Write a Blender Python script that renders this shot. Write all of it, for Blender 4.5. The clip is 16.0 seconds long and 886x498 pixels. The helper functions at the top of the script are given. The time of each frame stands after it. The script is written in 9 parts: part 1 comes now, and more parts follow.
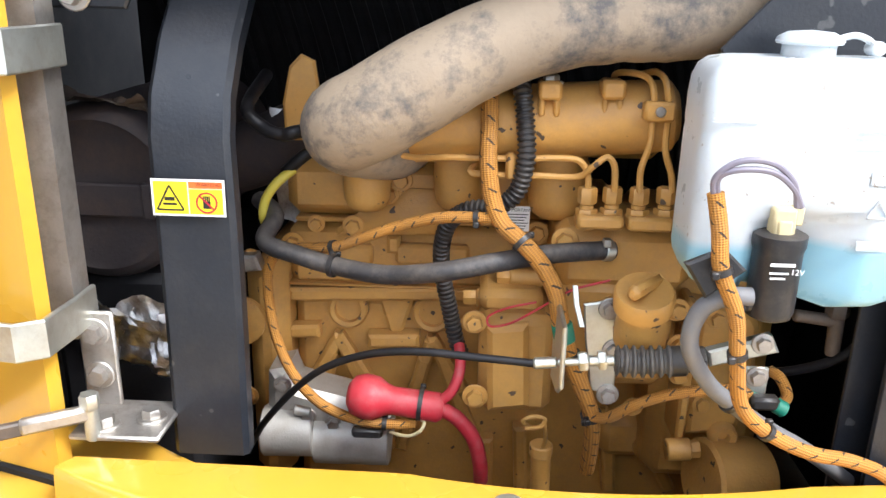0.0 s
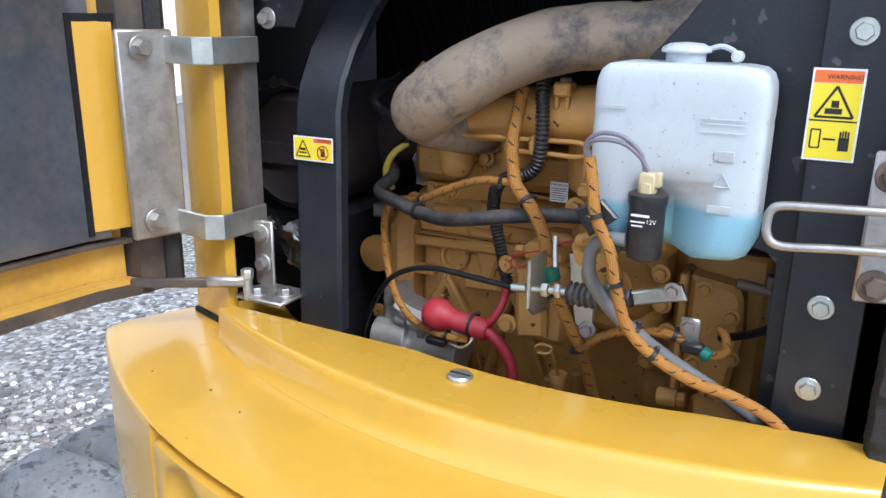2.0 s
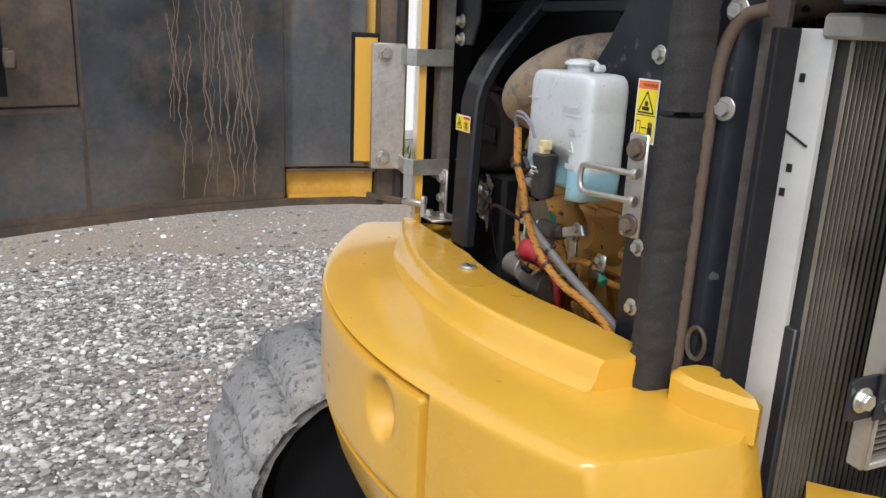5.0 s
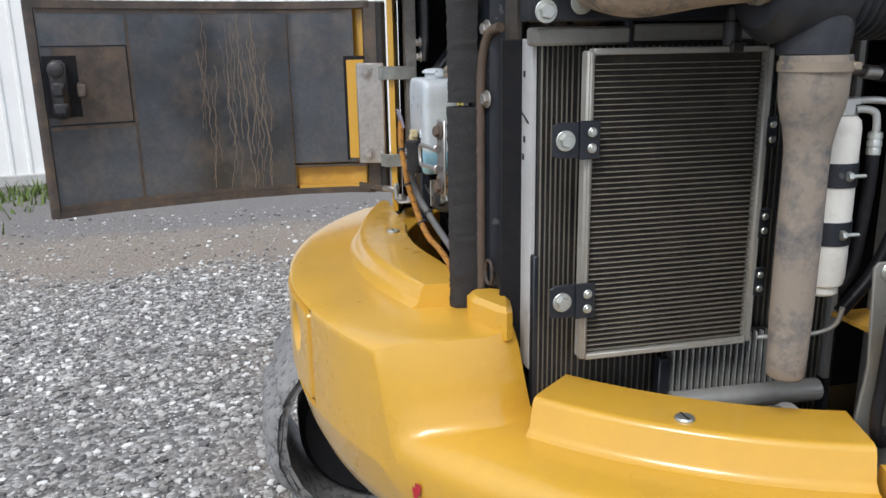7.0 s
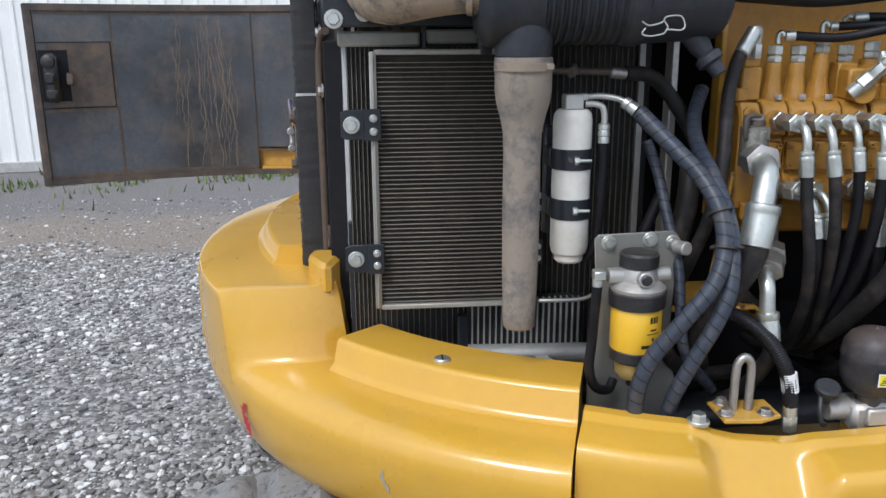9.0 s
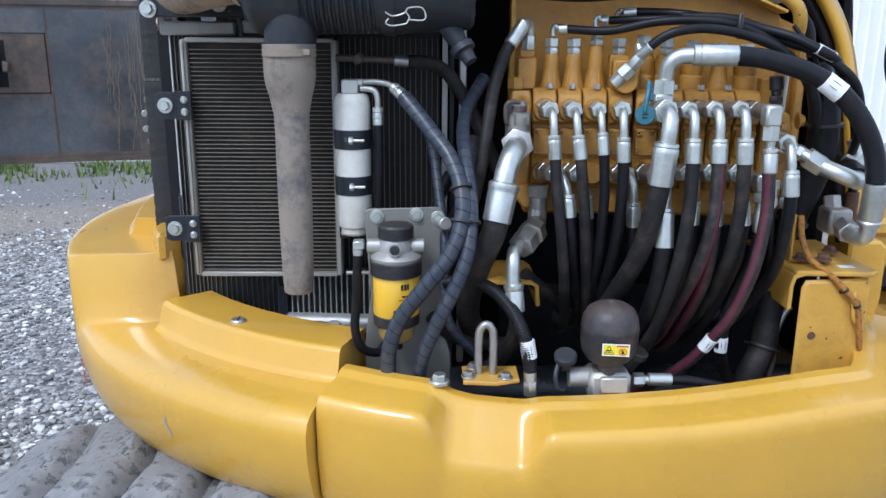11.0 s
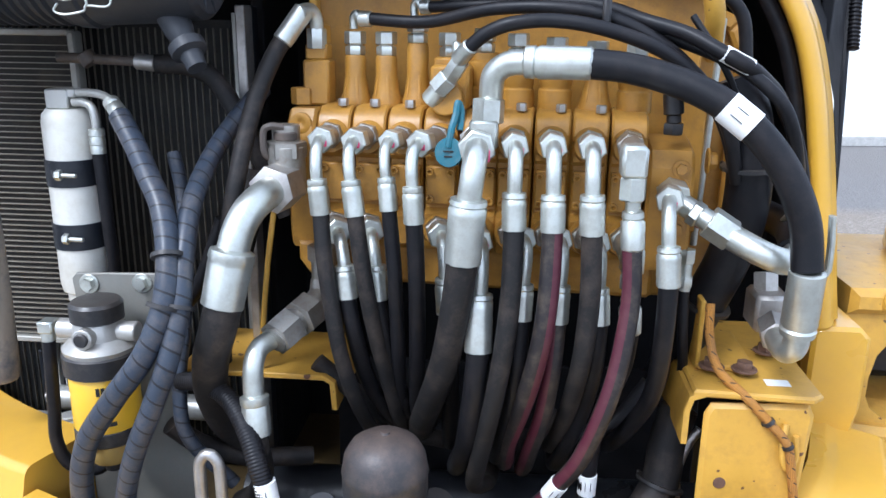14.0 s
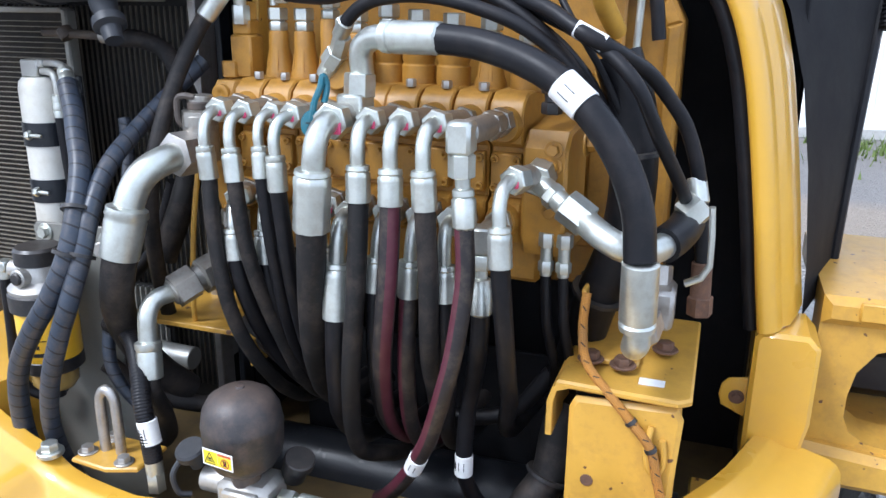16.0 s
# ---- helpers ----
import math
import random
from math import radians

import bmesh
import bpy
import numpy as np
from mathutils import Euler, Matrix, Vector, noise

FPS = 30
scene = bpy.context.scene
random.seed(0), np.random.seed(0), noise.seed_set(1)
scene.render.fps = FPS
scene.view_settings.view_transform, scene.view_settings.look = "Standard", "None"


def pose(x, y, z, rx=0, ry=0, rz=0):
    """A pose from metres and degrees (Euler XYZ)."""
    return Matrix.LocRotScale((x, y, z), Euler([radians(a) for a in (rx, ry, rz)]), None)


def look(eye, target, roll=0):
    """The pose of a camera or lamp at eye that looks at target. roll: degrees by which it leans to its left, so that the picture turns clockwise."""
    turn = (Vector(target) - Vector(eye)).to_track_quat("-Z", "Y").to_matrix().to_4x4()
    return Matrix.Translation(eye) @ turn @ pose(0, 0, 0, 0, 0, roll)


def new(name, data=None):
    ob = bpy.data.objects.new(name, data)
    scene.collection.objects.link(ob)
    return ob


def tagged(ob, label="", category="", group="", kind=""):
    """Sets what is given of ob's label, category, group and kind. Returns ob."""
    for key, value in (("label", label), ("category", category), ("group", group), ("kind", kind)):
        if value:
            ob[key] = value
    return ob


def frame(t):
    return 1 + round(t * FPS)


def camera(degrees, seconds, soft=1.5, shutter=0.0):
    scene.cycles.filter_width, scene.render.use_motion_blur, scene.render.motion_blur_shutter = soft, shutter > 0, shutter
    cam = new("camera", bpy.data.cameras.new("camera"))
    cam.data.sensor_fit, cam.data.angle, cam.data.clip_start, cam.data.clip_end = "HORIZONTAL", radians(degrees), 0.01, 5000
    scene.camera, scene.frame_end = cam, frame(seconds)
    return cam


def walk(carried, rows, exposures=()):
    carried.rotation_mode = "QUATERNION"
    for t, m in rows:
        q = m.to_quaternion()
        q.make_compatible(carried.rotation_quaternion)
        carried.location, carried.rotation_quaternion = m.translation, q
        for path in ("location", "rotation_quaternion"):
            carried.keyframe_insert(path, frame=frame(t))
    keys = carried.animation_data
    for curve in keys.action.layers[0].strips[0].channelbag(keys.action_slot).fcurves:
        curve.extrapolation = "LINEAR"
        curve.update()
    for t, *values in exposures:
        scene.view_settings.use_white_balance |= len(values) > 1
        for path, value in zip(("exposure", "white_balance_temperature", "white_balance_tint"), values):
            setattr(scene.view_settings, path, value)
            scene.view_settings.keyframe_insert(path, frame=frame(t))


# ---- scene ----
cam = camera(58.6, 16.0)
PATH = [
    (0, (0.04, 0.036, 1.563), (-0.036, 1.933, 0.934), 1.1),
    (0.5, (0.084, -0.073, 1.536), (-0.043, 1.845, 0.982), 2.0),
    (1, (0.179, -0.145, 1.57), (-0.173, 1.745, 1.017), 1.1),
    (1.5, (0.311, -0.147, 1.556), (-0.37, 1.65, 1.003), 0.9),
    (2, (0.445, -0.16, 1.561), (-0.45, 1.536, 0.99), 0.8),
    (2.5, (0.6, -0.234, 1.555), (-0.478, 1.356, 0.998), 0.7),
    (3, (0.734, -0.248, 1.577), (-0.531, 1.201, 1.029), -0.0),
    (3.5, (0.872, -0.158, 1.558), (-0.585, 1.097, 1.008), 0.9),
    (4, (1.014, -0.115, 1.573), (-0.564, 0.976, 1.008), 1.0),
    (4.2, (1.08, -0.119, 1.57), (-0.53, 0.931, 1.017), 1.6),
    (6.3, (1.644, 0.198, 1.57), (-0.225, 0.69, 1.054), 0.5),
    (6.5, (1.722, 0.224, 1.569), (-0.154, 0.699, 1.063), 0.1),
    (7, (1.868, 0.307, 1.584), (-0.022, 0.728, 1.082), -1.0),
    (7.5, (1.924, 0.454, 1.576), (0.019, 0.819, 1.085), -0.4),
    (8, (1.964, 0.612, 1.57), (0.043, 0.865, 1.076), 0.8),
    (8.5, (2.075, 0.697, 1.578), (0.146, 0.869, 1.077), 0.3),
    (9, (2.214, 0.793, 1.585), (0.285, 0.95, 1.08), -0.4),
    (9.2, (2.239, 0.84, 1.59), (0.311, 1.001, 1.085), -0.5),
    (11.3, (2.375, 1.353, 1.557), (0.436, 1.361, 1.067), 0.4),
    (11.5, (2.369, 1.394, 1.563), (0.428, 1.403, 1.082), 0.5),
    (12, (2.263, 1.516, 1.582), (0.32, 1.502, 1.112), 0.8),
    (12.5, (2.171, 1.621, 1.597), (0.227, 1.515, 1.139), 0.1),
    (13, (2.09, 1.655, 1.597), (0.152, 1.501, 1.127), -0.2),
    (13.5, (1.962, 1.689, 1.574), (0.035, 1.529, 1.065), 0.6),
    (14, (1.874, 1.738, 1.588), (-0.041, 1.561, 1.039), 0.7),
    (14.5, (1.825, 1.844, 1.597), (-0.066, 1.5, 1.046), 0.5),
    (15, (1.829, 1.958, 1.592), (-0.023, 1.446, 1.035), 0.4),
    (15.5, (1.842, 2.012, 1.581), (-0.004, 1.495, 1.012), 0.3),
    (16, (1.808, 2.124, 1.582), (0.005, 1.489, 0.992), 0.5),
]
EXPOSURES = [(0.0, 1.8, 6100, 10), (1.0, 1.2, 5050, 10), (2.0, 0.85, 5500, 10), (3.5, 0.6, 6500, 10), (6.5, 0.30, 6100, 10), (9.0, 0.24, 5800, 10), (11.5, 0.48, 5050, 10), (12.5, 0.68, 4750, 10), (14.0, 0.98, 5400, 10), (16.0, 0.97, 5500, 10)]
walk(cam, [(t, look(eye, target, roll)) for t, eye, target, roll in PATH], EXPOSURES)

# ---------- world, sun ----------
world = bpy.data.worlds.new("sky")
scene.world = world
world.use_nodes = True
wn = world.node_tree
sky = wn.nodes.new("ShaderNodeTexSky")
sky.sky_type, sky.sun_disc = "NISHITA", False
sky.sun_elevation, sky.sun_rotation = radians(50), radians(128)
sky.air_density, sky.dust_density, sky.ozone_density = 1.0, 4.0, 0.6
pale = wn.nodes.new("ShaderNodeMix")
pale.data_type = "RGBA"
pale.inputs["Factor"].default_value = 0.72
pale.inputs["B"].default_value = (8.4, 8.8, 9.6, 1)
wn.links.new(sky.outputs[0], pale.inputs["A"])
wn.links.new(pale.outputs["Result"], wn.nodes["Background"].inputs[0])
wn.nodes["Background"].inputs[1].default_value = 0.11

sun = new("sun", bpy.data.lights.new("sun", "SUN"))
sun.data.energy, sun.data.angle, sun.data.color = 1.6, radians(16), (1, 0.97, 0.93)
sun.matrix_world = look((3.5, -2.7, 5.2), (0, 0, 0))

# ---------- helpers ----------


class M:
    """A mesh being put together: vertices, faces and, for swept tubes, texture coordinates."""

    def __init__(self):
        self.v, self.f, self.uv = [], [], []

    def add(self, verts, faces, uvs=None):
        n = len(self.v)
        self.v += [tuple(p) for p in verts]
        self.f += [tuple(n + i for i in f) for f in faces]
        self.uv += uvs if uvs else [None] * len(faces)
        return self

    def box(self, c, size, bevel=0.002, turn=None):
        """A box with chamfered edges."""
        h = [s / 2 for s in size]
        b = min(bevel, *(0.45 * s for s in size))
        pts, ids = [], {}
        for sx in (-1, 1):
            for sy in (-1, 1):
                for sz in (-1, 1):
                    s = (sx, sy, sz)
                    for k in range(3):
                        ids[s, k] = len(pts)
                        pts.append(Vector([s[i] * (h[i] - (0 if i == k else b)) for i in range(3)]))
        faces = []
        for k in range(3):
            i, j = (k + 1) % 3, (k + 2) % 3
            for s in (-1, 1):
                ring = []
                for a, c2 in ((-1, -1), (1, -1), (1, 1), (-1, 1)):
                    q = [0, 0, 0]
                    q[k], q[i], q[j] = s, a, c2
                    ring.append(ids[tuple(q), k])
                faces.append(ring if s > 0 else ring[::-1])
            for a in (-1, 1):
                for c2 in (-1, 1):
                    q0, q1 = [0, 0, 0], [0, 0, 0]
                    q0[k], q0[i], q0[j] = -1, a, c2
                    q1[k], q1[i], q1[j] = 1, a, c2
                    r = [ids[tuple(q0), i], ids[tuple(q1), i], ids[tuple(q1), j], ids[tuple(q0), j]]
                    faces.append(r if a * c2 > 0 else r[::-1])
        for sx in (-1, 1):
            for sy in (-1, 1):
                for sz in (-1, 1):
                    r = [ids[(sx, sy, sz), k] for k in range(3)]
                    faces.append(r if sx * sy * sz > 0 else r[::-1])
        m = turn.to_3x3() if turn else Matrix.Identity(3)
        return self.add([m @ p + Vector(c) for p in pts], faces)

    def tube(self, pts, r, seg=12, closed_ends=True, smooth=6, radius=None):
        """A round tube along a smooth line through pts. radius(d, whole) may vary it."""
        line = spline(pts, smooth)
        rings, uvs, d = [], [], 0.0
        whole = sum((b - a).length for a, b in zip(line, line[1:]))
        t0 = (line[1] - line[0]).normalized()
        side = t0.orthogonal().normalized()
        for i, p in enumerate(line):
            if i:
                d += (p - line[i - 1]).length
            t1 = (line[min(i + 1, len(line) - 1)] - line[max(i - 1, 0)]).normalized()
            side = (side - t1 * side.dot(t1)).normalized()
            up = t1.cross(side)
            rr = radius(d, whole) if radius else r
            rings += [p + (side * math.cos(a) + up * math.sin(a)) * rr for a in (2 * math.pi * k / seg for k in range(seg))]
            uvs.append(d)
        faces, uv = [], []
        for i in range(len(line) - 1):
            for k in range(seg):
                k2 = (k + 1) % seg
                faces.append((i * seg + k, i * seg + k2, (i + 1) * seg + k2, (i + 1) * seg + k))
                uv.append(((k / seg, uvs[i]), ((k + 1) / seg, uvs[i]), ((k + 1) / seg, uvs[i + 1]), (k / seg, uvs[i + 1])))
        if closed_ends:
            faces.append(tuple(range(seg - 1, -1, -1)))
            faces.append(tuple((len(line) - 1) * seg + k for k in range(seg)))
            uv += [None, None]
        return self.add(rings, faces, uv)

    def lathe(self, a, b, profile, seg=20, flute=0.0):
        """Turned round the axis a to b: profile rows of (metres along, radius)."""
        a, ax = Vector(a), (Vector(b) - Vector(a)).normalized()
        s = ax.orthogonal().normalized()
        u = ax.cross(s)
        pts, faces = [], []
        for d, r in profile:
            cut = flute if d > 0.0105 else 0.0
            pts += [a + ax * d + (s * math.cos(q) + u * math.sin(q)) * max(r, 1e-5) * (1 - cut * (k % 3 == 0)) for k, q in ((k, 2 * math.pi * k / seg) for k in range(seg))]
        for i in range(len(profile) - 1):
            for k in range(seg):
                k2 = (k + 1) % seg
                faces.append((i * seg + k, i * seg + k2, (i + 1) * seg + k2, (i + 1) * seg + k))
        faces.append(tuple(range(seg - 1, -1, -1)))
        faces.append(tuple((len(profile) - 1) * seg + k for k in range(seg)))
        return self.add(pts, faces)

    def rod(self, a, b, r, seg=16, bevel=0.0015):
        d = (Vector(b) - Vector(a)).length
        e = min(bevel, r * 0.4, d * 0.3)
        return self.lathe(a, b, [(0, r - e), (e, r), (d - e, r), (d, r - e)], seg)

    def hexa(self, a, b, r):
        """A hexagon bar with chamfered ends."""
        d = (Vector(b) - Vector(a)).length
        e = min(0.0015, d * 0.2)
        return self.lathe(a, b, [(0, r * 0.9), (e, r), (d - e, r), (d, r * 0.9)], 6)

    def prism(self, poly, axis, lo, hi, bevel=0.002):
        """A flat outline (in the plane across axis) drawn out from lo to hi, with chamfered edges."""
        k = "xyz".index(axis)
        c = [sum(p[i] for p in poly) / len(poly) for i in (0, 1)]
        n = len(poly)

        def shrink(e):
            out = []
            for i in range(n):
                p0, p1, p2 = (Vector(poly[(i + o) % n]) for o in (-1, 0, 1))
                d1, d2 = (p1 - p0).normalized(), (p2 - p1).normalized()
                n1, n2 = Vector((-d1.y, d1.x)), Vector((-d2.y, d2.x))
                m = (n1 + n2)
                m = m / max(0.3, m.length_squared / 2)
                out.append(p1 + m * e)
            return out

        area = sum(poly[i][0] * poly[(i + 1) % n][1] - poly[(i + 1) % n][0] * poly[i][1] for i in range(n))
        inner = shrink(bevel if area > 0 else -bevel)

        def at(p, v):
            q = [p[0], p[1]]
            q.insert(k, v)
            return q

        e = min(bevel, (hi - lo) * 0.4)
        rows = [(inner, lo), (poly, lo + e), (poly, hi - e), (inner, hi)]
        pts = [at(p, v) for row, v in rows for p in row]
        faces = []
        for i in range(3):
            for j in range(n):
                j2 = (j + 1) % n
                faces.append((i * n + j, i * n + j2, (i + 1) * n + j2, (i + 1) * n + j))
        faces.append(tuple(range(n - 1, -1, -1)))
        faces.append(tuple(3 * n + j for j in range(n)))
        flip = (area < 0) != (k == 1)
        return self.add(pts, [f[::-1] for f in faces] if flip else faces)

    def strip(self, path, across, width, thick, bevel=0.002):
        """A flat bar of width along the direction across, bent along path."""
        line = [Vector(p) for p in path]
        ac = Vector(across).normalized()
        pts, faces = [], []
        sec = [(-width / 2 + bevel, -thick / 2), (width / 2 - bevel, -thick / 2), (width / 2, -thick / 2 + bevel), (width / 2, thick / 2 - bevel),
               (width / 2 - bevel, thick / 2), (-width / 2 + bevel, thick / 2), (-width / 2, thick / 2 - bevel), (-width / 2, -thick / 2 + bevel)]
        for i, p in enumerate(line):
            t1 = (line[min(i + 1, len(line) - 1)] - line[max(i - 1, 0)]).normalized()
            nrm = t1.cross(ac).normalized()
            pts += [p + ac * u + nrm * w for u, w in sec]
        n = len(sec)
        for i in range(len(line) - 1):
            for k in range(n):
                k2 = (k + 1) % n
                faces.append((i * n + k, i * n + k2, (i + 1) * n + k2, (i + 1) * n + k))
        faces.append(tuple(range(n - 1, -1, -1)))
        faces.append(tuple((len(line) - 1) * n + k for k in range(n)))
        return self.add(pts, faces)

    def grid(self, rows, close=False):
        n = len(rows[0])
        faces = []
        for i in range(len(rows) - 1):
            for k in range(n if close else n - 1):
                k2 = (k + 1) % n
                faces.append((i * n + k, i * n + k2, (i + 1) * n + k2, (i + 1) * n + k))
        if close:
            faces.append(tuple(range(n - 1, -1, -1)))
            faces.append(tuple((len(rows) - 1) * n + k for k in range(n)))
        return self.add([p for row in rows for p in row], faces)


def spline(pts, steps):
    p = [Vector(q) for q in pts]
    if len(p) < 3 or steps < 2:
        return p
    p = [p[0] * 2 - p[1]] + p + [p[-1] * 2 - p[-2]]
    out = []
    for i in range(1, len(p) - 2):
        a, b, c, d = p[i - 1 : i + 3]
        for k in range(steps):
            t = k / steps
            out.append(0.5 * (2 * b + (c - a) * t + (2 * a - 5 * b + 4 * c - d) * t * t + (3 * b - a - 3 * c + d) * t ** 3))
    return out + [p[-2]]


def mesh_of(m, name, material, sharp=38):
    me = bpy.data.meshes.new(name)
    me.from_pydata(m.v, [], m.f)
    if any(m.uv):
        layer = me.uv_layers.new(name="along")
        flat = []
        for f, uv in zip(m.f, m.uv):
            flat += [c for q in (uv or [(0, 0)] * len(f)) for c in q]
        layer.data.foreach_set("uv", flat)
    me.materials.append(material)
    bm = bmesh.new()
    bm.from_mesh(me)
    bmesh.ops.recalc_face_normals(bm, faces=bm.faces)
    bm.to_mesh(me)
    bm.free()
    me.polygons.foreach_set("use_smooth", [True] * len(me.polygons))
    me.set_sharp_from_angle(angle=radians(sharp))
    return me


def thing(name, base, label, category, group="", kind=""):
    ob = new(name)
    ob.empty_display_size = 0.05
    ob.location = base
    return tagged(ob, label, category, group, kind)


def solo(name, m, material, label, category="", group="", kind="", sharp=38):
    return tagged(new(name, mesh_of(m, name, material, sharp)), label, category, group, kind)


def part(name, m, material, parent, label="", sharp=38, even=False):
    me = m if isinstance(m, bpy.types.Mesh) else mesh_of(m, name, material, sharp)
    ob = new(name, me)
    ob.parent = parent
    if not parent.parent:
        ob.matrix_parent_inverse = Matrix.Translation(-parent.location)
    if even:
        ob.modifiers.new("even_normals", "WEIGHTED_NORMAL").keep_sharp = True
    if label:
        ob["label"] = label
    return ob


# ---------- materials ----------
def mat(name, base, rough=0.5, metal=0.0, var=0.18, dirt=(0.2, 0.15, 0.1), dirty=0.25, size=14, fine=220, bump=0.08, dust=0.0, coat=0.0, chips=None, edge=(0.46, 0.72)):
    """A painted, cast or moulded surface: base colour that wanders at two scales, patchy dirt, dust on level faces, fine relief."""
    m = bpy.data.materials.new(name)
    m.use_nodes = True
    t = m.node_tree
    n, link = t.nodes, t.links.new
    b = n["Principled BSDF"]
    co = n.new("ShaderNodeTexCoord").outputs["Object"]

    def noise_tex(scale, detail=4, roughness=0.6):
        k = n.new("ShaderNodeTexNoise")
        k.inputs["Scale"].default_value, k.inputs["Detail"].default_value, k.inputs["Roughness"].default_value = scale, detail, roughness
        link(co, k.inputs["Vector"])
        return k.outputs["Fac"]

    def ramp(fac, lo, hi, a=0.0, c=1.0):
        k = n.new("ShaderNodeMapRange")
        k.inputs["From Min"].default_value, k.inputs["From Max"].default_value = lo, hi
        k.inputs["To Min"].default_value, k.inputs["To Max"].default_value = a, c
        link(fac, k.inputs["Value"])
        return k.outputs["Result"]

    def mix(fac, a, c):
        k = n.new("ShaderNodeMix")
        k.data_type = "RGBA"
        for s, v in (("Factor", fac), ("A", a), ("B", c)):
            if isinstance(v, (tuple, float, int)):
                k.inputs[s].default_value = v if not isinstance(v, tuple) else (*v, 1)
            else:
                link(v, k.inputs[s])
        return k.outputs["Result"]

    big, small = noise_tex(size), noise_tex(fine, 3)
    tone = mix(ramp(big, 0.3, 0.7), tuple(c * (1 - var) for c in base), tuple(min(1, c * (1 + var * 0.6)) for c in base))
    tone = mix(ramp(small, 0.35, 0.75, 0, 0.35), tone, tuple(c * (1 - var) for c in base))
    if dirty:
        tone = mix(ramp(noise_tex(size * 2.3, 6, 0.72), edge[0], edge[1], 0, dirty), tone, dirt)
    if dust:
        g = n.new("ShaderNodeNewGeometry")
        s = n.new("ShaderNodeSeparateXYZ")
        link(g.outputs["Normal"], s.inputs[0])
        k = n.new("ShaderNodeMath")
        k.operation = "MULTIPLY"
        link(ramp(s.outputs[2], 0.0, 0.95, 0, dust), k.inputs[0])
        link(ramp(noise_tex(size * 4, 5, 0.7), 0.3, 0.7, 0.35, 1), k.inputs[1])
        tone = mix(k.outputs[0], tone, dirt)
    if chips:
        tone = mix(ramp(noise_tex(size * 5, 2, 0.4), 0.71, 0.73), tone, chips)
    link(tone, b.inputs["Base Color"])
    b.inputs["Metallic"].default_value = metal
    b.inputs["Coat Weight"].default_value = coat
    b.inputs["Coat Roughness"].default_value = 0.12
    link(ramp(big, 0.25, 0.75, max(0.03, rough - 0.09), min(1, rough + 0.12)), b.inputs["Roughness"])
    if bump:
        k = n.new("ShaderNodeBump")
        k.inputs["Strength"].default_value, k.inputs["Distance"].default_value = min(1, bump * 3), 0.001
        link(small, k.inputs["Height"])
        link(k.outputs[0], b.inputs["Normal"])
    return m


def along_mat(name, base, second, pattern, rough=0.6, metal=0.0, dirt=(0.2, 0.15, 0.1), dirty=0.3):
    """For tubes: pattern 'braid' (woven sleeve with dark flecks), 'wrap' (a spiral band) or 'stripe' (a line along)."""
    m = mat(name, base, rough, metal, 0.2, dirt, dirty, 20, 300, 0)
    t = m.node_tree
    n, link = t.nodes, t.links.new
    b = n["Principled BSDF"]
    uv = n.new("ShaderNodeUVMap").outputs[0]
    s = n.new("ShaderNodeSeparateXYZ")
    link(uv, s.inputs[0])

    def calc(op, *v):
        k = n.new("ShaderNodeMath")
        k.operation = op
        for i, q in enumerate(v):
            if isinstance(q, (int, float)):
                k.inputs[i].default_value = q
            else:
                link(q, k.inputs[i])
        return k.outputs[0]

    u, v = s.outputs[0], s.outputs[1]
    if pattern == "braid":
        p = calc("SINE", calc("MULTIPLY", calc("ADD", calc("MULTIPLY", u, 8.0), calc("MULTIPLY", v, 260.0)), 2 * math.pi))
        q = calc("SINE", calc("MULTIPLY", calc("SUBTRACT", calc("MULTIPLY", u, 8.0), calc("MULTIPLY", v, 260.0)), 2 * math.pi))
        height = calc("MULTIPLY", p, q)
        fl = calc("FRACT", calc("ADD", calc("MULTIPLY", u, 2.0), calc("MULTIPLY", v, 45.0)))
        fleck = calc("MULTIPLY", calc("LESS_THAN", fl, 0.12), calc("GREATER_THAN", calc("FRACT", calc("MULTIPLY", v, 90.0)), 0.45))
        low = calc("MULTIPLY", calc("LESS_THAN", height, -0.1), 0.45)
        fac, depth = calc("MAXIMUM", fleck, low), 0.0006
    elif pattern == "wrap":
        h = calc("FRACT", calc("ADD", u, calc("MULTIPLY", v, 48.0)))
        fac = calc("LESS_THAN", h, 0.12)
        height, depth = calc("SUBTRACT", 1.0, fac), 0.0012
    else:
        fac = calc("MULTIPLY", calc("LESS_THAN", calc("ABSOLUTE", calc("SUBTRACT", calc("FRACT", calc("MULTIPLY", u, 2.0)), 0.5)), 0.2), 0.6)
        height, depth = fac, 0.0001
    k = n.new("ShaderNodeMix")
    k.data_type = "RGBA"
    link(fac, k.inputs["Factor"])
    link(b.inputs["Base Color"].links[0].from_socket, k.inputs["A"])
    k.inputs["B"].default_value = (*second, 1)
    link(k.outputs["Result"], b.inputs["Base Color"])
    bp = n.new("ShaderNodeBump")
    bp.inputs["Strength"].default_value, bp.inputs["Distance"].default_value = 0.7, depth
    link(height, bp.inputs["Height"])
    link(bp.outputs[0], b.inputs["Normal"])
    return m


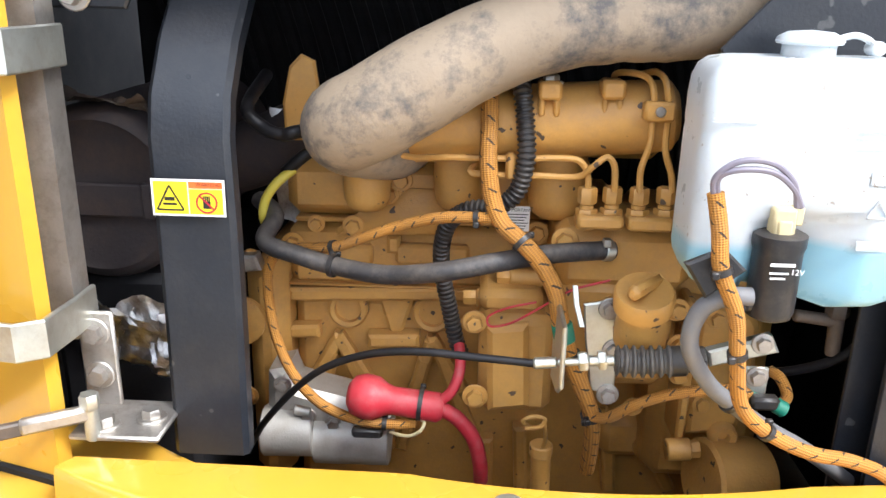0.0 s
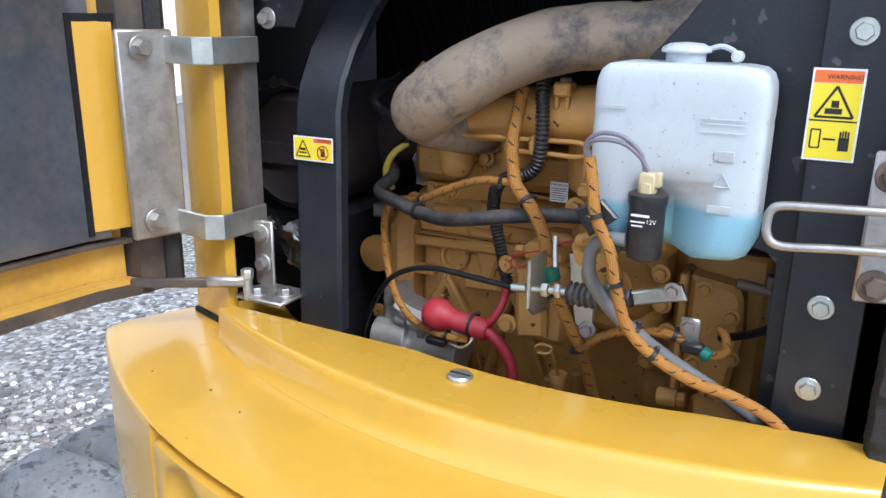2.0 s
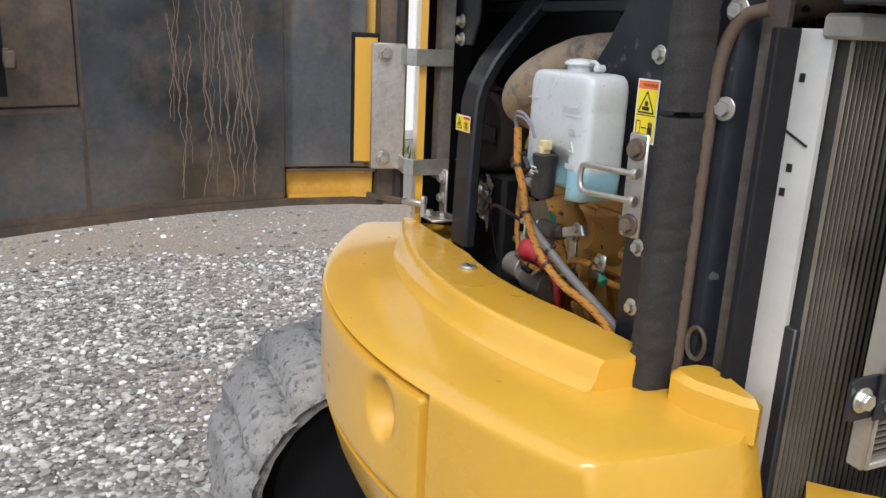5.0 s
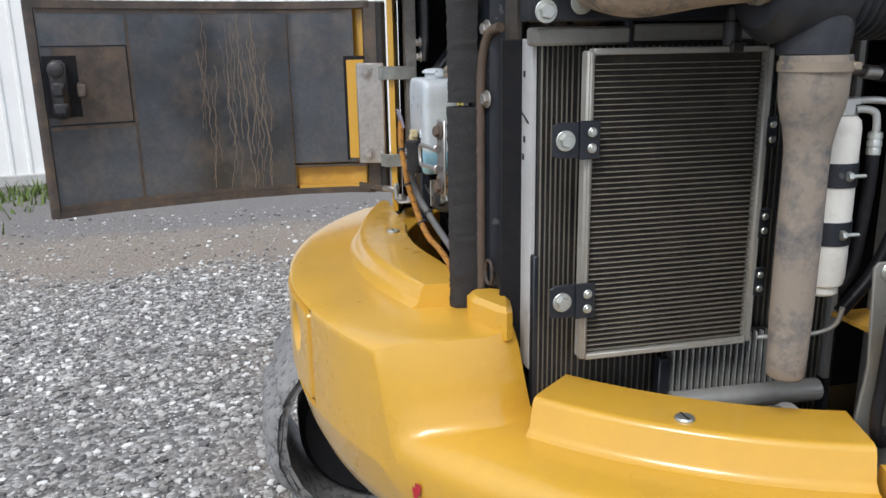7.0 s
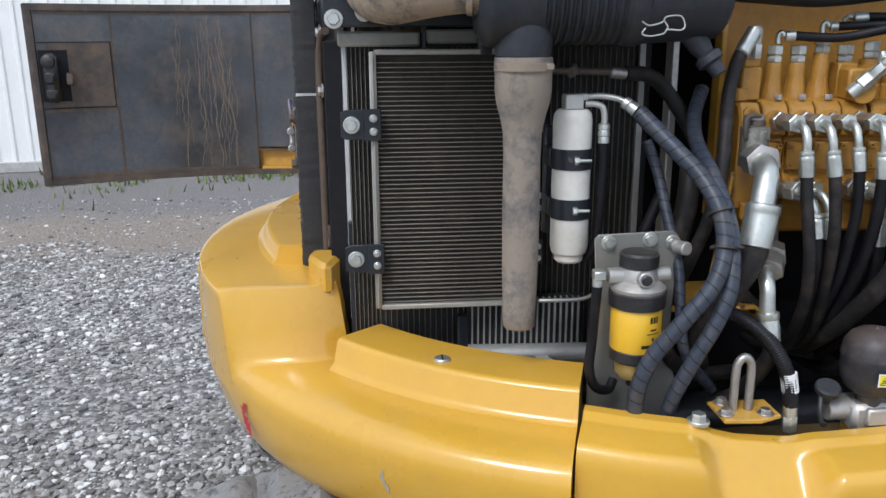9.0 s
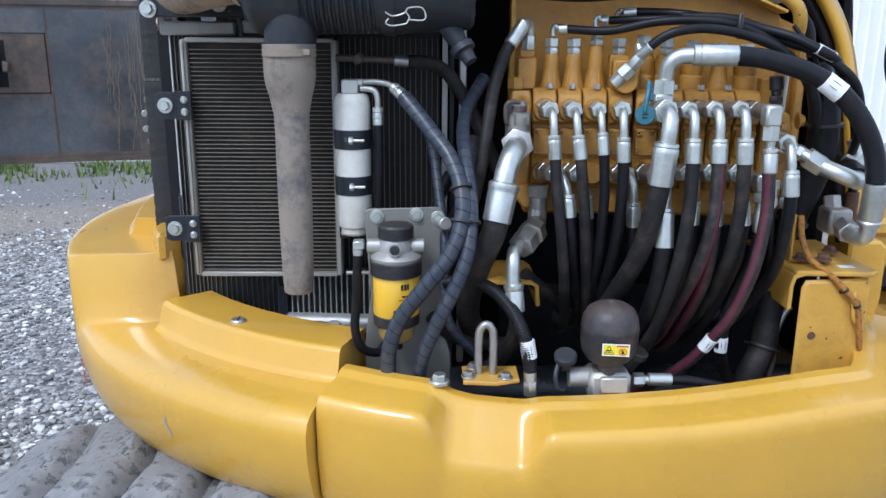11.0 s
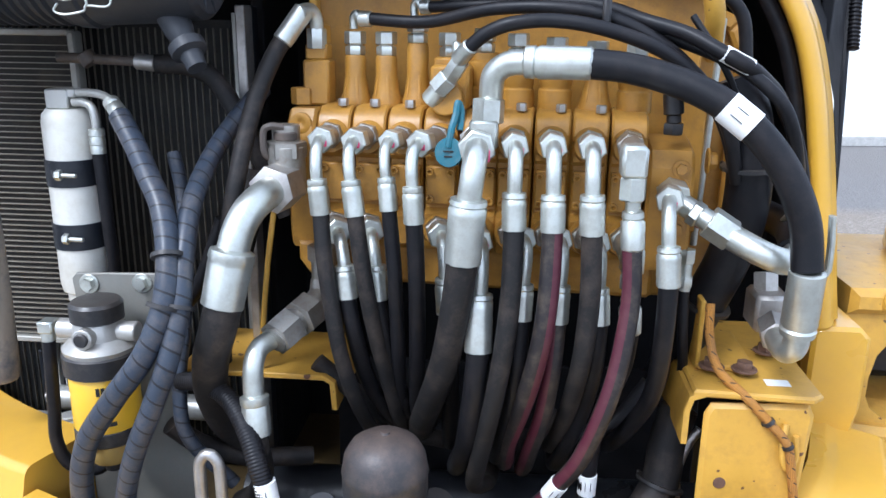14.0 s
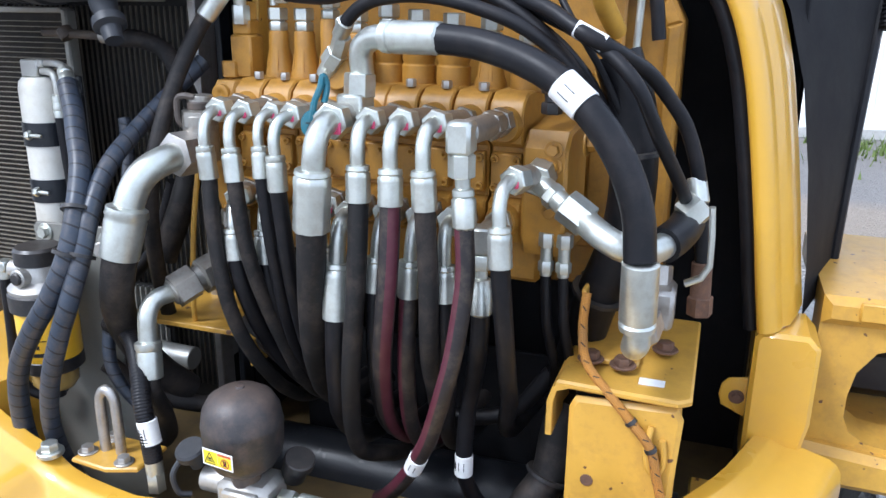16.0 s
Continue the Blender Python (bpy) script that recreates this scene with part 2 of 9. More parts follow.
DUST = (0.24, 0.2, 0.16)
yellow = mat("machine_yellow_paint", (0.66, 0.37, 0.035), 0.30, 0, 0.08, (0.42, 0.26, 0.09), 0.16, 4, 60, 0.02, 0.06, 0.6)
yellow_old = mat("worn_yellow_paint", (0.62, 0.35, 0.05), 0.42, 0, 0.12, (0.16, 0.09, 0.05), 0.3, 12, 160, 0.05, 0.15, 0.1, (0.13, 0.06, 0.03))
engine_paint = mat("engine_yellow_paint", (0.56, 0.295, 0.07), 0.5, 0, 0.16, (0.34, 0.2, 0.085), 0.45, 16, 260, 0.15, 0.3, 0, (0.08, 0.05, 0.03))
valve_paint = mat("valve_yellow_paint", (0.42, 0.21, 0.03), 0.38, 0, 0.16, (0.16, 0.08, 0.035), 0.42, 22, 300, 0.08, 0.1)
black_paint = mat("black_paint", (0.014, 0.017, 0.023), 0.34, 0, 0.25, (0.09, 0.08, 0.07), 0.14, 9, 260, 0.1, 0.12, 0, (0.07, 0.07, 0.07))
dull_black = mat("dull_black", (0.009, 0.009, 0.011), 0.75, 0, 0.3, (0.035, 0.03, 0.026), 0.25, 9, 200, 0.1, 0.1)
rubber = mat("hose_rubber", (0.009, 0.009, 0.011), 0.42, 0, 0.3, (0.09, 0.07, 0.06), 0.13, 13, 400, 0.06, 0.04)
dusty_rubber = mat("dusty_hose_rubber", (0.017, 0.016, 0.016), 0.55, 0, 0.3, (0.12, 0.09, 0.07), 0.42, 10, 300, 0.12, 0.16)
for m, level in ((rubber, 0.25), (dusty_rubber, 0.25), (dull_black, 0.3)):
    m.node_tree.nodes["Principled BSDF"].inputs["Specular IOR Level"].default_value = level
tan_pipe = mat("dusty_intake_rubber", (0.34, 0.265, 0.185), 0.75, 0, 0.2, (0.06, 0.064, 0.072), 0.8, 9, 150, 0.3, 0.0, 0, None, (0.47, 0.64))
zinc = mat("zinc_plate", (0.63, 0.65, 0.6), 0.36, 0.85, 0.14, (0.32, 0.26, 0.18), 0.3, 30, 300, 0.06, 0.12)
steel = mat("dull_steel", (0.5, 0.48, 0.45), 0.42, 0.85, 0.15, (0.22, 0.16, 0.11), 0.4, 30, 300, 0.08, 0.2)
rusty = mat("rusty_steel", (0.16, 0.09, 0.06), 0.75, 0.3, 0.3, (0.28, 0.14, 0.07), 0.5, 40, 300, 0.2)
cast_alu = mat("cast_aluminium", (0.5, 0.485, 0.45), 0.45, 0.6, 0.12, (0.3, 0.24, 0.17), 0.35, 20, 300, 0.1, 0.2)
alu = mat("aluminium", (0.52, 0.52, 0.49), 0.4, 0.6, 0.1, (0.3, 0.26, 0.18), 0.3, 14, 240, 0.06, 0.1)
fin_dark = mat("cooler_fins", (0.12, 0.115, 0.1), 0.6, 0.4, 0.3, (0.2, 0.16, 0.1), 0.5, 6, 500, 0.2)
foam = mat("foam_seal", (0.022, 0.022, 0.023), 0.7, 0, 0.4, (0.085, 0.07, 0.055), 0.4, 170, 700, 1.0, 0, 0, None, (0.46, 0.66))
red_rubber = mat("red_rubber", (0.5, 0.025, 0.04), 0.5, 0, 0.15, (0.36, 0.13, 0.12), 0.45, 30, 300, 0.04, 0.2)
plastic_black = mat("black_plastic", (0.018, 0.018, 0.02), 0.4, 0, 0.2, (0.15, 0.12, 0.09), 0.2, 25, 300, 0.05, 0.25)
canister_black = mat("air_cleaner_plastic", (0.018, 0.021, 0.027), 0.5, 0, 0.2, (0.11, 0.1, 0.09), 0.25, 8, 200, 0.08, 0.25)
cream = mat("cream_connector", (0.6, 0.5, 0.28), 0.5, 0, 0.1, DUST, 0.2, 40, 300, 0.03)
white_can = mat("white_paint_can", (0.7, 0.68, 0.61), 0.42, 0, 0.06, (0.4, 0.33, 0.22), 0.3, 14, 300, 0.04, 0.2)
label_white = mat("label_white", (0.8, 0.8, 0.78), 0.5, 0, 0.04, DUST, 0.12, 60, 300, 0)
label_yellow = mat("label_yellow", (0.85, 0.68, 0.02), 0.4, 0, 0.03, DUST, 0.06, 60, 300, 0)
label_orange = mat("label_orange", (0.8, 0.16, 0.03), 0.4, 0, 0.03, DUST, 0.06, 60, 300, 0)
ink = mat("label_ink", (0.015, 0.015, 0.015), 0.5, 0, 0, DUST, 0, 60, 300, 0)
red_ink = mat("red_paint", (0.42, 0.02, 0.03), 0.5, 0, 0.1, DUST, 0, 60, 300, 0)
green_tape = mat("green_tape", (0.01, 0.2, 0.13), 0.5, 0, 0.1, DUST, 0.2, 60, 300, 0.03)
blue_tag = mat("blue_tag", (0.015, 0.12, 0.16), 0.45, 0, 0.1, DUST, 0.2, 60, 300, 0.03)
pink_mark = mat("pink_marker", (0.8, 0.1, 0.22), 0.5, 0, 0.1, DUST, 0.1, 60, 300, 0)
yellow_wire = mat("yellow_wire", (0.6, 0.5, 0.06), 0.5, 0, 0.08, DUST, 0.2, 40, 300, 0)
grey_wire = mat("grey_wire", (0.2, 0.18, 0.22), 0.5, 0, 0.08, DUST, 0.2, 40, 300, 0)
grey_hose = mat("grey_hose", (0.16, 0.16, 0.165), 0.6, 0, 0.12, DUST, 0.4, 20, 300, 0.05)
foil = mat("heat_foil", (0.5, 0.5, 0.5), 0.32, 0.9, 0.3, (0.12, 0.09, 0.07), 0.7, 30, 120, 0.9)
muffler = mat("muffler_steel", (0.042, 0.034, 0.036), 0.75, 0.2, 0.25, (0.1, 0.06, 0.04), 0.4, 10, 220, 0.15)
braid = along_mat("orange_braided_sleeve", (0.55, 0.24, 0.035), (0.05, 0.03, 0.015), "braid", 0.75)
wrap = along_mat("spiral_wrapped_hose", (0.032, 0.042, 0.062), (0.008, 0.008, 0.01), "wrap", 0.42, dirty=0.28)
red_stripe = along_mat("hose_with_red_stripe", (0.016, 0.013, 0.014), (0.11, 0.012, 0.03), "stripe", 0.5)

# ---------- ground, yard, building ----------
def gravel_mat(name, stone):
    m = bpy.data.materials.new(name)
    m.use_nodes = True
    t = m.node_tree
    n, link = t.nodes, t.links.new
    b = n["Principled BSDF"]
    b.inputs["Roughness"].default_value = 0.9
    g = n.new("ShaderNodeNewGeometry")

    def ramp_of(fac, stops):
        r = n.new("ShaderNodeValToRGB")
        while len(r.color_ramp.elements) < len(stops):
            r.color_ramp.elements.new(0.5)
        for e, (p, c) in zip(r.color_ramp.elements, stops):
            e.position, e.color = p, (*c, 1)
        link(fac, r.inputs[0])
        return r.outputs[0]

    greys = [(0.0, (0.115, 0.11, 0.105)), (0.4, (0.28, 0.265, 0.245)), (0.75, (0.46, 0.44, 0.405)), (1.0, (0.78, 0.76, 0.72))]
    # ground greys lowered to paint the shaded gaps between the loose stones
    if not stone:
        greys = [(p, tuple(v * 0.72 for v in c)) for p, c in greys]
    if stone:
        tone = ramp_of(g.outputs["Random Per Island"], greys)
    else:
        co = n.new("ShaderNodeTexCoord").outputs["Object"]
        v = n.new("ShaderNodeTexVoronoi")
        v.inputs["Scale"].default_value = 42
        link(co, v.inputs["Vector"])
        s = n.new("ShaderNodeSeparateColor")
        link(v.outputs["Color"], s.inputs[0])
        tone = ramp_of(s.outputs[0], greys)
        d = n.new("ShaderNodeTexNoise")
        d.inputs["Scale"].default_value, d.inputs["Detail"].default_value = 0.55, 5
        link(co, d.inputs["Vector"])
        mr = n.new("ShaderNodeMapRange")
        mr.inputs["From Min"].default_value, mr.inputs["From Max"].default_value = 0.48, 0.62
        mr.inputs["To Max"].default_value = 0.75
        link(d.outputs["Fac"], mr.inputs["Value"])
        k = n.new("ShaderNodeMix")
        k.data_type = "RGBA"
        link(mr.outputs[0], k.inputs["Factor"])
        link(tone, k.inputs["A"])
        k.inputs["B"].default_value = (0.25, 0.21, 0.17, 1)
        tone = k.outputs["Result"]
        # wheel track of bare dirt along the yard, darker stone beyond it
        sx = n.new("ShaderNodeSeparateXYZ")
        link(co, sx.inputs[0])
        wob = n.new("ShaderNodeMath")
        wob.operation = "MULTIPLY_ADD"
        wob.inputs[1].default_value = 1.6
        link(d.outputs["Fac"], wob.inputs[0])
        link(sx.outputs[0], wob.inputs[2])
        for lo, hi, amount, colour in ((-2.9, -3.3, 0.8, (0.26, 0.215, 0.17)), (-4.4, -4.9, 0.6, (0.15, 0.155, 0.165))):
            r2 = n.new("ShaderNodeMapRange")
            r2.inputs["From Min"].default_value, r2.inputs["From Max"].default_value, r2.inputs["To Max"].default_value = lo, hi, amount
            link(wob.outputs[0], r2.inputs["Value"])
            k = n.new("ShaderNodeMix")
            k.data_type = "RGBA"
            link(r2.outputs[0], k.inputs["Factor"])
            link(tone, k.inputs["A"])
            k.inputs["B"].default_value = (*colour, 1)
            tone = k.outputs["Result"]
        bp = n.new("ShaderNodeBump")
        bp.inputs["Strength"].default_value, bp.inputs["Distance"].default_value = 0.9, 0.02
        link(v.outputs["Distance"], bp.inputs["Height"])
        bp.invert = True
        link(bp.outputs[0], b.inputs["Normal"])
    link(tone, b.inputs["Base Color"])
    return m


gm = M()
gm.grid([[(x, y, 0.0) for y in (-400, -12, -6, -2, 2, 6, 12, 400)] for x in (-400, -12, -8, -4, 0, 4, 12, 400)])
solo("ground", gm, gravel_mat("gravel_ground", False), "grey crushed-stone gravel yard with bare dirt patches", "ground", kind="structure")


def stones():
    """Loose gravel, thickest where the yard is seen from near by."""
    rng = np.random.default_rng(4)
    ico = [(0, 0, 1), (0.89, 0, 0.45), (0.28, 0.85, 0.45), (-0.72, 0.53, 0.45), (-0.72, -0.53, 0.45), (0.28, -0.85, 0.45),
           (0.72, 0.53, -0.45), (-0.28, 0.85, -0.45), (-0.89, 0, -0.45), (-0.28, -0.85, -0.45), (0.72, -0.53, -0.45), (0, 0, -1)]
    tri = [(0, 1, 2), (0, 2, 3), (0, 3, 4), (0, 4, 5), (0, 5, 1), (1, 6, 2), (2, 7, 3), (3, 8, 4), (4, 9, 5), (5, 10, 1),
           (6, 7, 2), (7, 8, 3), (8, 9, 4), (9, 10, 5), (10, 6, 1), (11, 7, 6), (11, 8, 7), (11, 9, 8), (11, 10, 9), (11, 6, 10)]
    ico, tri = np.array(ico), np.array(tri)
    count = 64000
    u = rng.random(count)
    x = 0.9 - 7.2 * u ** 1.45
    y = -3.4 + 5.2 * rng.random(count)
    bare = np.array([noise.noise((a * 0.7, c * 0.7, 3.3)) for a, c in zip(x, y)])
    band = np.clip((-3.75 - x + bare * 1.2) / 0.35, 0, 1)
    tyre = np.clip(1 - np.abs(x + 1.25 + bare * 0.8) / 0.42, 0, 1)
    keep = rng.random(count) > np.clip(np.maximum(bare * 2.2, np.maximum(band * 0.93, tyre * 0.75)), 0, 0.90)
    x, y = x[keep], y[keep]
    k = len(x)
    size = 0.005 + 0.016 * rng.random(k) ** 3
    shape = ico[None] * (0.65 + 0.6 * rng.random((k, 12, 1)))
    shape = shape * np.stack([0.8 + 0.6 * rng.random(k), 0.8 + 0.6 * rng.random(k), 0.45 + 0.45 * rng.random(k)], 1)[:, None]
    a = rng.random(k) * 6.283
    c, s = np.cos(a)[:, None], np.sin(a)[:, None]
    vx = shape[..., 0] * c - shape[..., 1] * s
    vy = shape[..., 0] * s + shape[..., 1] * c
    pts = np.stack([vx * size[:, None] + x[:, None], vy * size[:, None] + y[:, None], shape[..., 2] * size[:, None] + 0.3 * size[:, None]], 2).reshape(-1, 3)
    faces = (tri[None] + (np.arange(k) * 12)[:, None, None]).reshape(-1, 3)
    me = bpy.data.meshes.new("gravel")
    me.from_pydata(pts.tolist(), [], faces.tolist())
    me.materials.append(gravel_mat("gravel_stones", True))
    tagged(new("gravel", me), "loose grey and white crushed stones on the yard", "gravel", kind="stuff")


stones()

wall_white = mat("white_wall_sheet", (0.9, 0.895, 0.86), 0.45, 0, 0.04, (0.5, 0.46, 0.38), 0.12, 1.2, 60, 0.02)
grass_green = mat("weeds", (0.11, 0.17, 0.03), 0.8, 0, 0.4, (0.25, 0.22, 0.08), 0.4, 9, 80, 0)


def building():
    """The long sheet-clad shed behind the machine: ribbed sheets side by side, a base rail."""
    b = thing("shed", (-8.6, 1.0, 0), "long white ribbed sheet-metal shed across the gravel yard", "building")
    ang = math.atan2(-1.45, 11.0)
    turn = Matrix.Translation((-8.62, -2.0, 0)) @ Matrix.Rotation(-ang, 4, "Z")
    sheet = []
    for k in range(5):
        o = k * 0.2
        sheet += [(0.0, o), (0.0, o + 0.08), (0.022, o + 0.095), (0.022, o + 0.125), (0.0, o + 0.14)]
    sheet.append((0.0, 1.0))
    m = M()
    m.grid([[(x, y, z) for x, y in sheet] for z in (0.12, 2.2, 4.6)])
    me = mesh_of(m, "wall_sheet", wall_white, 20)
    for i in range(-7, 20):
        ob = part("wall_sheet", me, None, b)
        ob.matrix_basis = turn @ Matrix.Translation((0, i * 1.0, 0))
    back = M().box((-0.2, 6.0, 2.3), (0.3, 27, 4.5), 0.01)
    back.v = [tuple(turn @ Vector(p)) for p in back.v]
    part("wall", back, wall_white, b)
    rail = M().box((0.0, 6.0, 0.07), (0.12, 27, 0.14), 0.01)
    rail.v = [tuple(turn @ Vector(p)) for p in rail.v]
    part("base_rail", rail, mat("base_rail_grey", (0.5, 0.49, 0.46), 0.6), b, "pale grey base rail")
    roof = M().box((-1.0, 6.0, 4.66), (2.6, 27.4, 0.12), 0.02)
    roof.v = [tuple(turn @ Vector(p)) for p in roof.v]
    part("roof", roof, wall_white, b)


building()


def weeds():
    rng = random.Random(7)
    m = M()
    for _ in range(3200):
        y = rng.uniform(-5.5, 4.0)
        x = -8.3 - (y + 2) * 0.13 + abs(rng.gauss(0.1, 0.7))
        if noise.noise((x * 1.5, y * 1.5, 0)) < -0.12:
            continue
        h, a = rng.uniform(0.04, 0.16), rng.uniform(0, 6.28)
        dx, dy = math.cos(a), math.sin(a)
        w = rng.uniform(0.008, 0.02)
        m.add([(x - dy * w, y + dx * w, 0), (x + dy * w, y - dx * w, 0), (x + dx * h * 0.5, y + dy * h * 0.5, h)], [(0, 1, 2)])
    solo("weeds", m, grass_green, "patchy low green weeds along the shed", "weeds", kind="stuff")


weeds()

# ---------- counterweight and skirts ----------
CX, CY = 0.15, 1.40


def ring(a, r, z):
    return (CX + r * math.sin(radians(a)), CY - r * math.cos(radians(a)), z)


def lerp(p, q, k):
    return tuple(u + (w - u) * k for u, w in zip(p, q))


def smooth01(x):
    x = max(0.0, min(1.0, x))
    return x * x * (3 - 2 * x)


counterweight = thing("counterweight", (0.15, 0.5, 0.735), "glossy yellow cast counterweight curving round the machine's tail, lightly scratched", "counterweight")
UP = [(0.79, 0.90), (0.79, 1.106), (0.797, 1.113), (0.86, 1.114), (0.92, 1.113), (0.98, 1.108), (1.025, 1.103), (1.043, 1.099), (1.055, 1.0945), (1.059, 1.090), (1.0605, 1.0795),
      (1.061, 0.890), (1.060, 0.882), (1.04, 0.81), (1.02, 0.765), (0.995, 0.742), (0.97, 0.735), (0.79, 0.735)]
LOW = [(0.79, 0.80), (0.79, 0.957), (0.797, 0.963), (0.86, 0.965), (0.94, 0.966), (0.985, 0.962), (1.02, 0.957), (1.04, 0.951), (1.053, 0.940), (1.06, 0.92), (1.06, 0.90),
       (1.058, 0.87), (1.052, 0.84), (1.04, 0.80), (1.02, 0.765), (0.995, 0.742), (0.97, 0.735), (0.79, 0.735)]


def body_rows():
    rows = []
    for i in range(0, 141):
        a0 = -40 + 112 * i / 140
        row = []
        k = smooth01((a0 - 27.0) / 3.2)
        near = smooth01((a0 - 10) / 16) * smooth01((62 - a0) / 26)
        for p, q in zip(UP, LOW):
            r, z = lerp(p, q, k)
            # the end of the high part runs askew: further round on the inner side
            off = 57 * (1.06 - r) if r > 0.88 else 10.2 - 95 * (0.88 - r)
            if -21.8 < a0 < 13.2 and 0.885 < z < 1.08 and r > 1.0:
                r -= 0.045
            row.append(ring(a0 + near * off, r, z))
        rows.append(row)
    return rows


part("body", M().grid(body_rows(), True), yellow, counterweight, sharp=50, even=True)


def swept(profile, a, b, step=1.5, inner=None, skew=0.0):
    rows, k = [], max(2, round((b - a) / step))
    for i in range(k + 1):
        row = []
        ang = a + (b - a) * i / k
        lo, hi = profile[0][0], profile[-1][0]
        for r, z in profile:
            if inner:
                r = hi - (hi - r) * (hi - max(lo, inner / math.cos(radians(ang)))) / (hi - lo)
            row.append(ring(ang + skew * (hi - r) * smooth01((ang - 5) / (b - 5)), r, z))
        rows.append(row)
    return rows


RIM = [(0.782, 1.10), (0.782, 1.152), (0.788, 1.158), (0.885, 1.158), (0.893, 1.155), (0.898, 1.148), (0.903, 1.130), (0.909, 1.119), (0.920, 1.1135), (0.920, 1.10)]
part("rim", M().grid(swept(RIM, -31, 22.6, inner=0.765, skew=40), True), yellow, counterweight, sharp=50, even=True)
LRIM = [(0.80, 0.93), (0.80, 1.021), (0.804, 1.026), (0.905, 1.026), (0.913, 1.023), (0.918, 1.016), (0.927, 0.978), (0.936, 0.968), (0.95, 0.962), (0.95, 0.93)]
part("low_rim", M().grid(swept(LRIM, 40.5, 72.0), True), yellow, counterweight, sharp=50, even=True)
part("rim_block", M().prism([(0.545, 0.655), (0.560, 0.641), (0.60, 0.641), (0.662, 0.668), (0.674, 0.680), (0.668, 0.692), (0.61, 0.706), (0.565, 0.710), (0.548, 0.69)], "z", 1.09, 1.156, 0.009), yellow, counterweight, even=True)


def plug(p, parent):
    ob = part("plug", M().lathe((*p[:2], p[2] - 0.004), (*p[:2], p[2] + 1), [(0, 0.015), (0.006, 0.0155), (0.0085, 0.013), (0.0085, 0.0)], 24), zinc, parent, "round slotted zinc plug")
    part("slot", M().box((p[0], p[1], p[2] + 0.0048), (0.026, 0.003, 0.001), 0.0003), dull_black, ob)


plug((0.076, 0.586, 1.159), counterweight)
plug((0.878, 0.899, 1.027), counterweight)

# the access cover let into the rear face
cover_rows = []
for i in range(0, 61):
    a0 = -22.0 + i * (35.2 / 60)
    row = []
    for j in range(0, 25):
        z = 1.083 - j * 0.0080
        base = np.interp(z, [p[1] for p in UP[9:14]][::-1], [p[0] for p in UP[9:14]][::-1])
        r = base + 0.004
        for ac, zc in ((7.0, 1.018), (-17.5, 1.018)):
            d = math.hypot((a0 - ac) * 0.0185, (z - zc) * 0.78)
            r -= 0.034 * smooth01((0.043 - d) / 0.020)
        if i in (0, 60) or j in (0, 24):
            r = base - 0.030
        elif i in (1, 59) or j in (1, 23):
            r -= 0.002
        row.append(ring(a0, r, z))
    cover_rows.append(row)
cover = part("access_cover", M().grid(cover_rows), yellow, counterweight, "separate yellow access cover with bolt pockets", sharp=60)
for ac in (7.8, -16.8):
    p, q = ring(ac, 1.028, 1.022), ring(ac, 1.046, 1.022)
    part("bolt", M().hexa(p, q, 0.011).lathe(p, q, [(0.0, 0.017), (0.008, 0.017), (0.009, 0.016)], 20), zinc, cover, "zinc hexagon bolt")
# chipped paint, painted mark
chip = M()
for i, (w, o) in enumerate(((0.004, 0.0), (0.007, 0.002), (0.010, 0.004), (0.008, 0.0), (0.011, -0.003), (0.008, -0.006), (0.004, -0.006))):
    z = 0.888 - i * 0.0065
    a0, da = 54.6 - o * 54, w * 27
    r = float(np.interp(z, [0.80, 0.84, 0.87, 0.90], [1.04, 1.052, 1.058, 1.06])) + 0.0012
    chip.grid([[ring(a0 - da, r, z), ring(a0 + da, r, z)], [ring(a0 - da * 0.8, r - 0.001, z - 0.0068), ring(a0 + da * 0.8, r - 0.001, z - 0.0068)]])
part("paint_chip", chip, mat("bare_primer", (0.4, 0.36, 0.28), 0.7), counterweight, "chip of bare grey primer")
rng = random.Random(3)
for _ in range(9):
    a0, r = rng.uniform(-30, 20), rng.choice((0.9, 0.98, 1.02, 1.045))
    z = float(np.interp(r, [0.86, 0.92, 0.98, 1.025, 1.043, 1.055], [1.114, 1.113, 1.108, 1.103, 1.099, 1.09]))
    s = rng.uniform(0.001, 0.0024)
    part("paint_chip", M().lathe(ring(a0, r, z - 0.001), ring(a0, r, z + 1), [(0, s), (0.0017, s * 0.8)], 6), rusty, counterweight)
mark = M()
for i in range(7):
    z = 0.888 - i * 0.009
    w = (0.014, 0.02, 0.012, 0.022, 0.030, 0.024, 0.012)[i]
    o = (0.0, -0.004, -0.006, 0.002, 0.008, 0.014, 0.020)[i]
    a0 = 33.2 + o * 55
    da = w * 27
    mark.grid([[ring(a0 - da, 1.0625, z), ring(a0 + da, 1.0625, z)], [ring(a0 - da * 0.9, 1.0625, z - 0.0095), ring(a0 + da * 0.9, 1.0625, z - 0.0095)]])
part("red_mark", mark, red_ink, counterweight, "small red painted mark")

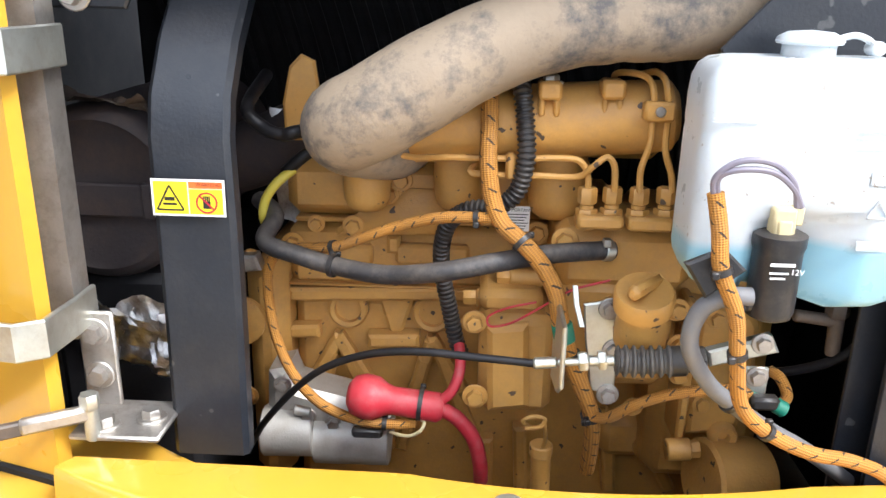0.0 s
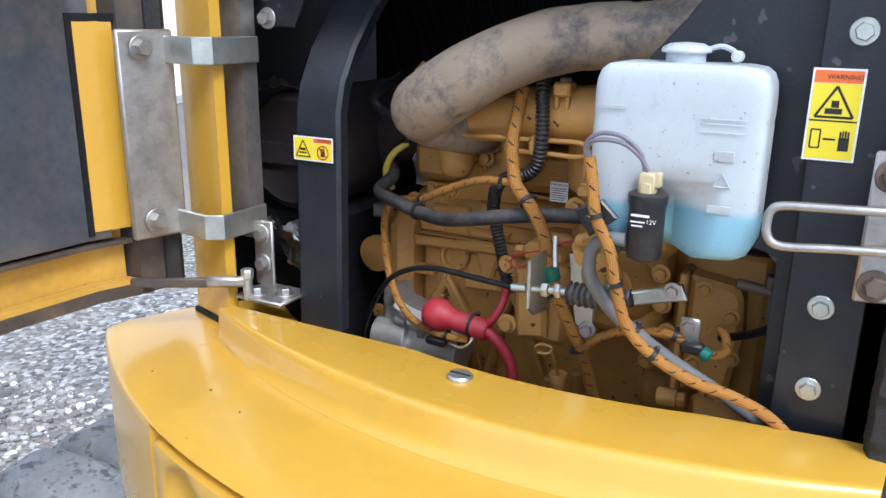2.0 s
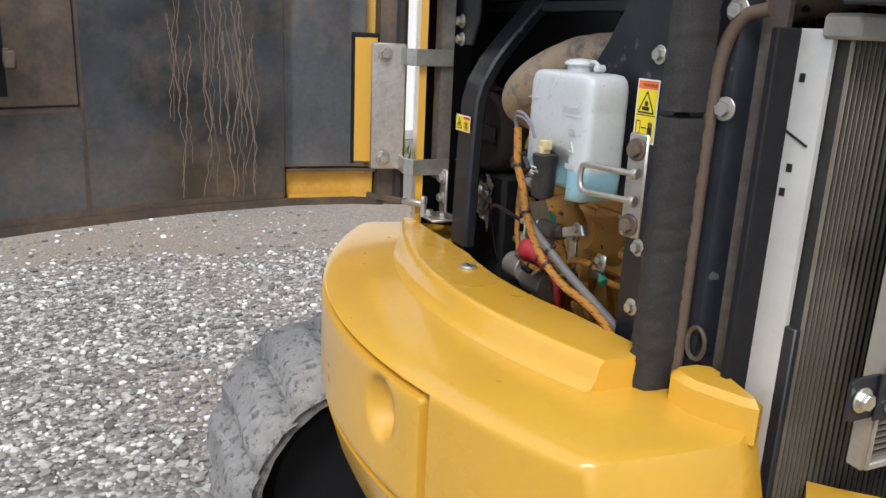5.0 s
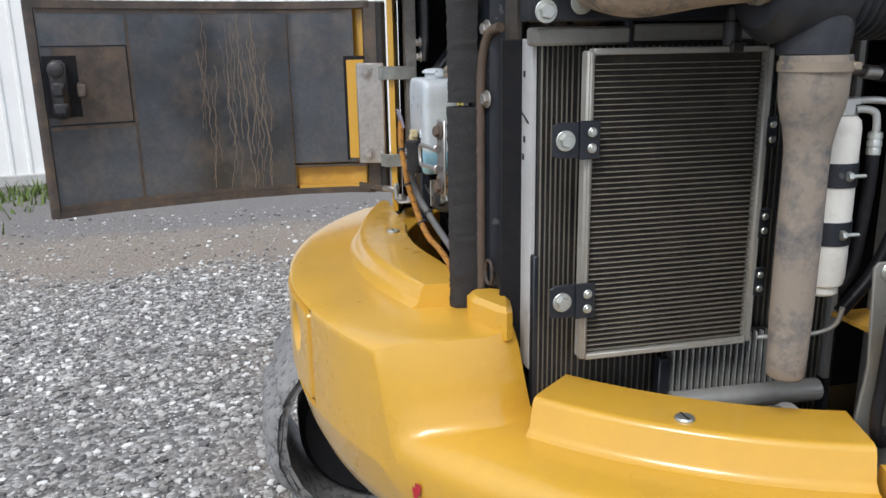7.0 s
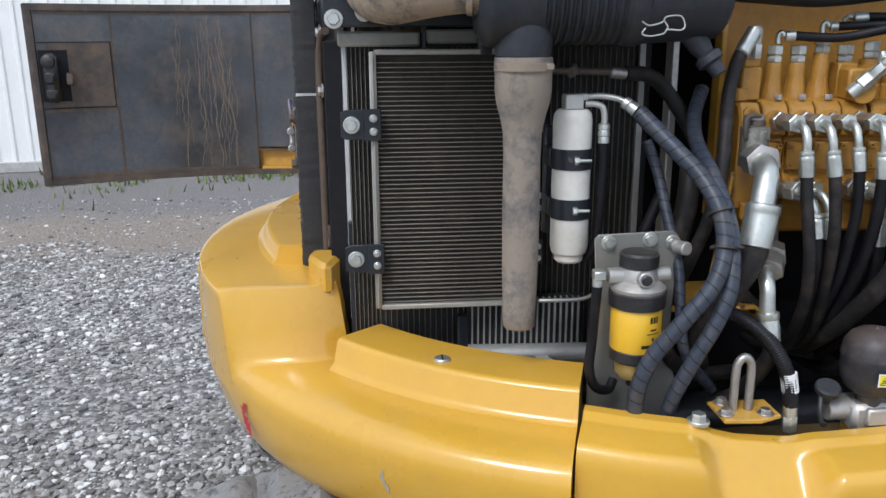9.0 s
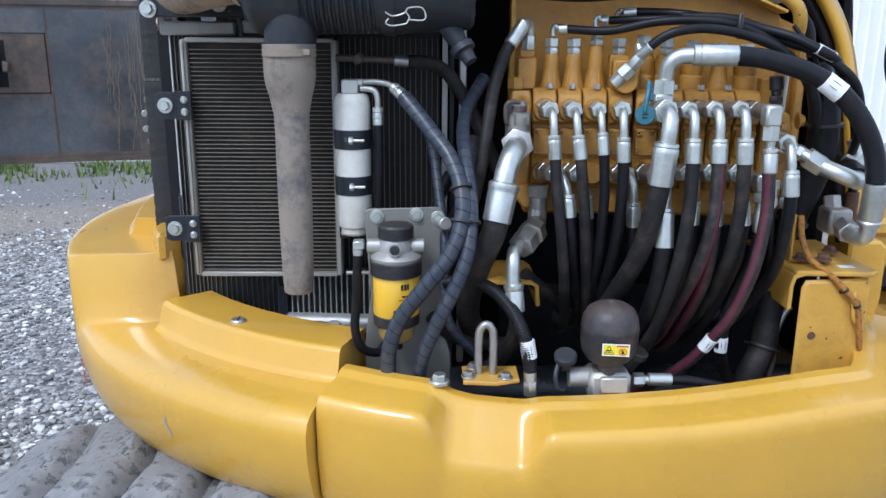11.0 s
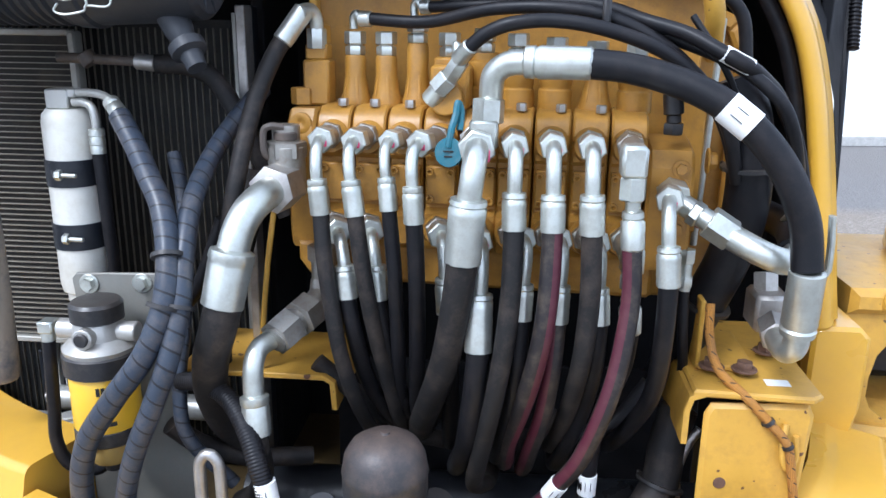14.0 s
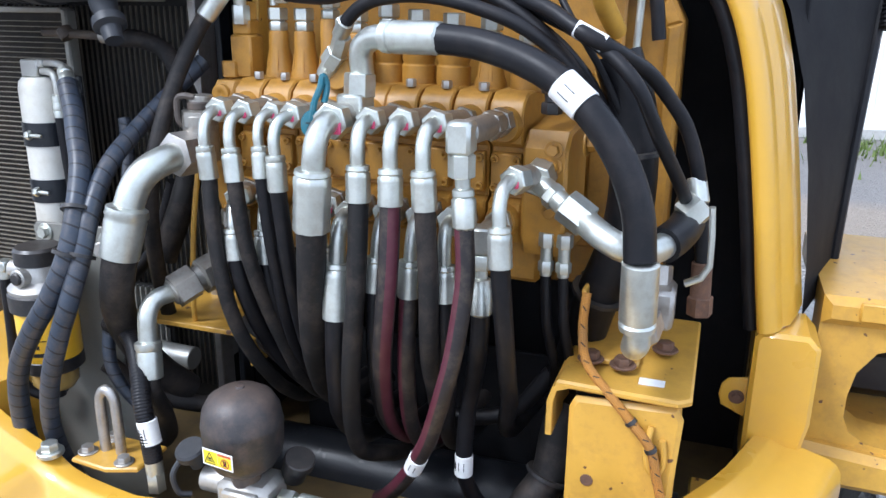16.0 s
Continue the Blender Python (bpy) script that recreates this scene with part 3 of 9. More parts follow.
# front skirt along the hydraulic bay
skirt = thing("side_skirt", (1.1, 1.6, 0.735), "yellow steel side skirt with a pressed pocket, scuffed at the seam", "skirt")
sk_path = [(1.085, 1.103), (1.118, 1.19), (1.143, 1.28), (1.158, 1.37), (1.166, 1.47), (1.168, 1.58), (1.163, 1.70), (1.150, 1.83), (1.128, 1.96), (1.108, 2.04), (1.085, 2.095), (1.035, 2.135), (0.95, 2.18), (0.86, 2.23), (0.78, 2.262), (0.70, 2.29)]
sk_line = spline([(*p, 0) for p in sk_path], 12)
SK = [(-0.075, 0.93), (-0.075, 0.987), (-0.071, 0.993), (-0.052, 0.993), (-0.047, 0.992), (-0.036, 0.985), (-0.028, 0.983), (0.026, 0.977), (0.036, 0.972), (0.043, 0.962), (0.046, 0.940), (0.045, 0.86), (0.036, 0.79), (0.02, 0.752), (-0.01, 0.735), (-0.075, 0.735)]
rows = []
for i, p in enumerate(sk_line):
    d = (sk_line[min(i + 1, len(sk_line) - 1)] - sk_line[max(i - 1, 0)]).normalized()
    nrm = Vector((d.y, -d.x, 0))
    pocket = smooth01((p.y - 1.275) / 0.045) * smooth01((1.485 - p.y) / 0.05) if p.x > 1.1 else 0
    sag = float(np.interp(p.y, [1.10, 1.26, 1.35, 1.48, 1.60, 1.72, 1.90, 2.0, 2.3], [0.002, -0.004, -0.020, -0.027, -0.022, -0.016, -0.002, 0.004, 0.0]))
    row = []
    for o, z in SK:
        if z > 0.92:
            z += sag
        if z > 0.9 and o > -0.03:
            o2, z2 = o - pocket * 0.012 * smooth01((o + 0.03) / 0.05), z - pocket * 0.062 * smooth01((o + 0.034) / 0.014)
        else:
            o2, z2 = o - (pocket * 0.010 if o > 0.04 else 0), z - (pocket * 0.008 if z > 0.95 else pocket * 0.018 if o > 0.04 else 0)
        row.append(tuple(p + nrm * o2 + Vector((0, 0, z2))))
    rows.append(row)
part("panel", M().grid(rows, True), yellow, skirt, sharp=50, even=True)
part("bolt", M().hexa((1.085, 1.298, 0.99), (1.085, 1.298, 1.004), 0.012).rod((1.085, 1.298, 0.985), (1.085, 1.298, 0.993), 0.018), zinc, skirt, "zinc hexagon bolt")

# ---------- tracks ----------
track_rubber = mat("track_rubber", (0.25, 0.245, 0.235), 0.9, 0, 0.3, (0.075, 0.076, 0.08), 0.85, 16, 110, 0.8, 0.0, 0, (0.05, 0.05, 0.055), (0.52, 0.6))


def track(x0, name_label):
    tr = thing("track", (x0, 1.4, 0), name_label, "track", "tracks of the machine")
    path = []
    for k in range(13):
        a = math.pi / 2 + math.pi * k / 12
        path.append((0.62 + 0.35 * math.cos(a), 0.375 + 0.35 * math.sin(a)))
    for k in range(1, 12):
        path.append((0.62 + 1.7 * k / 12, 0.025))
    for k in range(13):
        a = -math.pi / 2 + math.pi * k / 12
        path.append((2.32 + 0.35 * math.cos(a), 0.375 + 0.35 * math.sin(a)))
    for k in range(1, 12):
        path.append((2.32 - 1.7 * k / 12, 0.725))
    m = M()
    n = len(path)
    pts = [(x0 + u, y, z) for y, z in path for u in (-0.22, 0.22)]
    ins = []
    for i, (y, z) in enumerate(path):
        y0, z0 = path[i - 1]
        y1, z1 = path[(i + 1) % n]
        t = Vector((y1 - y0, z1 - z0)).normalized()
        ins += [(x0 + u, y + t.y * -0.035, z + t.x * 0.035) for u in (-0.22, 0.22)]
    faces = []
    for i in range(n):
        j = (i + 1) % n
        faces += [(2 * i, 2 * i + 1, 2 * j + 1, 2 * j), (2 * n + 2 * i, 2 * n + 2 * j, 2 * n + 2 * j + 1, 2 * n + 2 * i + 1),
                  (2 * i, 2 * j, 2 * n + 2 * j, 2 * n + 2 * i), (2 * i + 1, 2 * n + 2 * i + 1, 2 * n + 2 * j + 1, 2 * j + 1)]
    m.add(pts + ins, faces)
    part("belt", m, track_rubber, tr)
    pad = M()
    lug = []
    for i in range(13):
        u = -0.235 + 0.47 * i / 12
        edge = smooth01((0.235 - abs(u)) / 0.06)
        row = []
        for j in range(9):
            w = -0.083 + 0.166 * j / 8
            side = smooth01((0.083 - abs(w)) / 0.032)
            groove = 0.010 * smooth01((0.018 - abs(u)) / 0.012)
            row.append((u, w + 0.012 * math.cos(u * 9), -0.02 + 0.058 * (0.25 + 0.75 * edge) * side - groove + 0.003 * noise.noise((u * 30, w * 30, 1.7))))
        lug.append(row)
    pad.grid(lug)
    pad.box((0, 0, -0.012), (0.45, 0.15, 0.02), 0.004)
    pad_me = mesh_of(pad, "pad", track_rubber)
    length, seg = 0.0, 0.165
    pos = []
    for i in range(n):
        a, b = Vector(path[i]), Vector(path[(i + 1) % n])
        L = (b - a).length
        while length < L:
            q = a + (b - a) * (length / L)
            pos.append((q, math.atan2(b.y - a.y, b.x - a.x)))
            length += seg
        length -= L
    for q, a in pos:
        ob = part("pad", pad_me, None, tr)
        ob.matrix_basis = Matrix.Translation((x0, q.x, q.y)) @ Matrix.Rotation(a + math.pi, 4, "X")
    for y in (0.62, 2.32):
        part("wheel", M().lathe((x0 - 0.1, y, 0.345), (x0 + 1, y, 0.345), [(0, 0.10), (0.0, 0.25), (0.03, 0.27), (0.17, 0.27), (0.2, 0.25), (0.2, 0.10)], 32), dull_black, tr)
    part("track_frame", M().box((x0, 1.47, 0.34), (0.2, 1.3, 0.3), 0.03), black_paint, tr)


track(-0.66, "dusty grey rubber-padded crawler track on the gravel")
track(0.92, "dusty grey rubber-padded crawler track under the skirt")
# turntable and lower frame that carries the upper works
under = thing("lower_frame", (0.15, 1.45, 0.3), "dark steel lower frame and turntable of the excavator", "frame")
part("frame", M().box((0.15, 1.45, 0.46), (1.2, 0.9, 0.3), 0.03), black_paint, under)
part("slew_ring", M().lathe((0.15, 1.45, 0.6), (0.15, 1.45, 1), [(0, 0.42), (0.13, 0.42), (0.135, 0.40)], 40), dull_black, under)

# ---------- machine deck, bay walls, hood ----------
deck = thing("machine_deck", (0.15, 1.45, 0.73), "yellow and dark steel deck and bay walls of the excavator's upper works", "machine body", kind="structure")
# unseen black cover added to keep sky light out of the valve bay
part("valve_bay_light_block", M().prism([(0.30, 1.361), (0.86, 1.361), (0.80, 1.95), (0.74, 2.2), (0.30, 2.24)], "z", 1.775, 1.80, 0.006), dull_black, deck)
# deck colour: dirt, plus the bay's shade painted in as dark brown
part("deck_plate", M().prism([(-0.55, 0.75), (0.0, 0.62), (0.5, 0.64), (0.85, 0.86), (1.03, 1.2), (1.08, 1.5), (1.03, 2.1), (0.8, 2.3), (-0.55, 2.3)], "z", 0.738, 0.80, 0.004), mat("dirty_shaded_deck", (0.12, 0.08, 0.03), 0.6, 0, 0.3, (0.03, 0.025, 0.02), 0.6, 6, 120, 0.1), deck, "dirty deck plate, darkened for the bay's shade")
part("partition", M().box((0.60, 1.0, 1.2), (0.012, 0.62, 0.78), 0.002), dull_black, deck)
part("firewall", M().box((0.05, 1.32, 1.27), (1.1, 0.02, 0.94), 0.002), dull_black, deck, "dark ribbed insulated bulkhead")
# added black sheet that keeps the bay dark left of the muffler
part("left_dark_sheet", M().box((-0.60, 1.22, 1.26), (0.02, 0.64, 0.94), 0.002), dull_black, deck)
# added black sheet that hides the bright yard to the right of the post
part("post_dark_sheet", M().prism([(-0.428, 0.700), (-0.422, 0.698), (-0.588, 0.905), (-0.605, 0.905)], "z", 0.80, 1.755, 0.001), dull_black, deck)
part("hood_roof", M().prism([(-0.62, 0.66), (0.55, 0.62), (0.95, 0.75), (1.0, 1.36), (-0.62, 1.36)], "z", 1.755, 1.79, 0.01), black_paint, deck, "black painted underside of the hood")
part("hood_top", M().prism([(-0.62, 0.62), (0.57, 0.58), (0.98, 0.72), (1.04, 1.36), (-0.62, 1.36)], "z", 1.791, 1.82, 0.012), yellow, deck)
# padding of the bulkhead: quilted ribs
pad_me = mesh_of(M().tube([(0, 1.305, 1.12), (0.01, 1.303, 1.4), (-0.09, 1.303, 1.74)], 0.009, 6), "insulation_rib", dull_black)
for k in range(40):
    ob = part("insulation_rib", pad_me, None, deck)
    ob.matrix_basis = Matrix.Translation((-0.44 + k * 0.024, 0, 0))
part("top_rail", M().box((0.05, 0.86, 1.625), (0.9, 0.03, 0.022), 0.003), black_paint, deck, "black cross rail")
part("gasket_strip", M().box((0.05, 0.86, 1.648), (0.9, 0.035, 0.018), 0.004), foam, deck)

# ---------- hood door, open ----------
door = thing("hood_door", (-0.45, 0.25, 1.165), "open curved engine hood door, dark streaked inside with a yellow outer skin", "door")


def door_x(y):
    return float(np.interp(y, [-0.24, -0.1, 0.05, 0.2, 0.41, 0.55, 0.63, 0.67], [-0.325, -0.385, -0.435, -0.475, -0.500, -0.485, -0.455, -0.442]))


# the wide grey-blue tone range paints in the panel's patchy sheen
streaked = mat("sheen_toned_door_steel", (0.06, 0.068, 0.08), 0.36, 0, 0.7, (0.17, 0.13, 0.095), 0.6, 3.4, 90, 0.05, 0, 0.7, None, (0.46, 0.75))
tan_streak = mat("dried_streaks", (0.19, 0.15, 0.11), 0.8, 0, 0.2, DUST, 0.3, 40, 300, 0)
rusty_door = mat("stained_door_steel", (0.075, 0.06, 0.05), 0.5, 0, 0.4, (0.2, 0.135, 0.085), 0.6, 6, 120, 0.06)


def door_sheet(y0, y1, z0, z1, off, thick, steps=24):
    rows = []
    for i in range(steps + 1):
        y = y0 + (y1 - y0) * i / steps
        x = door_x(y)
        rows.append([(x + off, y, z0), (x + off, y, z1), (x + off - thick, y, z1), (x + off - thick, y, z0)])
    return M().grid(rows, True)


part("outer_skin", door_sheet(-0.24, 0.62, 1.170, 1.70, -0.03, 0.004), yellow, door, "yellow painted outer skin")
part("inner_panel", door_sheet(-0.225, 0.39, 1.175, 1.692, 0.0, 0.003), streaked, door, "dark inner panel with dried streaks")
part("inner_panel_corner", door_sheet(0.392, 0.575, 1.25, 1.692, 0.0, 0.003), streaked, door)
for z0, z1 in ((1.158, 1.176), (1.688, 1.708)):
    part("edge_flange", door_sheet(-0.245, 0.62, z0, z1, 0.006, 0.036), rusty_door, door, "stained folded door edge")
for y0, y1 in ((-0.248, -0.226), (0.605, 0.662)):
    part("edge_flange", door_sheet(y0, y1, 1.16, 1.705, 0.006, 0.036, 3), rusty_door, door)
part("slot_plate", door_sheet(0.40, 0.60, 1.178, 1.242, -0.018, 0.003), yellow_old, door, "yellow recessed slot at the foot of the door")
part("slot_lip", door_sheet(0.40, 0.60, 1.172, 1.184, 0.004, 0.02), yellow_old, door)
part("hinge_recess", door_sheet(0.553, 0.60, 1.262, 1.545, 0.003, 0.004), yellow, door, "yellow strip showing in the hinge recess")
part("recess_edge", door_sheet(0.545, 0.553, 1.256, 1.556, 0.0026, 0.004, 3), dull_black, door, "dark cut edge of the hinge recess")
part("recess_edge", door_sheet(0.553, 0.604, 1.546, 1.556, 0.0026, 0.004, 3), dull_black, door)
part("slot_shadow", door_sheet(0.396, 0.60, 1.238, 1.244, 0.003, 0.02, 6), rusty_door, door)
part("seal", M().tube([(door_x(0.65) + 0.010, 0.650, z) for z in (1.17, 1.3, 1.5, 1.70)], 0.014, 8), foam, door, "crumbling foam edge seal")
for yy in (-0.028, 0.388):
    part("fold_line", door_sheet(yy, yy + 0.0025, 1.18, 1.69, 0.0022, 0.002, 2), rusty_door, door)
for z0, z1 in ((1.594, 1.5965), (1.396, 1.3985)):
    part("panel_gap", door_sheet(-0.222, -0.03, z0, z1, 0.0035, 0.002), dull_black, door)
part("panel_gap", door_sheet(-0.0325, -0.030, 1.398, 1.595, 0.0038, 0.002, 2), dull_black, door)
part("stain_panel", door_sheet(-0.20, -0.03, 1.40, 1.592, 0.003, 0.003), rusty_door, door, "rust-stained latch panel")
part("latch_recess", door_sheet(-0.222, -0.148, 1.418, 1.572, 0.0042, 0.004), dull_black, door)
for y0, y1, z0, z1 in ((-0.222, 0.385, 1.1765, 1.190), (-0.222, 0.575, 1.676, 1.690), (-0.03, -0.022, 1.19, 1.66), (-0.222, -0.034, 1.385, 1.394)):
    part("wear_band", door_sheet(y0, y1, z0, z1, 0.0012, 0.001), rusty_door, door, "brown dusty wear along the edge")
lat = part("latch", M().box((door_x(-0.18) + 0.022, -0.188, 1.49), (0.04, 0.042, 0.145), 0.012), plastic_black, door, "black door latch")
part("latch_hook", M().box((door_x(-0.14) + 0.03, -0.138, 1.485), (0.016, 0.022, 0.034), 0.004).rod((door_x(-0.14) + 0.03, -0.142, 1.47), (door_x(-0.14) + 0.03, -0.142, 1.505), 0.007), rusty_door, lat, "grimy steel latch tongue")
part("latch_barrel", M().lathe((door_x(-0.18) + 0.036, -0.188, 1.538), (1, -0.188, 1.538), [(0, 0.020), (0.010, 0.020), (0.014, 0.014), (0.014, 0.0)], 20), plastic_black, lat)
part("latch_rib", M().box((door_x(-0.18) + 0.040, -0.188, 1.49), (0.018, 0.030, 0.036), 0.006), plastic_black, lat)
part("latch_foot", M().box((door_x(-0.18) + 0.036, -0.188, 1.442), (0.016, 0.036, 0.034), 0.007), plastic_black, lat)
runs = M()
rng = random.Random(11)
for _ in range(26):
    y = rng.uniform(0.10, 0.37)
    z = rng.uniform(1.5, 1.69) if y > 0.15 else rng.uniform(1.55, 1.69)
    end = max(1.18, z - rng.uniform(0.15, 0.5))
    pts, yy = [], y
    while z > end:
        pts.append((yy, z))
        z -= 0.018
        yy += rng.uniform(-0.006, 0.006)
    w = rng.uniform(0.0005, 0.0013)
    if len(pts) > 2:
        runs.grid([[(door_x(q) + 0.0012, q - w, z2), (door_x(q) + 0.0012, q + w, z2)] for q, z2 in pts])
part("dried_runs", runs, tan_streak, door, "thin dried tan streaks")

# hinge of the door
hinge = part("hinge", M().box((-0.419, 0.612, 1.394), (0.012, 0.078, 0.285), 0.003, Matrix.Rotation(radians(-18), 4, "Z")), steel, door, "grey zinc hinge plate")
for z in (1.513, 1.279):
    q = Vector((-0.412, 0.600, z))
    part("bolt", M().hexa(q, q + Vector((0.014, -0.003, 0)), 0.011).rod(q, q + Vector((0.003, -0.0006, 0)), 0.0165), steel, hinge, "steel hexagon bolt")
for z in (1.492, 1.252):
    arm = [(-0.408, 0.638, z + 0.018), (-0.385, 0.634, z + 0.018), (-0.345, 0.628, z + 0.018), (-0.325, 0.640, z + 0.018), (-0.322, 0.69, z + 0.018), (-0.322, 0.725, z + 0.018)]
    part("arm", M().strip(arm, (0, 0, 1), 0.036, 0.006, 0.0015), zinc, hinge, "bent zinc hinge arm")

# door stay and its bracket
stay = thing("door_stay", (-0.3, 0.66, 1.17), "dirty steel stay rod that holds the hood door open", "door stay")
part("rod", M().box(((-0.455 - 0.307) / 2, (0.567 + 0.659) / 2, 1.187), (0.15, 0.008, 0.014), 0.002, Matrix.Rotation(math.atan2(0.092, 0.148), 4, "Z")), rusty_door, stay)
part("rod_end", M().box((-0.33, 0.644, 1.188), (0.06, 0.012, 0.016), 0.004, Matrix.Rotation(math.atan2(0.092, 0.148), 4, "Z")), steel, stay)
part("pin", M().hexa((-0.305, 0.66, 1.192), (-0.305, 0.66, 1.207), 0.009).rod((-0.305, 0.66, 1.16), (-0.305, 0.66, 1.195), 0.007), zinc, stay, "zinc clevis pin")
brk = thing("stay_bracket", (-0.30, 0.70, 1.158), "steel angle bracket bolted on the counterweight beside the post", "bracket")
part("foot", M().box((-0.285, 0.69, 1.163), (0.085, 0.07, 0.006), 0.002), steel, brk)
part("upright", M().box((-0.318, 0.715, 1.215), (0.035, 0.006, 0.10), 0.002), steel, brk)
for p, q in (((-0.318, 0.712, 1.245), (-0.318, 0.70, 1.245)), ((-0.318, 0.712, 1.20), (-0.318, 0.70, 1.20)), ((-0.262, 0.69, 1.165), (-0.262, 0.69, 1.177)), ((-0.30, 0.673, 1.165), (-0.30, 0.673, 1.177))):
    p, q = Vector(p), Vector(q)
    part("bolt", M().hexa(p, q, 0.0095).rod(p, p + (q - p) * 0.3, 0.0145), steel, brk)

# yellow post and the grey channel behind it
post = thing("hood_post", (-0.41, 0.69, 1.118), "yellow painted hood post with a grey channel behind it", "post")
part("post", M().prism([(-0.426, 0.680), (-0.338, 0.653), (-0.333, 0.668), (-0.421, 0.696)], "z", 1.118, 1.755, 0.004), yellow, post)
part("channel", M().prism([(-0.362, 0.70), (-0.328, 0.70), (-0.328, 0.73), (-0.362, 0.73)], "z", 1.24, 1.755, 0.003), steel, post)
part("foot_seal", M().prism([(-0.431, 0.677), (-0.335, 0.647), (-0.328, 0.672), (-0.426, 0.701)], "z", 1.112, 1.122, 0.002), dull_black, post)
hb = part("top_bracket", M().prism([(-0.36, 1.54), (-0.27, 1.54), (-0.24, 1.60), (-0.24, 1.755), (-0.36, 1.755)], "y", 0.742, 0.75, 0.002), black_paint, post, "black hinge bracket")
for x, z in ((-0.313, 1.552), (-0.316, 1.59)):
    part("bolt", M().hexa((x, 0.74, z), (x, 0.728, z), 0.010).rod((x, 0.742, z), (x, 0.738, z), 0.015), steel, hb)

# black bent bar in front of the muffler
bar = thing("support_bar", (-0.214, 0.71, 1.137), "flat black painted support bar, bent back at the top", "support bar")
part("bar", M().strip([(-0.212, 0.716, 1.12), (-0.211, 0.718, 1.25), (-0.212, 0.722, 1.36), (-0.215, 0.728, 1.43), (-0.215, 0.738, 1.465), (-0.212, 0.762, 1.51), (-0.207, 0.80, 1.56), (-0.198, 0.85, 1.62), (-0.190, 0.88, 1.66)], (1, 0, 0), 0.074, 0.026, 0.005), black_paint, bar)

# ---------- small fittings used in several places ----------
def text_mesh(words, height, material, place, right, up, name="text"):
    """Words in the built-in font as a flat mesh; place is the lower left corner."""
    cu = bpy.data.curves.new(name, "FONT")
    cu.body, cu.size = words, height * 1.4
    tmp = new(name, cu)
    me = bpy.data.meshes.new_from_object(tmp)
    bpy.data.objects.remove(tmp)
    r, u = Vector(right).normalized(), Vector(up).normalized()
    w = r.cross(u)
    me.transform(Matrix.Translation(place) @ Matrix((r, u, w)).transposed().to_4x4())
    me.materials.clear()
    me.materials.append(material)
    return me


def plate(m, o, r, u, x0, y0, x1, y1, lift, thick=0.0006):
    """A thin rectangle on the plane through o, spanned by r and u."""
    n = r.cross(u)
    pts = [o + r * x + u * y + n * (lift + d) for d in (0, thick) for x, y in ((x0, y0), (x1, y0), (x1, y1), (x0, y1))]
    return m.add(pts, [(3, 2, 1, 0), (4, 5, 6, 7), (0, 1, 5, 4), (1, 2, 6, 5), (2, 3, 7, 6), (3, 0, 4, 7)])


def outline(m, o, r, u, pts, width, lift):
    """A drawn line of the given width through pts, on a label."""
    n = r.cross(u)
    for (x0, y0), (x1, y1) in zip(pts, pts[1:]):
        d = Vector((x1 - x0, y1 - y0))
        s = Vector((-d.y, d.x)).normalized() * width / 2
        q = [(x0 + s.x, y0 + s.y), (x1 + s.x, y1 + s.y), (x1 - s.x, y1 - s.y), (x0 - s.x, y0 - s.y)]
        m.add([o + r * x + u * y + n * lift for x, y in q], [(0, 1, 2, 3)])
    return m


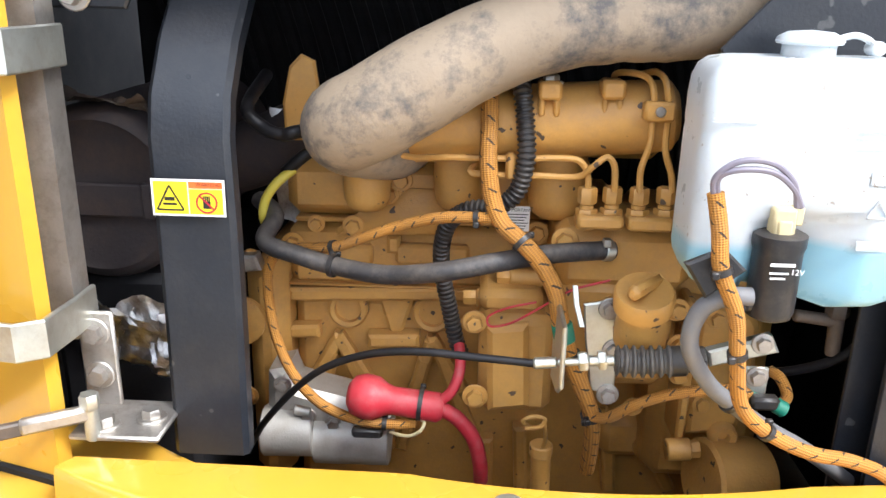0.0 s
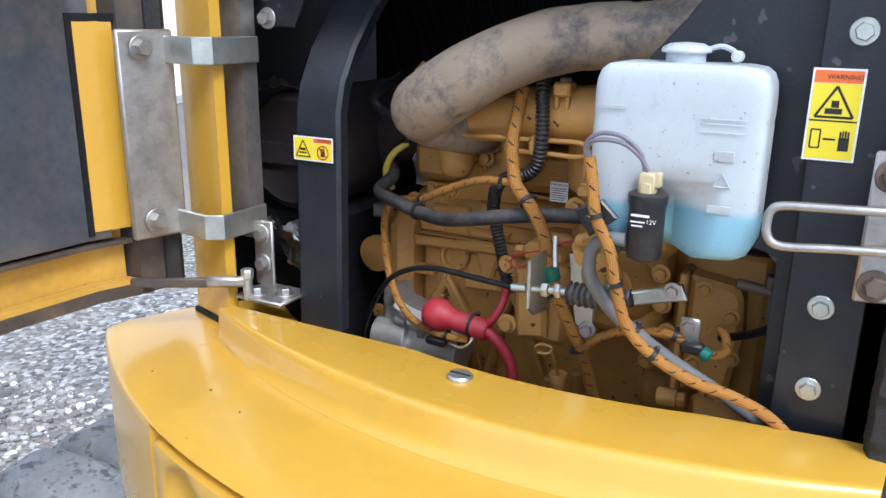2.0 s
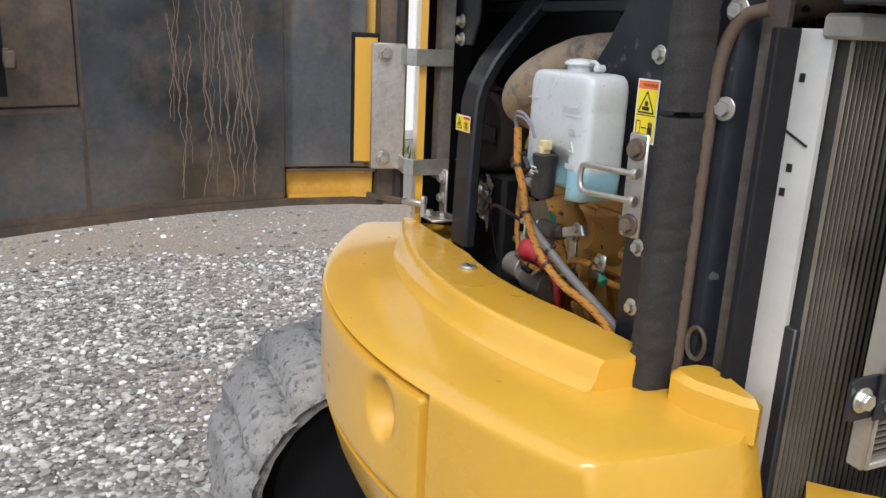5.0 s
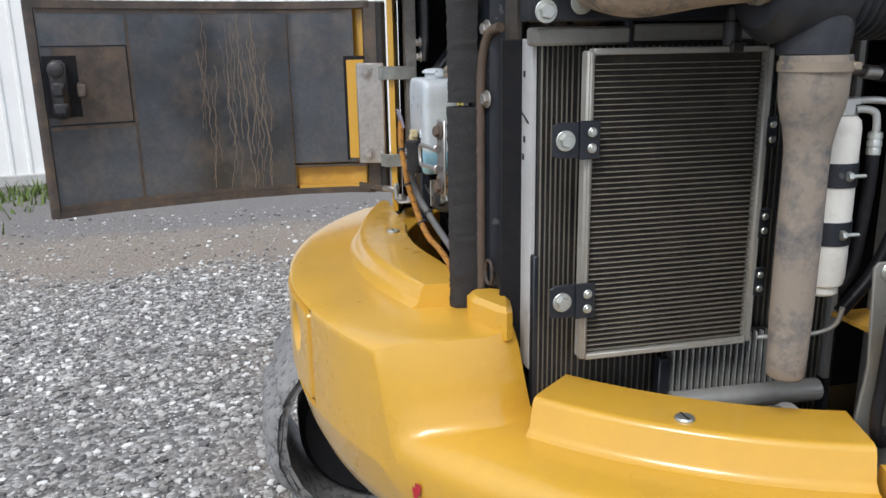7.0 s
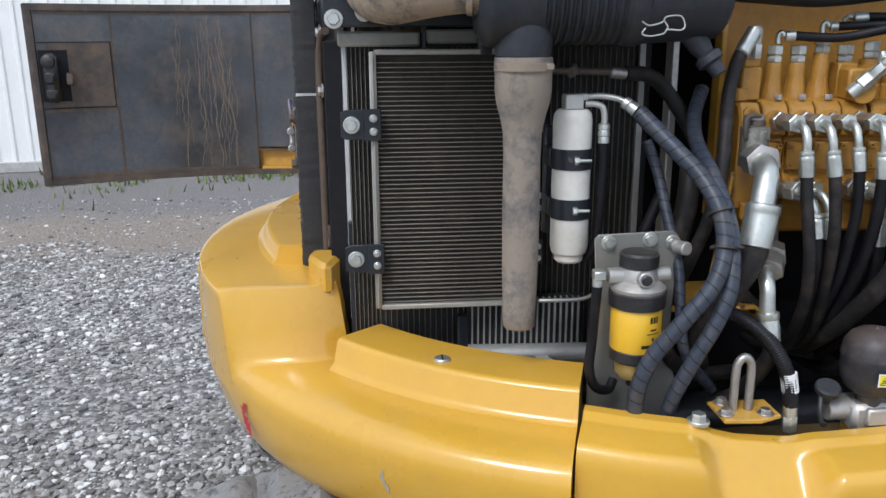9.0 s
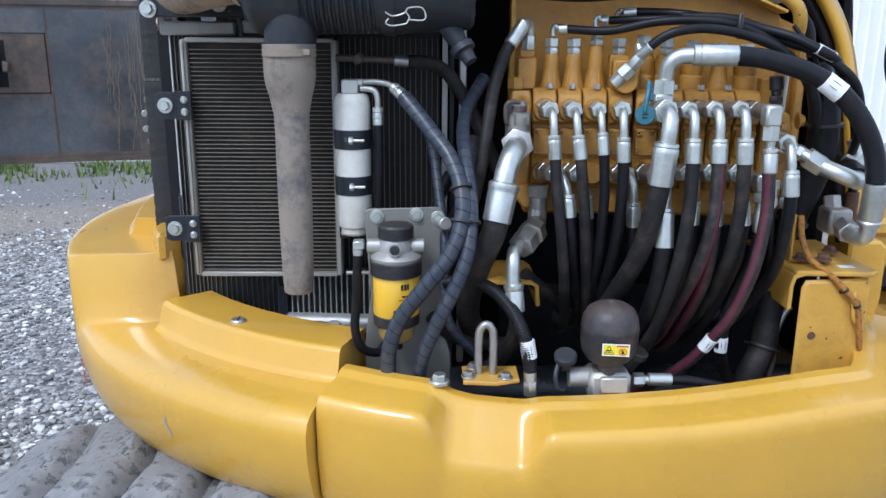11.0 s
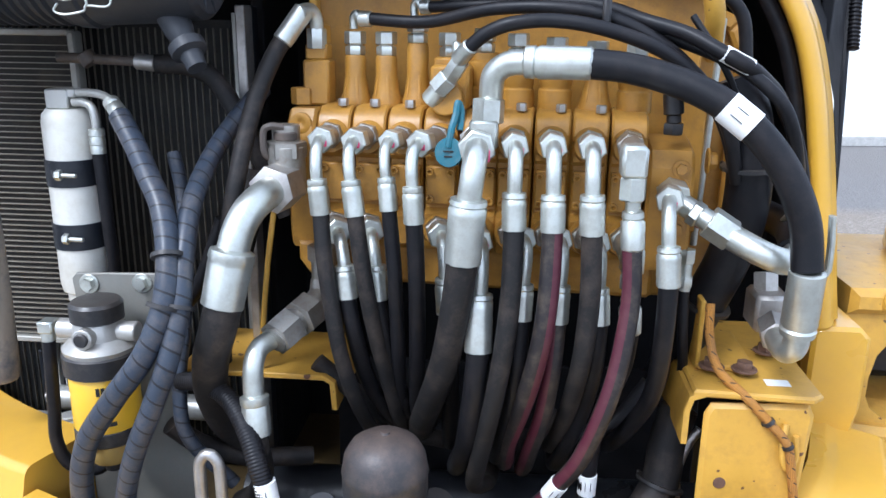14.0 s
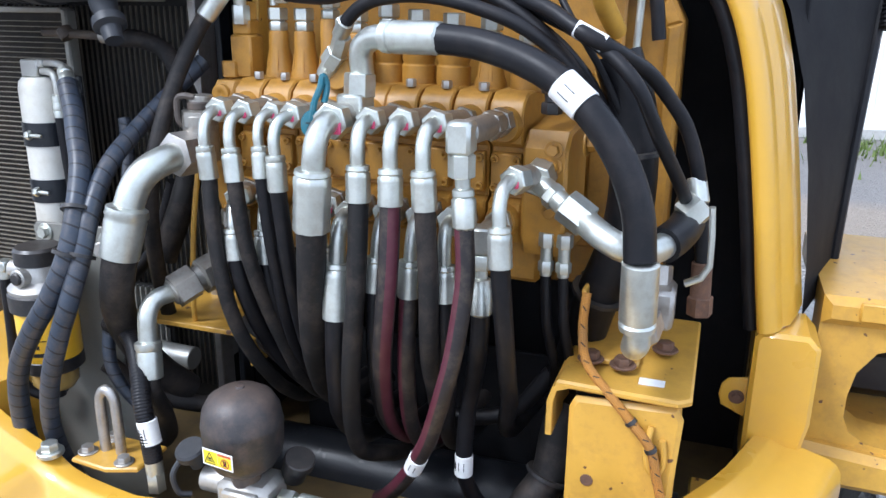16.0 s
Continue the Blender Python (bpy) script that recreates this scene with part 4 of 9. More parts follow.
def warning_label(o, r, u, w, h, tall, label, group="warning labels"):
    """A warning sticker: white edge, yellow fields, an orange head band and black signs."""
    o, r, u = Vector(o), Vector(r).normalized(), Vector(u).normalized()
    lb = thing("warning_label", o, label, "warning label", group)
    part("backing", plate(M(), o, r, u, 0, 0, w, h, 0.0005), label_white, lb)
    e = 0.002
    ye, bl, orr = M(), M(), M()
    if tall:
        plate(ye, o, r, u, e, e, w - e, h * 0.84, 0.0012, 0.0002)
        plate(orr, o, r, u, e, h * 0.845, w - e, h - e, 0.0012, 0.0002)
        c = w / 2
        t0 = h * 0.48
        s = w * 0.36
        outline(bl, o, r, u, [(c - s, t0), (c + s, t0), (c, t0 + s * 1.75), (c - s, t0)], w * 0.05, 0.0017)
        plate(bl, o, r, u, c - s * 0.5, t0 + s * 0.18, c + s * 0.4, t0 + s * 0.5, 0.0016, 0.0002)
        plate(bl, o, r, u, c - s * 0.2, t0 + s * 0.55, c + s * 0.2, t0 + s * 0.95, 0.0016, 0.0002)
        outline(bl, o, r, u, [(e, h * 0.44), (w - e, h * 0.44)], w * 0.03, 0.0017)
        outline(bl, o, r, u, [(w * 0.12, h * 0.14), (w * 0.3, h * 0.14), (w * 0.3, h * 0.34), (w * 0.12, h * 0.34), (w * 0.12, h * 0.14)], w * 0.03, 0.0017)
        outline(bl, o, r, u, [(w * 0.36, h * 0.24), (w * 0.6, h * 0.24)], w * 0.04, 0.0017)
        plate(bl, o, r, u, w * 0.66, h * 0.12, w * 0.86, h * 0.26, 0.0016, 0.0002)
        for k in range(4):
            plate(bl, o, r, u, w * (0.665 + 0.05 * k), h * 0.25, w * (0.70 + 0.05 * k), h * (0.33 + 0.01 * (k in (1, 2))), 0.0016, 0.0002)
        words = text_mesh("WARNING", h * 0.052, ink, o + r * (w * 0.28) + u * (h * 0.885) + r.cross(u) * 0.0017, r, u)
    else:
        plate(ye, o, r, u, e, e, w * 0.495, h - e, 0.0012, 0.0002)
        plate(ye, o, r, u, w * 0.51, e, w - e, h * 0.74, 0.0012, 0.0002)
        plate(orr, o, r, u, w * 0.51, h * 0.76, w - e, h - e, 0.0012, 0.0002)
        s = h * 0.36
        c = w * 0.25
        outline(bl, o, r, u, [(c - s, h * 0.17), (c + s, h * 0.17), (c, h * 0.83), (c - s, h * 0.17)], h * 0.05, 0.0017)
        plate(bl, o, r, u, c - s * 0.55, h * 0.30, c + s * 0.5, h * 0.36, 0.0016, 0.0002)
        plate(bl, o, r, u, c - s * 0.4, h * 0.42, c + s * 0.35, h * 0.52, 0.0016, 0.0002)
        circ = [(w * 0.75 + h * 0.27 * math.cos(a), h * 0.38 + h * 0.27 * math.sin(a)) for a in (2 * math.pi * k / 20 for k in range(21))]
        rd = M()
        outline(rd, o, r, u, circ, h * 0.05, 0.0019)
        outline(rd, o, r, u, [(w * 0.75 - h * 0.19, h * 0.57), (w * 0.75 + h * 0.19, h * 0.19)], h * 0.05, 0.0019)
        part("red_ring", rd, red_ink, lb)
        plate(bl, o, r, u, w * 0.70, h * 0.22, w * 0.80, h * 0.42, 0.0016, 0.0002)
        for k in range(4):
            plate(bl, o, r, u, w * (0.70 + 0.026 * k), h * 0.40, w * (0.718 + 0.026 * k), h * 0.56, 0.0016, 0.0002)
        words = text_mesh("WARNING", h * 0.10, ink, o + r * (w * 0.61) + u * (h * 0.825) + r.cross(u) * 0.0017, r, u)
    part("yellow_field", ye, label_yellow, lb)
    part("orange_band", orr, label_orange, lb)
    part("sign", bl, ink, lb)
    part("word", words, None, lb)
    return lb


X, Y, Z = Vector((1, 0, 0)), Vector((0, 1, 0)), Vector((0, 0, 1))
warning_label((-0.2465, 0.7045, 1.365), X, (0, 0.012, 1), 0.066, 0.0335, False, "yellow and orange warning sticker with two signs on the black bar")


def ring_fn(r, pitch, depth):
    return lambda d, whole: r + depth * (1 if math.sin(2 * math.pi * d / pitch) > 0 else -1)


def corrugated(pts, r, pitch=0.0055, depth=0.0009, seg=12):
    line = spline(pts, 10)
    whole = sum((b - a).length for a, b in zip(line, line[1:]))
    n = max(4, int(whole / pitch * 4))
    out, acc, j = [], 0.0, 0
    marks = [whole * i / n for i in range(n + 1)]
    cum = [0.0]
    for a, b in zip(line, line[1:]):
        cum.append(cum[-1] + (b - a).length)
    for mk in marks:
        while j < len(cum) - 2 and cum[j + 1] < mk:
            j += 1
        f = (mk - cum[j]) / max(1e-9, cum[j + 1] - cum[j])
        out.append(line[j] + (line[j + 1] - line[j]) * f)
    return M().tube(out, r, seg, True, 1, ring_fn(r, pitch, depth))


def tie(p, d, r, parent, name="cable_tie"):
    """A cable tie round a line at p that runs along d."""
    p, d = Vector(p), Vector(d).normalized()
    m = M().lathe(p - d * 0.0025, p + d, [(0, r * 1.0), (0, r * 1.12), (0.005, r * 1.12), (0.005, r * 1.0)], 14)
    side = d.orthogonal().normalized()
    m.box(p + side * r * 1.2, (0.006, 0.005, 0.006), 0.001)
    return part(name, m, plastic_black, parent, "black cable tie")


def bolt(p, d, r, parent, material=None, washer=True, h=None):
    p, d = Vector(p), Vector(d).normalized()
    m = M().hexa(p, p + d * (h or r * 1.1), r)
    if washer:
        m.rod(p, p + d * r * 0.3, r * 1.5)
    return part("bolt", m, material or steel, parent)


# ---------- engine ----------
engine = thing("engine", (0.1, 1.0, 0.80), "dusty yellow-painted four-cylinder diesel engine in the open bay", "engine")


def eb(name, a, b, front, back, bevel=0.006, material=None, parent=None):
    return part(name, M().box(((a[0] + b[0]) / 2, (front + back) / 2, (a[2] + b[2]) / 2), (abs(b[0] - a[0]), back - front, abs(b[2] - a[2])), bevel), material or engine_paint, parent or engine)


block = eb("crankcase", (-0.181, 0.940, 1.199), (0.357, 0.940, 0.820), .945, 1.22, .012)
eb("cylinder_block", (-0.181, 0.930, 1.293), (0.241, 0.930, 1.214), .93, 1.22, .010)
eb("cylinder_head", (-0.178, 0.905, 1.374), (0.150, 0.905, 1.308), .912, 1.18, .014)
eb("flywheel_housing", (-0.233, 0.900, 1.252), (-0.182, 0.900, 0.947), .905, 1.2, .02)
eb("gear_case", (0.251, 0.860, 1.286), (0.382, 0.860, 1.004), .86, 1.2, .018)
eb("rocker_cover", (-0.147, 0.950, 1.428), (0.268, 0.950, 1.373), .955, 1.14, .02)
# raised ribs of the crankcase: V beams, ledges and round bosses
def rib(pts, w, lo=0.928, hi=0.947):
    m = M()
    for i, (p, q) in enumerate(zip(pts, pts[1:])):
        lo -= 0.0012
        a, c = Vector((p[0], p[2])), Vector((q[0], q[2]))
        d = (c - a).normalized()
        s = Vector((-d.y, d.x)) * w / 2
        m.prism([tuple(a + s - d * w * 0.3), tuple(a - s - d * w * 0.3), tuple(c - s + d * w * 0.3), tuple(c + s + d * w * 0.3)], "y", lo, hi, 0.004)
    return part("rib", m, engine_paint, engine)


rib_front = 0.930
for pts in ([(-0.165, 0.930, 1.071), (-0.124, 0.930, 1.144), (-0.082, 0.930, 1.075)], [(-0.135, 0.930, 1.112), (-0.168, 0.930, 0.988)], [(-0.110, 0.930, 1.113), (-0.060, 0.930, 0.993)],
            [(-0.028, 0.930, 1.077), (-0.007, 0.930, 1.145), (0.030, 0.930, 1.080)], [(-0.017, 0.930, 1.117), (-0.045, 0.930, 0.994)], [(0.008, 0.930, 1.118), (0.050, 0.930, 0.998)],
            [(-0.178, 0.930, 1.203), (0.047, 0.930, 1.211)], [(-0.180, 0.930, 1.153), (-0.152, 0.930, 1.155)], [(0.065, 0.930, 1.007), (0.067, 0.930, 0.939)], [(0.107, 0.930, 1.026), (0.112, 0.930, 0.941)],
            [(0.219, 0.930, 1.023), (0.226, 0.930, 0.947)], [(0.249, 0.930, 1.049), (0.302, 0.930, 0.951)], [(-0.081, 0.930, 1.146), (-0.028, 0.930, 1.148)]):
    rib_front -= 0.0007
    rib(pts, 0.017, rib_front)
for p in ((-0.112, 0.930, 1.183), (-0.007, 0.930, 1.181), (0.281, 0.930, 1.001)):
    p = Vector(p)
    part("core_plug", M().lathe(p + Y * 0.015, p - Y, [(0, 0.025), (0.012, 0.025), (0.015, 0.022), (0.014, 0.017), (0.006, 0.0165), (0.006, 0.0)], 28), engine_paint, engine)
part("cast_mark", text_mesh("LL", 0.016, engine_paint, Vector((-0.073, 0.932, 1.176)) - Y * 0.002, X, Z), None, engine)
for a, c in (((-0.104, 0.850, 1.396), (-0.050, 0.850, 1.330)), ((-0.005, 0.860, 1.406), (0.048, 0.860, 1.334)), ((0.096, 0.860, 1.382), (0.159, 0.860, 1.328))):
    w = (c[0] - a[0])
    r, h = w * 0.49, a[2] + 0.035 - c[2]
    part("intake_runner", M().lathe(((a[0] + c[0]) / 2, 0.868, a[2] + 0.035), ((a[0] + c[0]) / 2, 0.868, 0), [(0, r), (h - 0.028, r), (h - 0.014, r * 0.95), (h - 0.006, r * 0.82), (h - 0.001, r * 0.6), (h, r * 0.3)], 28).box(((a[0] + c[0]) / 2, 0.90, a[2] - 0.01), (w * 0.94, 0.07, h * 0.8), 0.012), engine_paint, engine)
part("intake_manifold", M().lathe((-0.055, 0.840, 1.426), (0.233, 0.820, 1.448), [(0, 0.022), (0.006, 0.034), (0.03, 0.037), (0.20, 0.037), (0.26, 0.036), (0.285, 0.034), (0.292, 0.024)], 28), engine_paint, engine)
for p in ((0.108, 0.800, 1.469), (0.167, 0.800, 1.471)):
    p = Vector(p)
    part("manifold_lug", M().box(p + Z * 0.004, (0.022, 0.03, 0.018), 0.003).box(p - Z * 0.012 + X * 0.007, (0.006, 0.02, 0.018), 0.002).box(p - Z * 0.012 - X * 0.007, (0.006, 0.02, 0.018), 0.002), engine_paint, engine)
bolt((0.109, 0.800, 1.478), Z, 0.008, engine, zinc)
part("lifting_eye", M().prism([(-0.17, 1.40), (-0.135, 1.40), (-0.130, 1.45), (-0.135, 1.486), (-0.150, 1.493), (-0.163, 1.48), (-0.172, 1.44)], "y", 0.89, 0.90, 0.003), engine_paint, engine)
for pts in ([(-0.044, 0.800, 1.408), (-0.022, 0.800, 1.404), (0.011, 0.790, 1.407), (0.072, 0.790, 1.407), (0.126, 0.790, 1.409), (0.142, 0.790, 1.405), (0.149, 0.790, 1.392), (0.150, 0.790, 1.376)],
            [(0.039, 0.800, 1.398), (0.035, 0.790, 1.394), (0.045, 0.790, 1.391), (0.094, 0.790, 1.391), (0.138, 0.790, 1.391), (0.152, 0.780, 1.404), (0.164, 0.780, 1.413), (0.172, 0.780, 1.404), (0.174, 0.780, 1.380)],
            [(0.174, 0.840, 1.477), (0.173, 0.820, 1.487), (0.185, 0.800, 1.490), (0.198, 0.790, 1.486), (0.202, 0.780, 1.474), (0.203, 0.780, 1.453), (0.203, 0.780, 1.427), (0.197, 0.780, 1.402), (0.198, 0.780, 1.380)],
            [(0.199, 0.820, 1.488), (0.208, 0.800, 1.491), (0.213, 0.780, 1.482), (0.217, 0.780, 1.454), (0.218, 0.780, 1.422), (0.226, 0.780, 1.398), (0.229, 0.780, 1.381)]):
    part("fuel_pipe", M().tube(pts, 0.0032, 8), engine_paint, engine)
eb("pipe_clamp", (0.194, 0.775, 1.467), (0.223, 0.775, 1.448), .772, .79, .003)
part("screw", M().rod((0.208, 0.772, 1.458), Vector((0.208, 0.772, 1.458)) - Y * 0.003, 0.005, 10), steel, engine)
eb("pipe_clamp", (0.069, 0.785, 1.413), (0.079, 0.785, 1.387), .782, .80, .003)
for x, yy in ((1040, 0), (1085, 1), (1132, 2), (1180, 3)):
    p = Vector([(0.150, 0.790, 1.381), (0.174, 0.790, 1.382), (0.200, 0.790, 1.382), (0.226, 0.790, 1.383)][yy])
    part("delivery_valve", M().hexa(p, p - Z * 0.016, 0.0095).rod(p - Z * 0.016, p - Z * 0.022, 0.007).hexa(p - Z * 0.021, p - Z * 0.030, 0.011).rod(p - Z * 0.030, p - Z * 0.042, 0.010), engine_paint, engine)
eb("pump_clamp", (0.140, 0.775, 1.356), (0.185, 0.775, 1.343), .772, .80, .003)
eb("pump_clamp", (0.189, 0.775, 1.356), (0.232, 0.775, 1.342), .772, .80, .003)
eb("injection_pump", (0.126, 0.800, 1.335), (0.263, 0.800, 1.270), .80, .93, .012)
eb("governor_case", (0.134, 0.790, 1.282), (0.252, 0.790, 1.158), .80, .94, .014)
rng = random.Random(5)
for p in ((-0.099, 0.905, 1.300), (-0.043, 0.900, 1.357), (0.110, 0.880, 1.306), (0.132, 0.800, 1.323), (0.152, 0.880, 1.379), (-0.171, 0.910, 1.275), (0.336, 0.850, 1.077), (0.312, 0.850, 1.065), (0.210, 0.790, 1.203), (0.044, 0.790, 1.235), (0.047, 0.790, 1.149), (0.254, 0.820, 1.312), (0.250, 0.790, 1.256), (0.296, 0.840, 1.229), (0.322, 0.840, 1.210), (0.255, 0.790, 1.217),
          (-0.145, 0.920, 1.297), (-0.057, 0.910, 1.337), (0.229, 0.850, 1.110), (0.288, 0.850, 1.127), (0.290, 0.850, 1.197), (-0.219, 0.900, 1.259), (-0.233, 0.900, 1.077)):
    bolt(p, (0, -1, 0), rng.uniform(0.007, 0.0095), engine, engine_paint)
# side cover with two stepped faces
eb("side_cover", (0.050, 0.800, 1.237), (0.129, 0.800, 1.123), .80, .945, .01)
part("cover_lid", M().prism([(0.057, 0.790, 1.229)[::2], (0.100, 0.790, 1.235)[::2], (0.105, 0.790, 1.138)[::2], (0.061, 0.790, 1.131)[::2]], "y", .785, .803, .006), engine_paint, engine)
eb("cover_step", (0.049, 0.820, 1.258), (0.117, 0.820, 1.231), .82, .945, .008)
for p in ((0.031, 0.850, 1.238), (0.067, 0.850, 1.263)):
    p = Vector(p)
    part("oil_pipe_union", M().hexa(p, p + X * 0.014, 0.009).rod(p + X * 0.014, p + X * 0.05, 0.010), engine_paint, engine)
# head ribs, gasket line, pads
for a, c in (((-0.170, 0.910, 1.299), (0.145, 0.910, 1.305)), ((-0.183, 0.925, 1.216), (0.043, 0.925, 1.219)), ((-0.052, 0.925, 1.274), (0.036, 0.925, 1.249)), ((-0.147, 0.925, 1.271), (-0.079, 0.925, 1.245))):
    eb("casting_pad", a, c, .918 if a[2] > 1.27 else .925, .95, .004)
part("head_gusset", M().prism([(-0.118, 1.295), (-0.09, 1.318), (-0.055, 1.325), (-0.036, 1.345), (0.004, 1.345), (0.012, 1.318), (0.012, 1.292), (-0.118, 1.286)], "y", 0.9035, 0.915, 0.006), engine_paint, engine)
part("head_rib", M().prism([(-0.062, 1.285), (-0.046, 1.285), (-0.046, 1.262), (-0.062, 1.262)], "y", 0.917, 0.932, 0.004), engine_paint, engine)
part("casting_pad", M().prism([(-0.088, 1.238), (-0.010, 1.238), (-0.016, 1.222), (-0.078, 1.222)], "y", 0.9215, 0.94, 0.005), engine_paint, engine)
part("plug_web", M().prism([(-0.075, 1.200), (-0.030, 1.200), (-0.046, 1.150), (-0.060, 1.150)], "y", 0.9335, 0.946, 0.004), engine_paint, engine)
part("gear_cover", M().prism([(0.281, 1.250), (0.338, 1.243), (0.347, 1.228), (0.350, 1.178), (0.339, 1.098), (0.281, 1.092)], "y", 0.818, 0.862, 0.007), engine_paint, engine)
part("cover_flange", M().box((0.2745, 0.838, 1.170), (0.011, 0.058, 0.168), 0.003), engine_paint, engine)
part("drain_boss", M().lathe((0.322, 0.822, 1.098), (0.322, 0, 1.098), [(0, 0.016), (0.012, 0.0155), (0.015, 0.013), (0.014, 0.007), (0.006, 0.006), (0.006, 0)], 24), engine_paint, engine)
part("pump_stub", M().rod((0.258, 0.800, 1.086), (0.284, 0.800, 1.088), 0.0125, 18).hexa((0.284, 0.800, 1.088), (0.294, 0.800, 1.089), 0.010), engine_paint, engine)
part("side_panel", M().box((0.236, 0.925, 1.030), (0.062, 0.03, 0.062), 0.014), engine_paint, engine)
part("panel_boss", M().lathe((0.262, 0.912, 1.020), (0.262, 0, 1.020), [(0, 0.015), (0.006, 0.014), (0.007, 0.009), (0.003, 0.0085), (0.003, 0)], 20), engine_paint, engine)
part("filler_base", M().lathe((0.205, 0.86, 1.215), (0.200, 0.73, 1.245), [(0, 0.05), (0.05, 0.047), (0.09, 0.036), (0.12, 0.027)], 28), engine_paint, engine)
for p in ((0.300, 0.818, 1.236), (0.335, 0.818, 1.205), (0.340, 0.818, 1.150), (0.296, 0.818, 1.135), (0.262, 0.80, 1.178), (0.206, 0.925, 1.062)):
    bolt(p, (0, -1, 0), 0.0075, engine, engine_paint)
part("oil_filter", M().lathe((0.300, 0.800, 1.050), (0.42, 0.83, 1.040), [(0, 0.042), (0.004, 0.046), (0.06, 0.046), (0.07, 0.043), (0.074, 0.03)], 30), engine_paint, engine, "yellow oil filter can")
dp = part("dipstick", M().tube([(0.105, 0.780, 1.120), (0.098, 0.770, 1.132), (0.109, 0.770, 1.138), (0.121, 0.770, 1.135), (0.116, 0.770, 1.126), (0.101, 0.770, 1.124)], 0.0022, 8).tube([(0.120, 0.770, 1.133), (0.124, 0.780, 1.107), (0.123, 0.800, 1.077)], 0.0022, 8), engine_paint, engine, "dusty yellow ring-handled dipstick")
part("dipstick_tube", M().rod((0.122, 0.800, 1.084), (0.125, 0.810, 1.011), 0.011).rod((0.122, 0.800, 1.087), (0.122, 0.800, 1.073), 0.013), engine_paint, engine)
cap = part("filler_neck", M().lathe((0.198, 0.720, 1.254), (0.194, 0.695, 1.309), [(0, 0.024), (0.02, 0.024), (0.03, 0.021), (0.05, 0.021)], 24), engine_paint, engine)
c0, c1 = Vector((0.194, 0.700, 1.293)), Vector((0.192, 0.690, 1.319))
ax = (c1 - c0).normalized()
part("filler_cap", M().lathe(c0, c1, [(0, 0.022), (0.002, 0.0265), (0.018, 0.027), (0.021, 0.025), (0.021, 0.0)], 32), engine_paint, engine, "yellow oil filler cap with a raised grip")
part("cap_grip", M().box(c0 + ax * 0.026, (0.012, 0.05, 0.014), 0.004, Matrix.Rotation(radians(-38), 4, "Z")), engine_paint, engine)
part("starter_motor", M().prism([(-0.190, 0.830, 1.142)[::2], (-0.167, 0.830, 1.147)[::2], (-0.159, 0.830, 1.125)[::2], (-0.139, 0.830, 1.119)[::2], (-0.101, 0.830, 1.110)[::2], (-0.049, 0.830, 1.087)[::2], (-0.049, 0.830, 1.049)[::2], (-0.196, 0.830, 1.035)[::2]], "y", .835, .90, .010), cast_alu, engine, "grey cast starter motor")
part("starter_body", M().rod((-0.139, 0.850, 1.055), (-0.051, 0.850, 1.056), 0.032, 24).rod((-0.158, 0.825, 1.103), (-0.139, 0.825, 1.100), 0.006).rod((-0.197, 0.840, 1.066), (-0.137, 0.840, 1.068), 0.03, 20), cast_alu, engine)
for p in ((-0.171, 0.830, 1.132), (-0.144, 0.830, 1.093), (-0.102, 0.830, 1.062), (-0.115, 0.835, 1.081)):
    bolt(p, (0, -1, 0), 0.007, engine, steel)
part("engine_plate", M().prism([(-0.233, 0.900, 1.266)[::2], (-0.209, 0.900, 1.267)[::2], (-0.203, 0.900, 1.249)[::2], (-0.234, 0.900, 1.245)[::2]], "y", .88, .905, .003), steel, engine)
part("pulley_hub", M().lathe((-0.235, 0.900, 1.180), Vector((-0.235, 0.900, 1.180)) - Y, [(0, 0.03), (0.01, 0.03), (0.012, 0.026), (0.012, 0)], 24), engine_paint, engine)
lab = part("notice", plate(M(), Vector((0.074, 0.860, 1.313)), X, Z, 0, 0, 0.026, 0.028, 0), label_white, engine, "small white printed notice")
part("notice_word", text_mesh("IMPORTANT", 0.0035, ink, Vector((0.074, 0.860, 1.313)) + X * 0.001 + Z * 0.0225 - Y * 0.0009, X, Z), None, lab)
lines = M()
for k in range(6):
    plate(lines, Vector((0.074, 0.860, 1.313)), X, Z, 0.0015, 0.0185 - k * 0.0032, 0.0245 - 0.002 * (k % 3), 0.0195 - k * 0.0032, 0.0008, 0.0001)
part("notice_lines", lines, ink, lab)

# ---------- muffler and its heat foil ----------
muf = thing("muffler", (-0.36, 0.9, 1.25), "dark soot-brown cylindrical muffler with torn foil insulation", "muffler")
part("shell", M().lathe((-0.362, 1.20, 1.345), (-0.362, 0.8, 1.345), [(0, 0.098), (0.33, 0.098), (0.352, 0.096), (0.362, 0.090), (0.366, 0.082), (0.362, 0.075), (0.362, 0.0)], 44), muffler, muf)
part("strap", M().box((-0.365, 0.832, 1.342), (0.125, 0.006, 0.036), 0.002), muffler, muf)
part("strap_end", M().box((-0.305, 0.830, 1.342), (0.012, 0.008, 0.04), 0.002), muffler, muf)
rngf = random.Random(9)


def foil_sheet(a, b, c, d, nu=26, nv=22, amp=0.0075):
    rows = []
    for i in range(nu + 1):
        row = []
        for j in range(nv + 1):
            u, v = i / nu, j / nv
            p = (Vector(a) * (1 - u) + Vector(b) * u) * (1 - v) + (Vector(d) * (1 - u) + Vector(c) * u) * v
            crease = noise.noise_vector(p * 38) * amp * 1.7 + noise.noise_vector(p * 95) * amp * 0.6
            row.append(tuple(p + crease + Vector([rngf.uniform(-amp, amp) * 0.12 for _ in range(3)])))
        rows.append(row)
    return M().grid(rows)


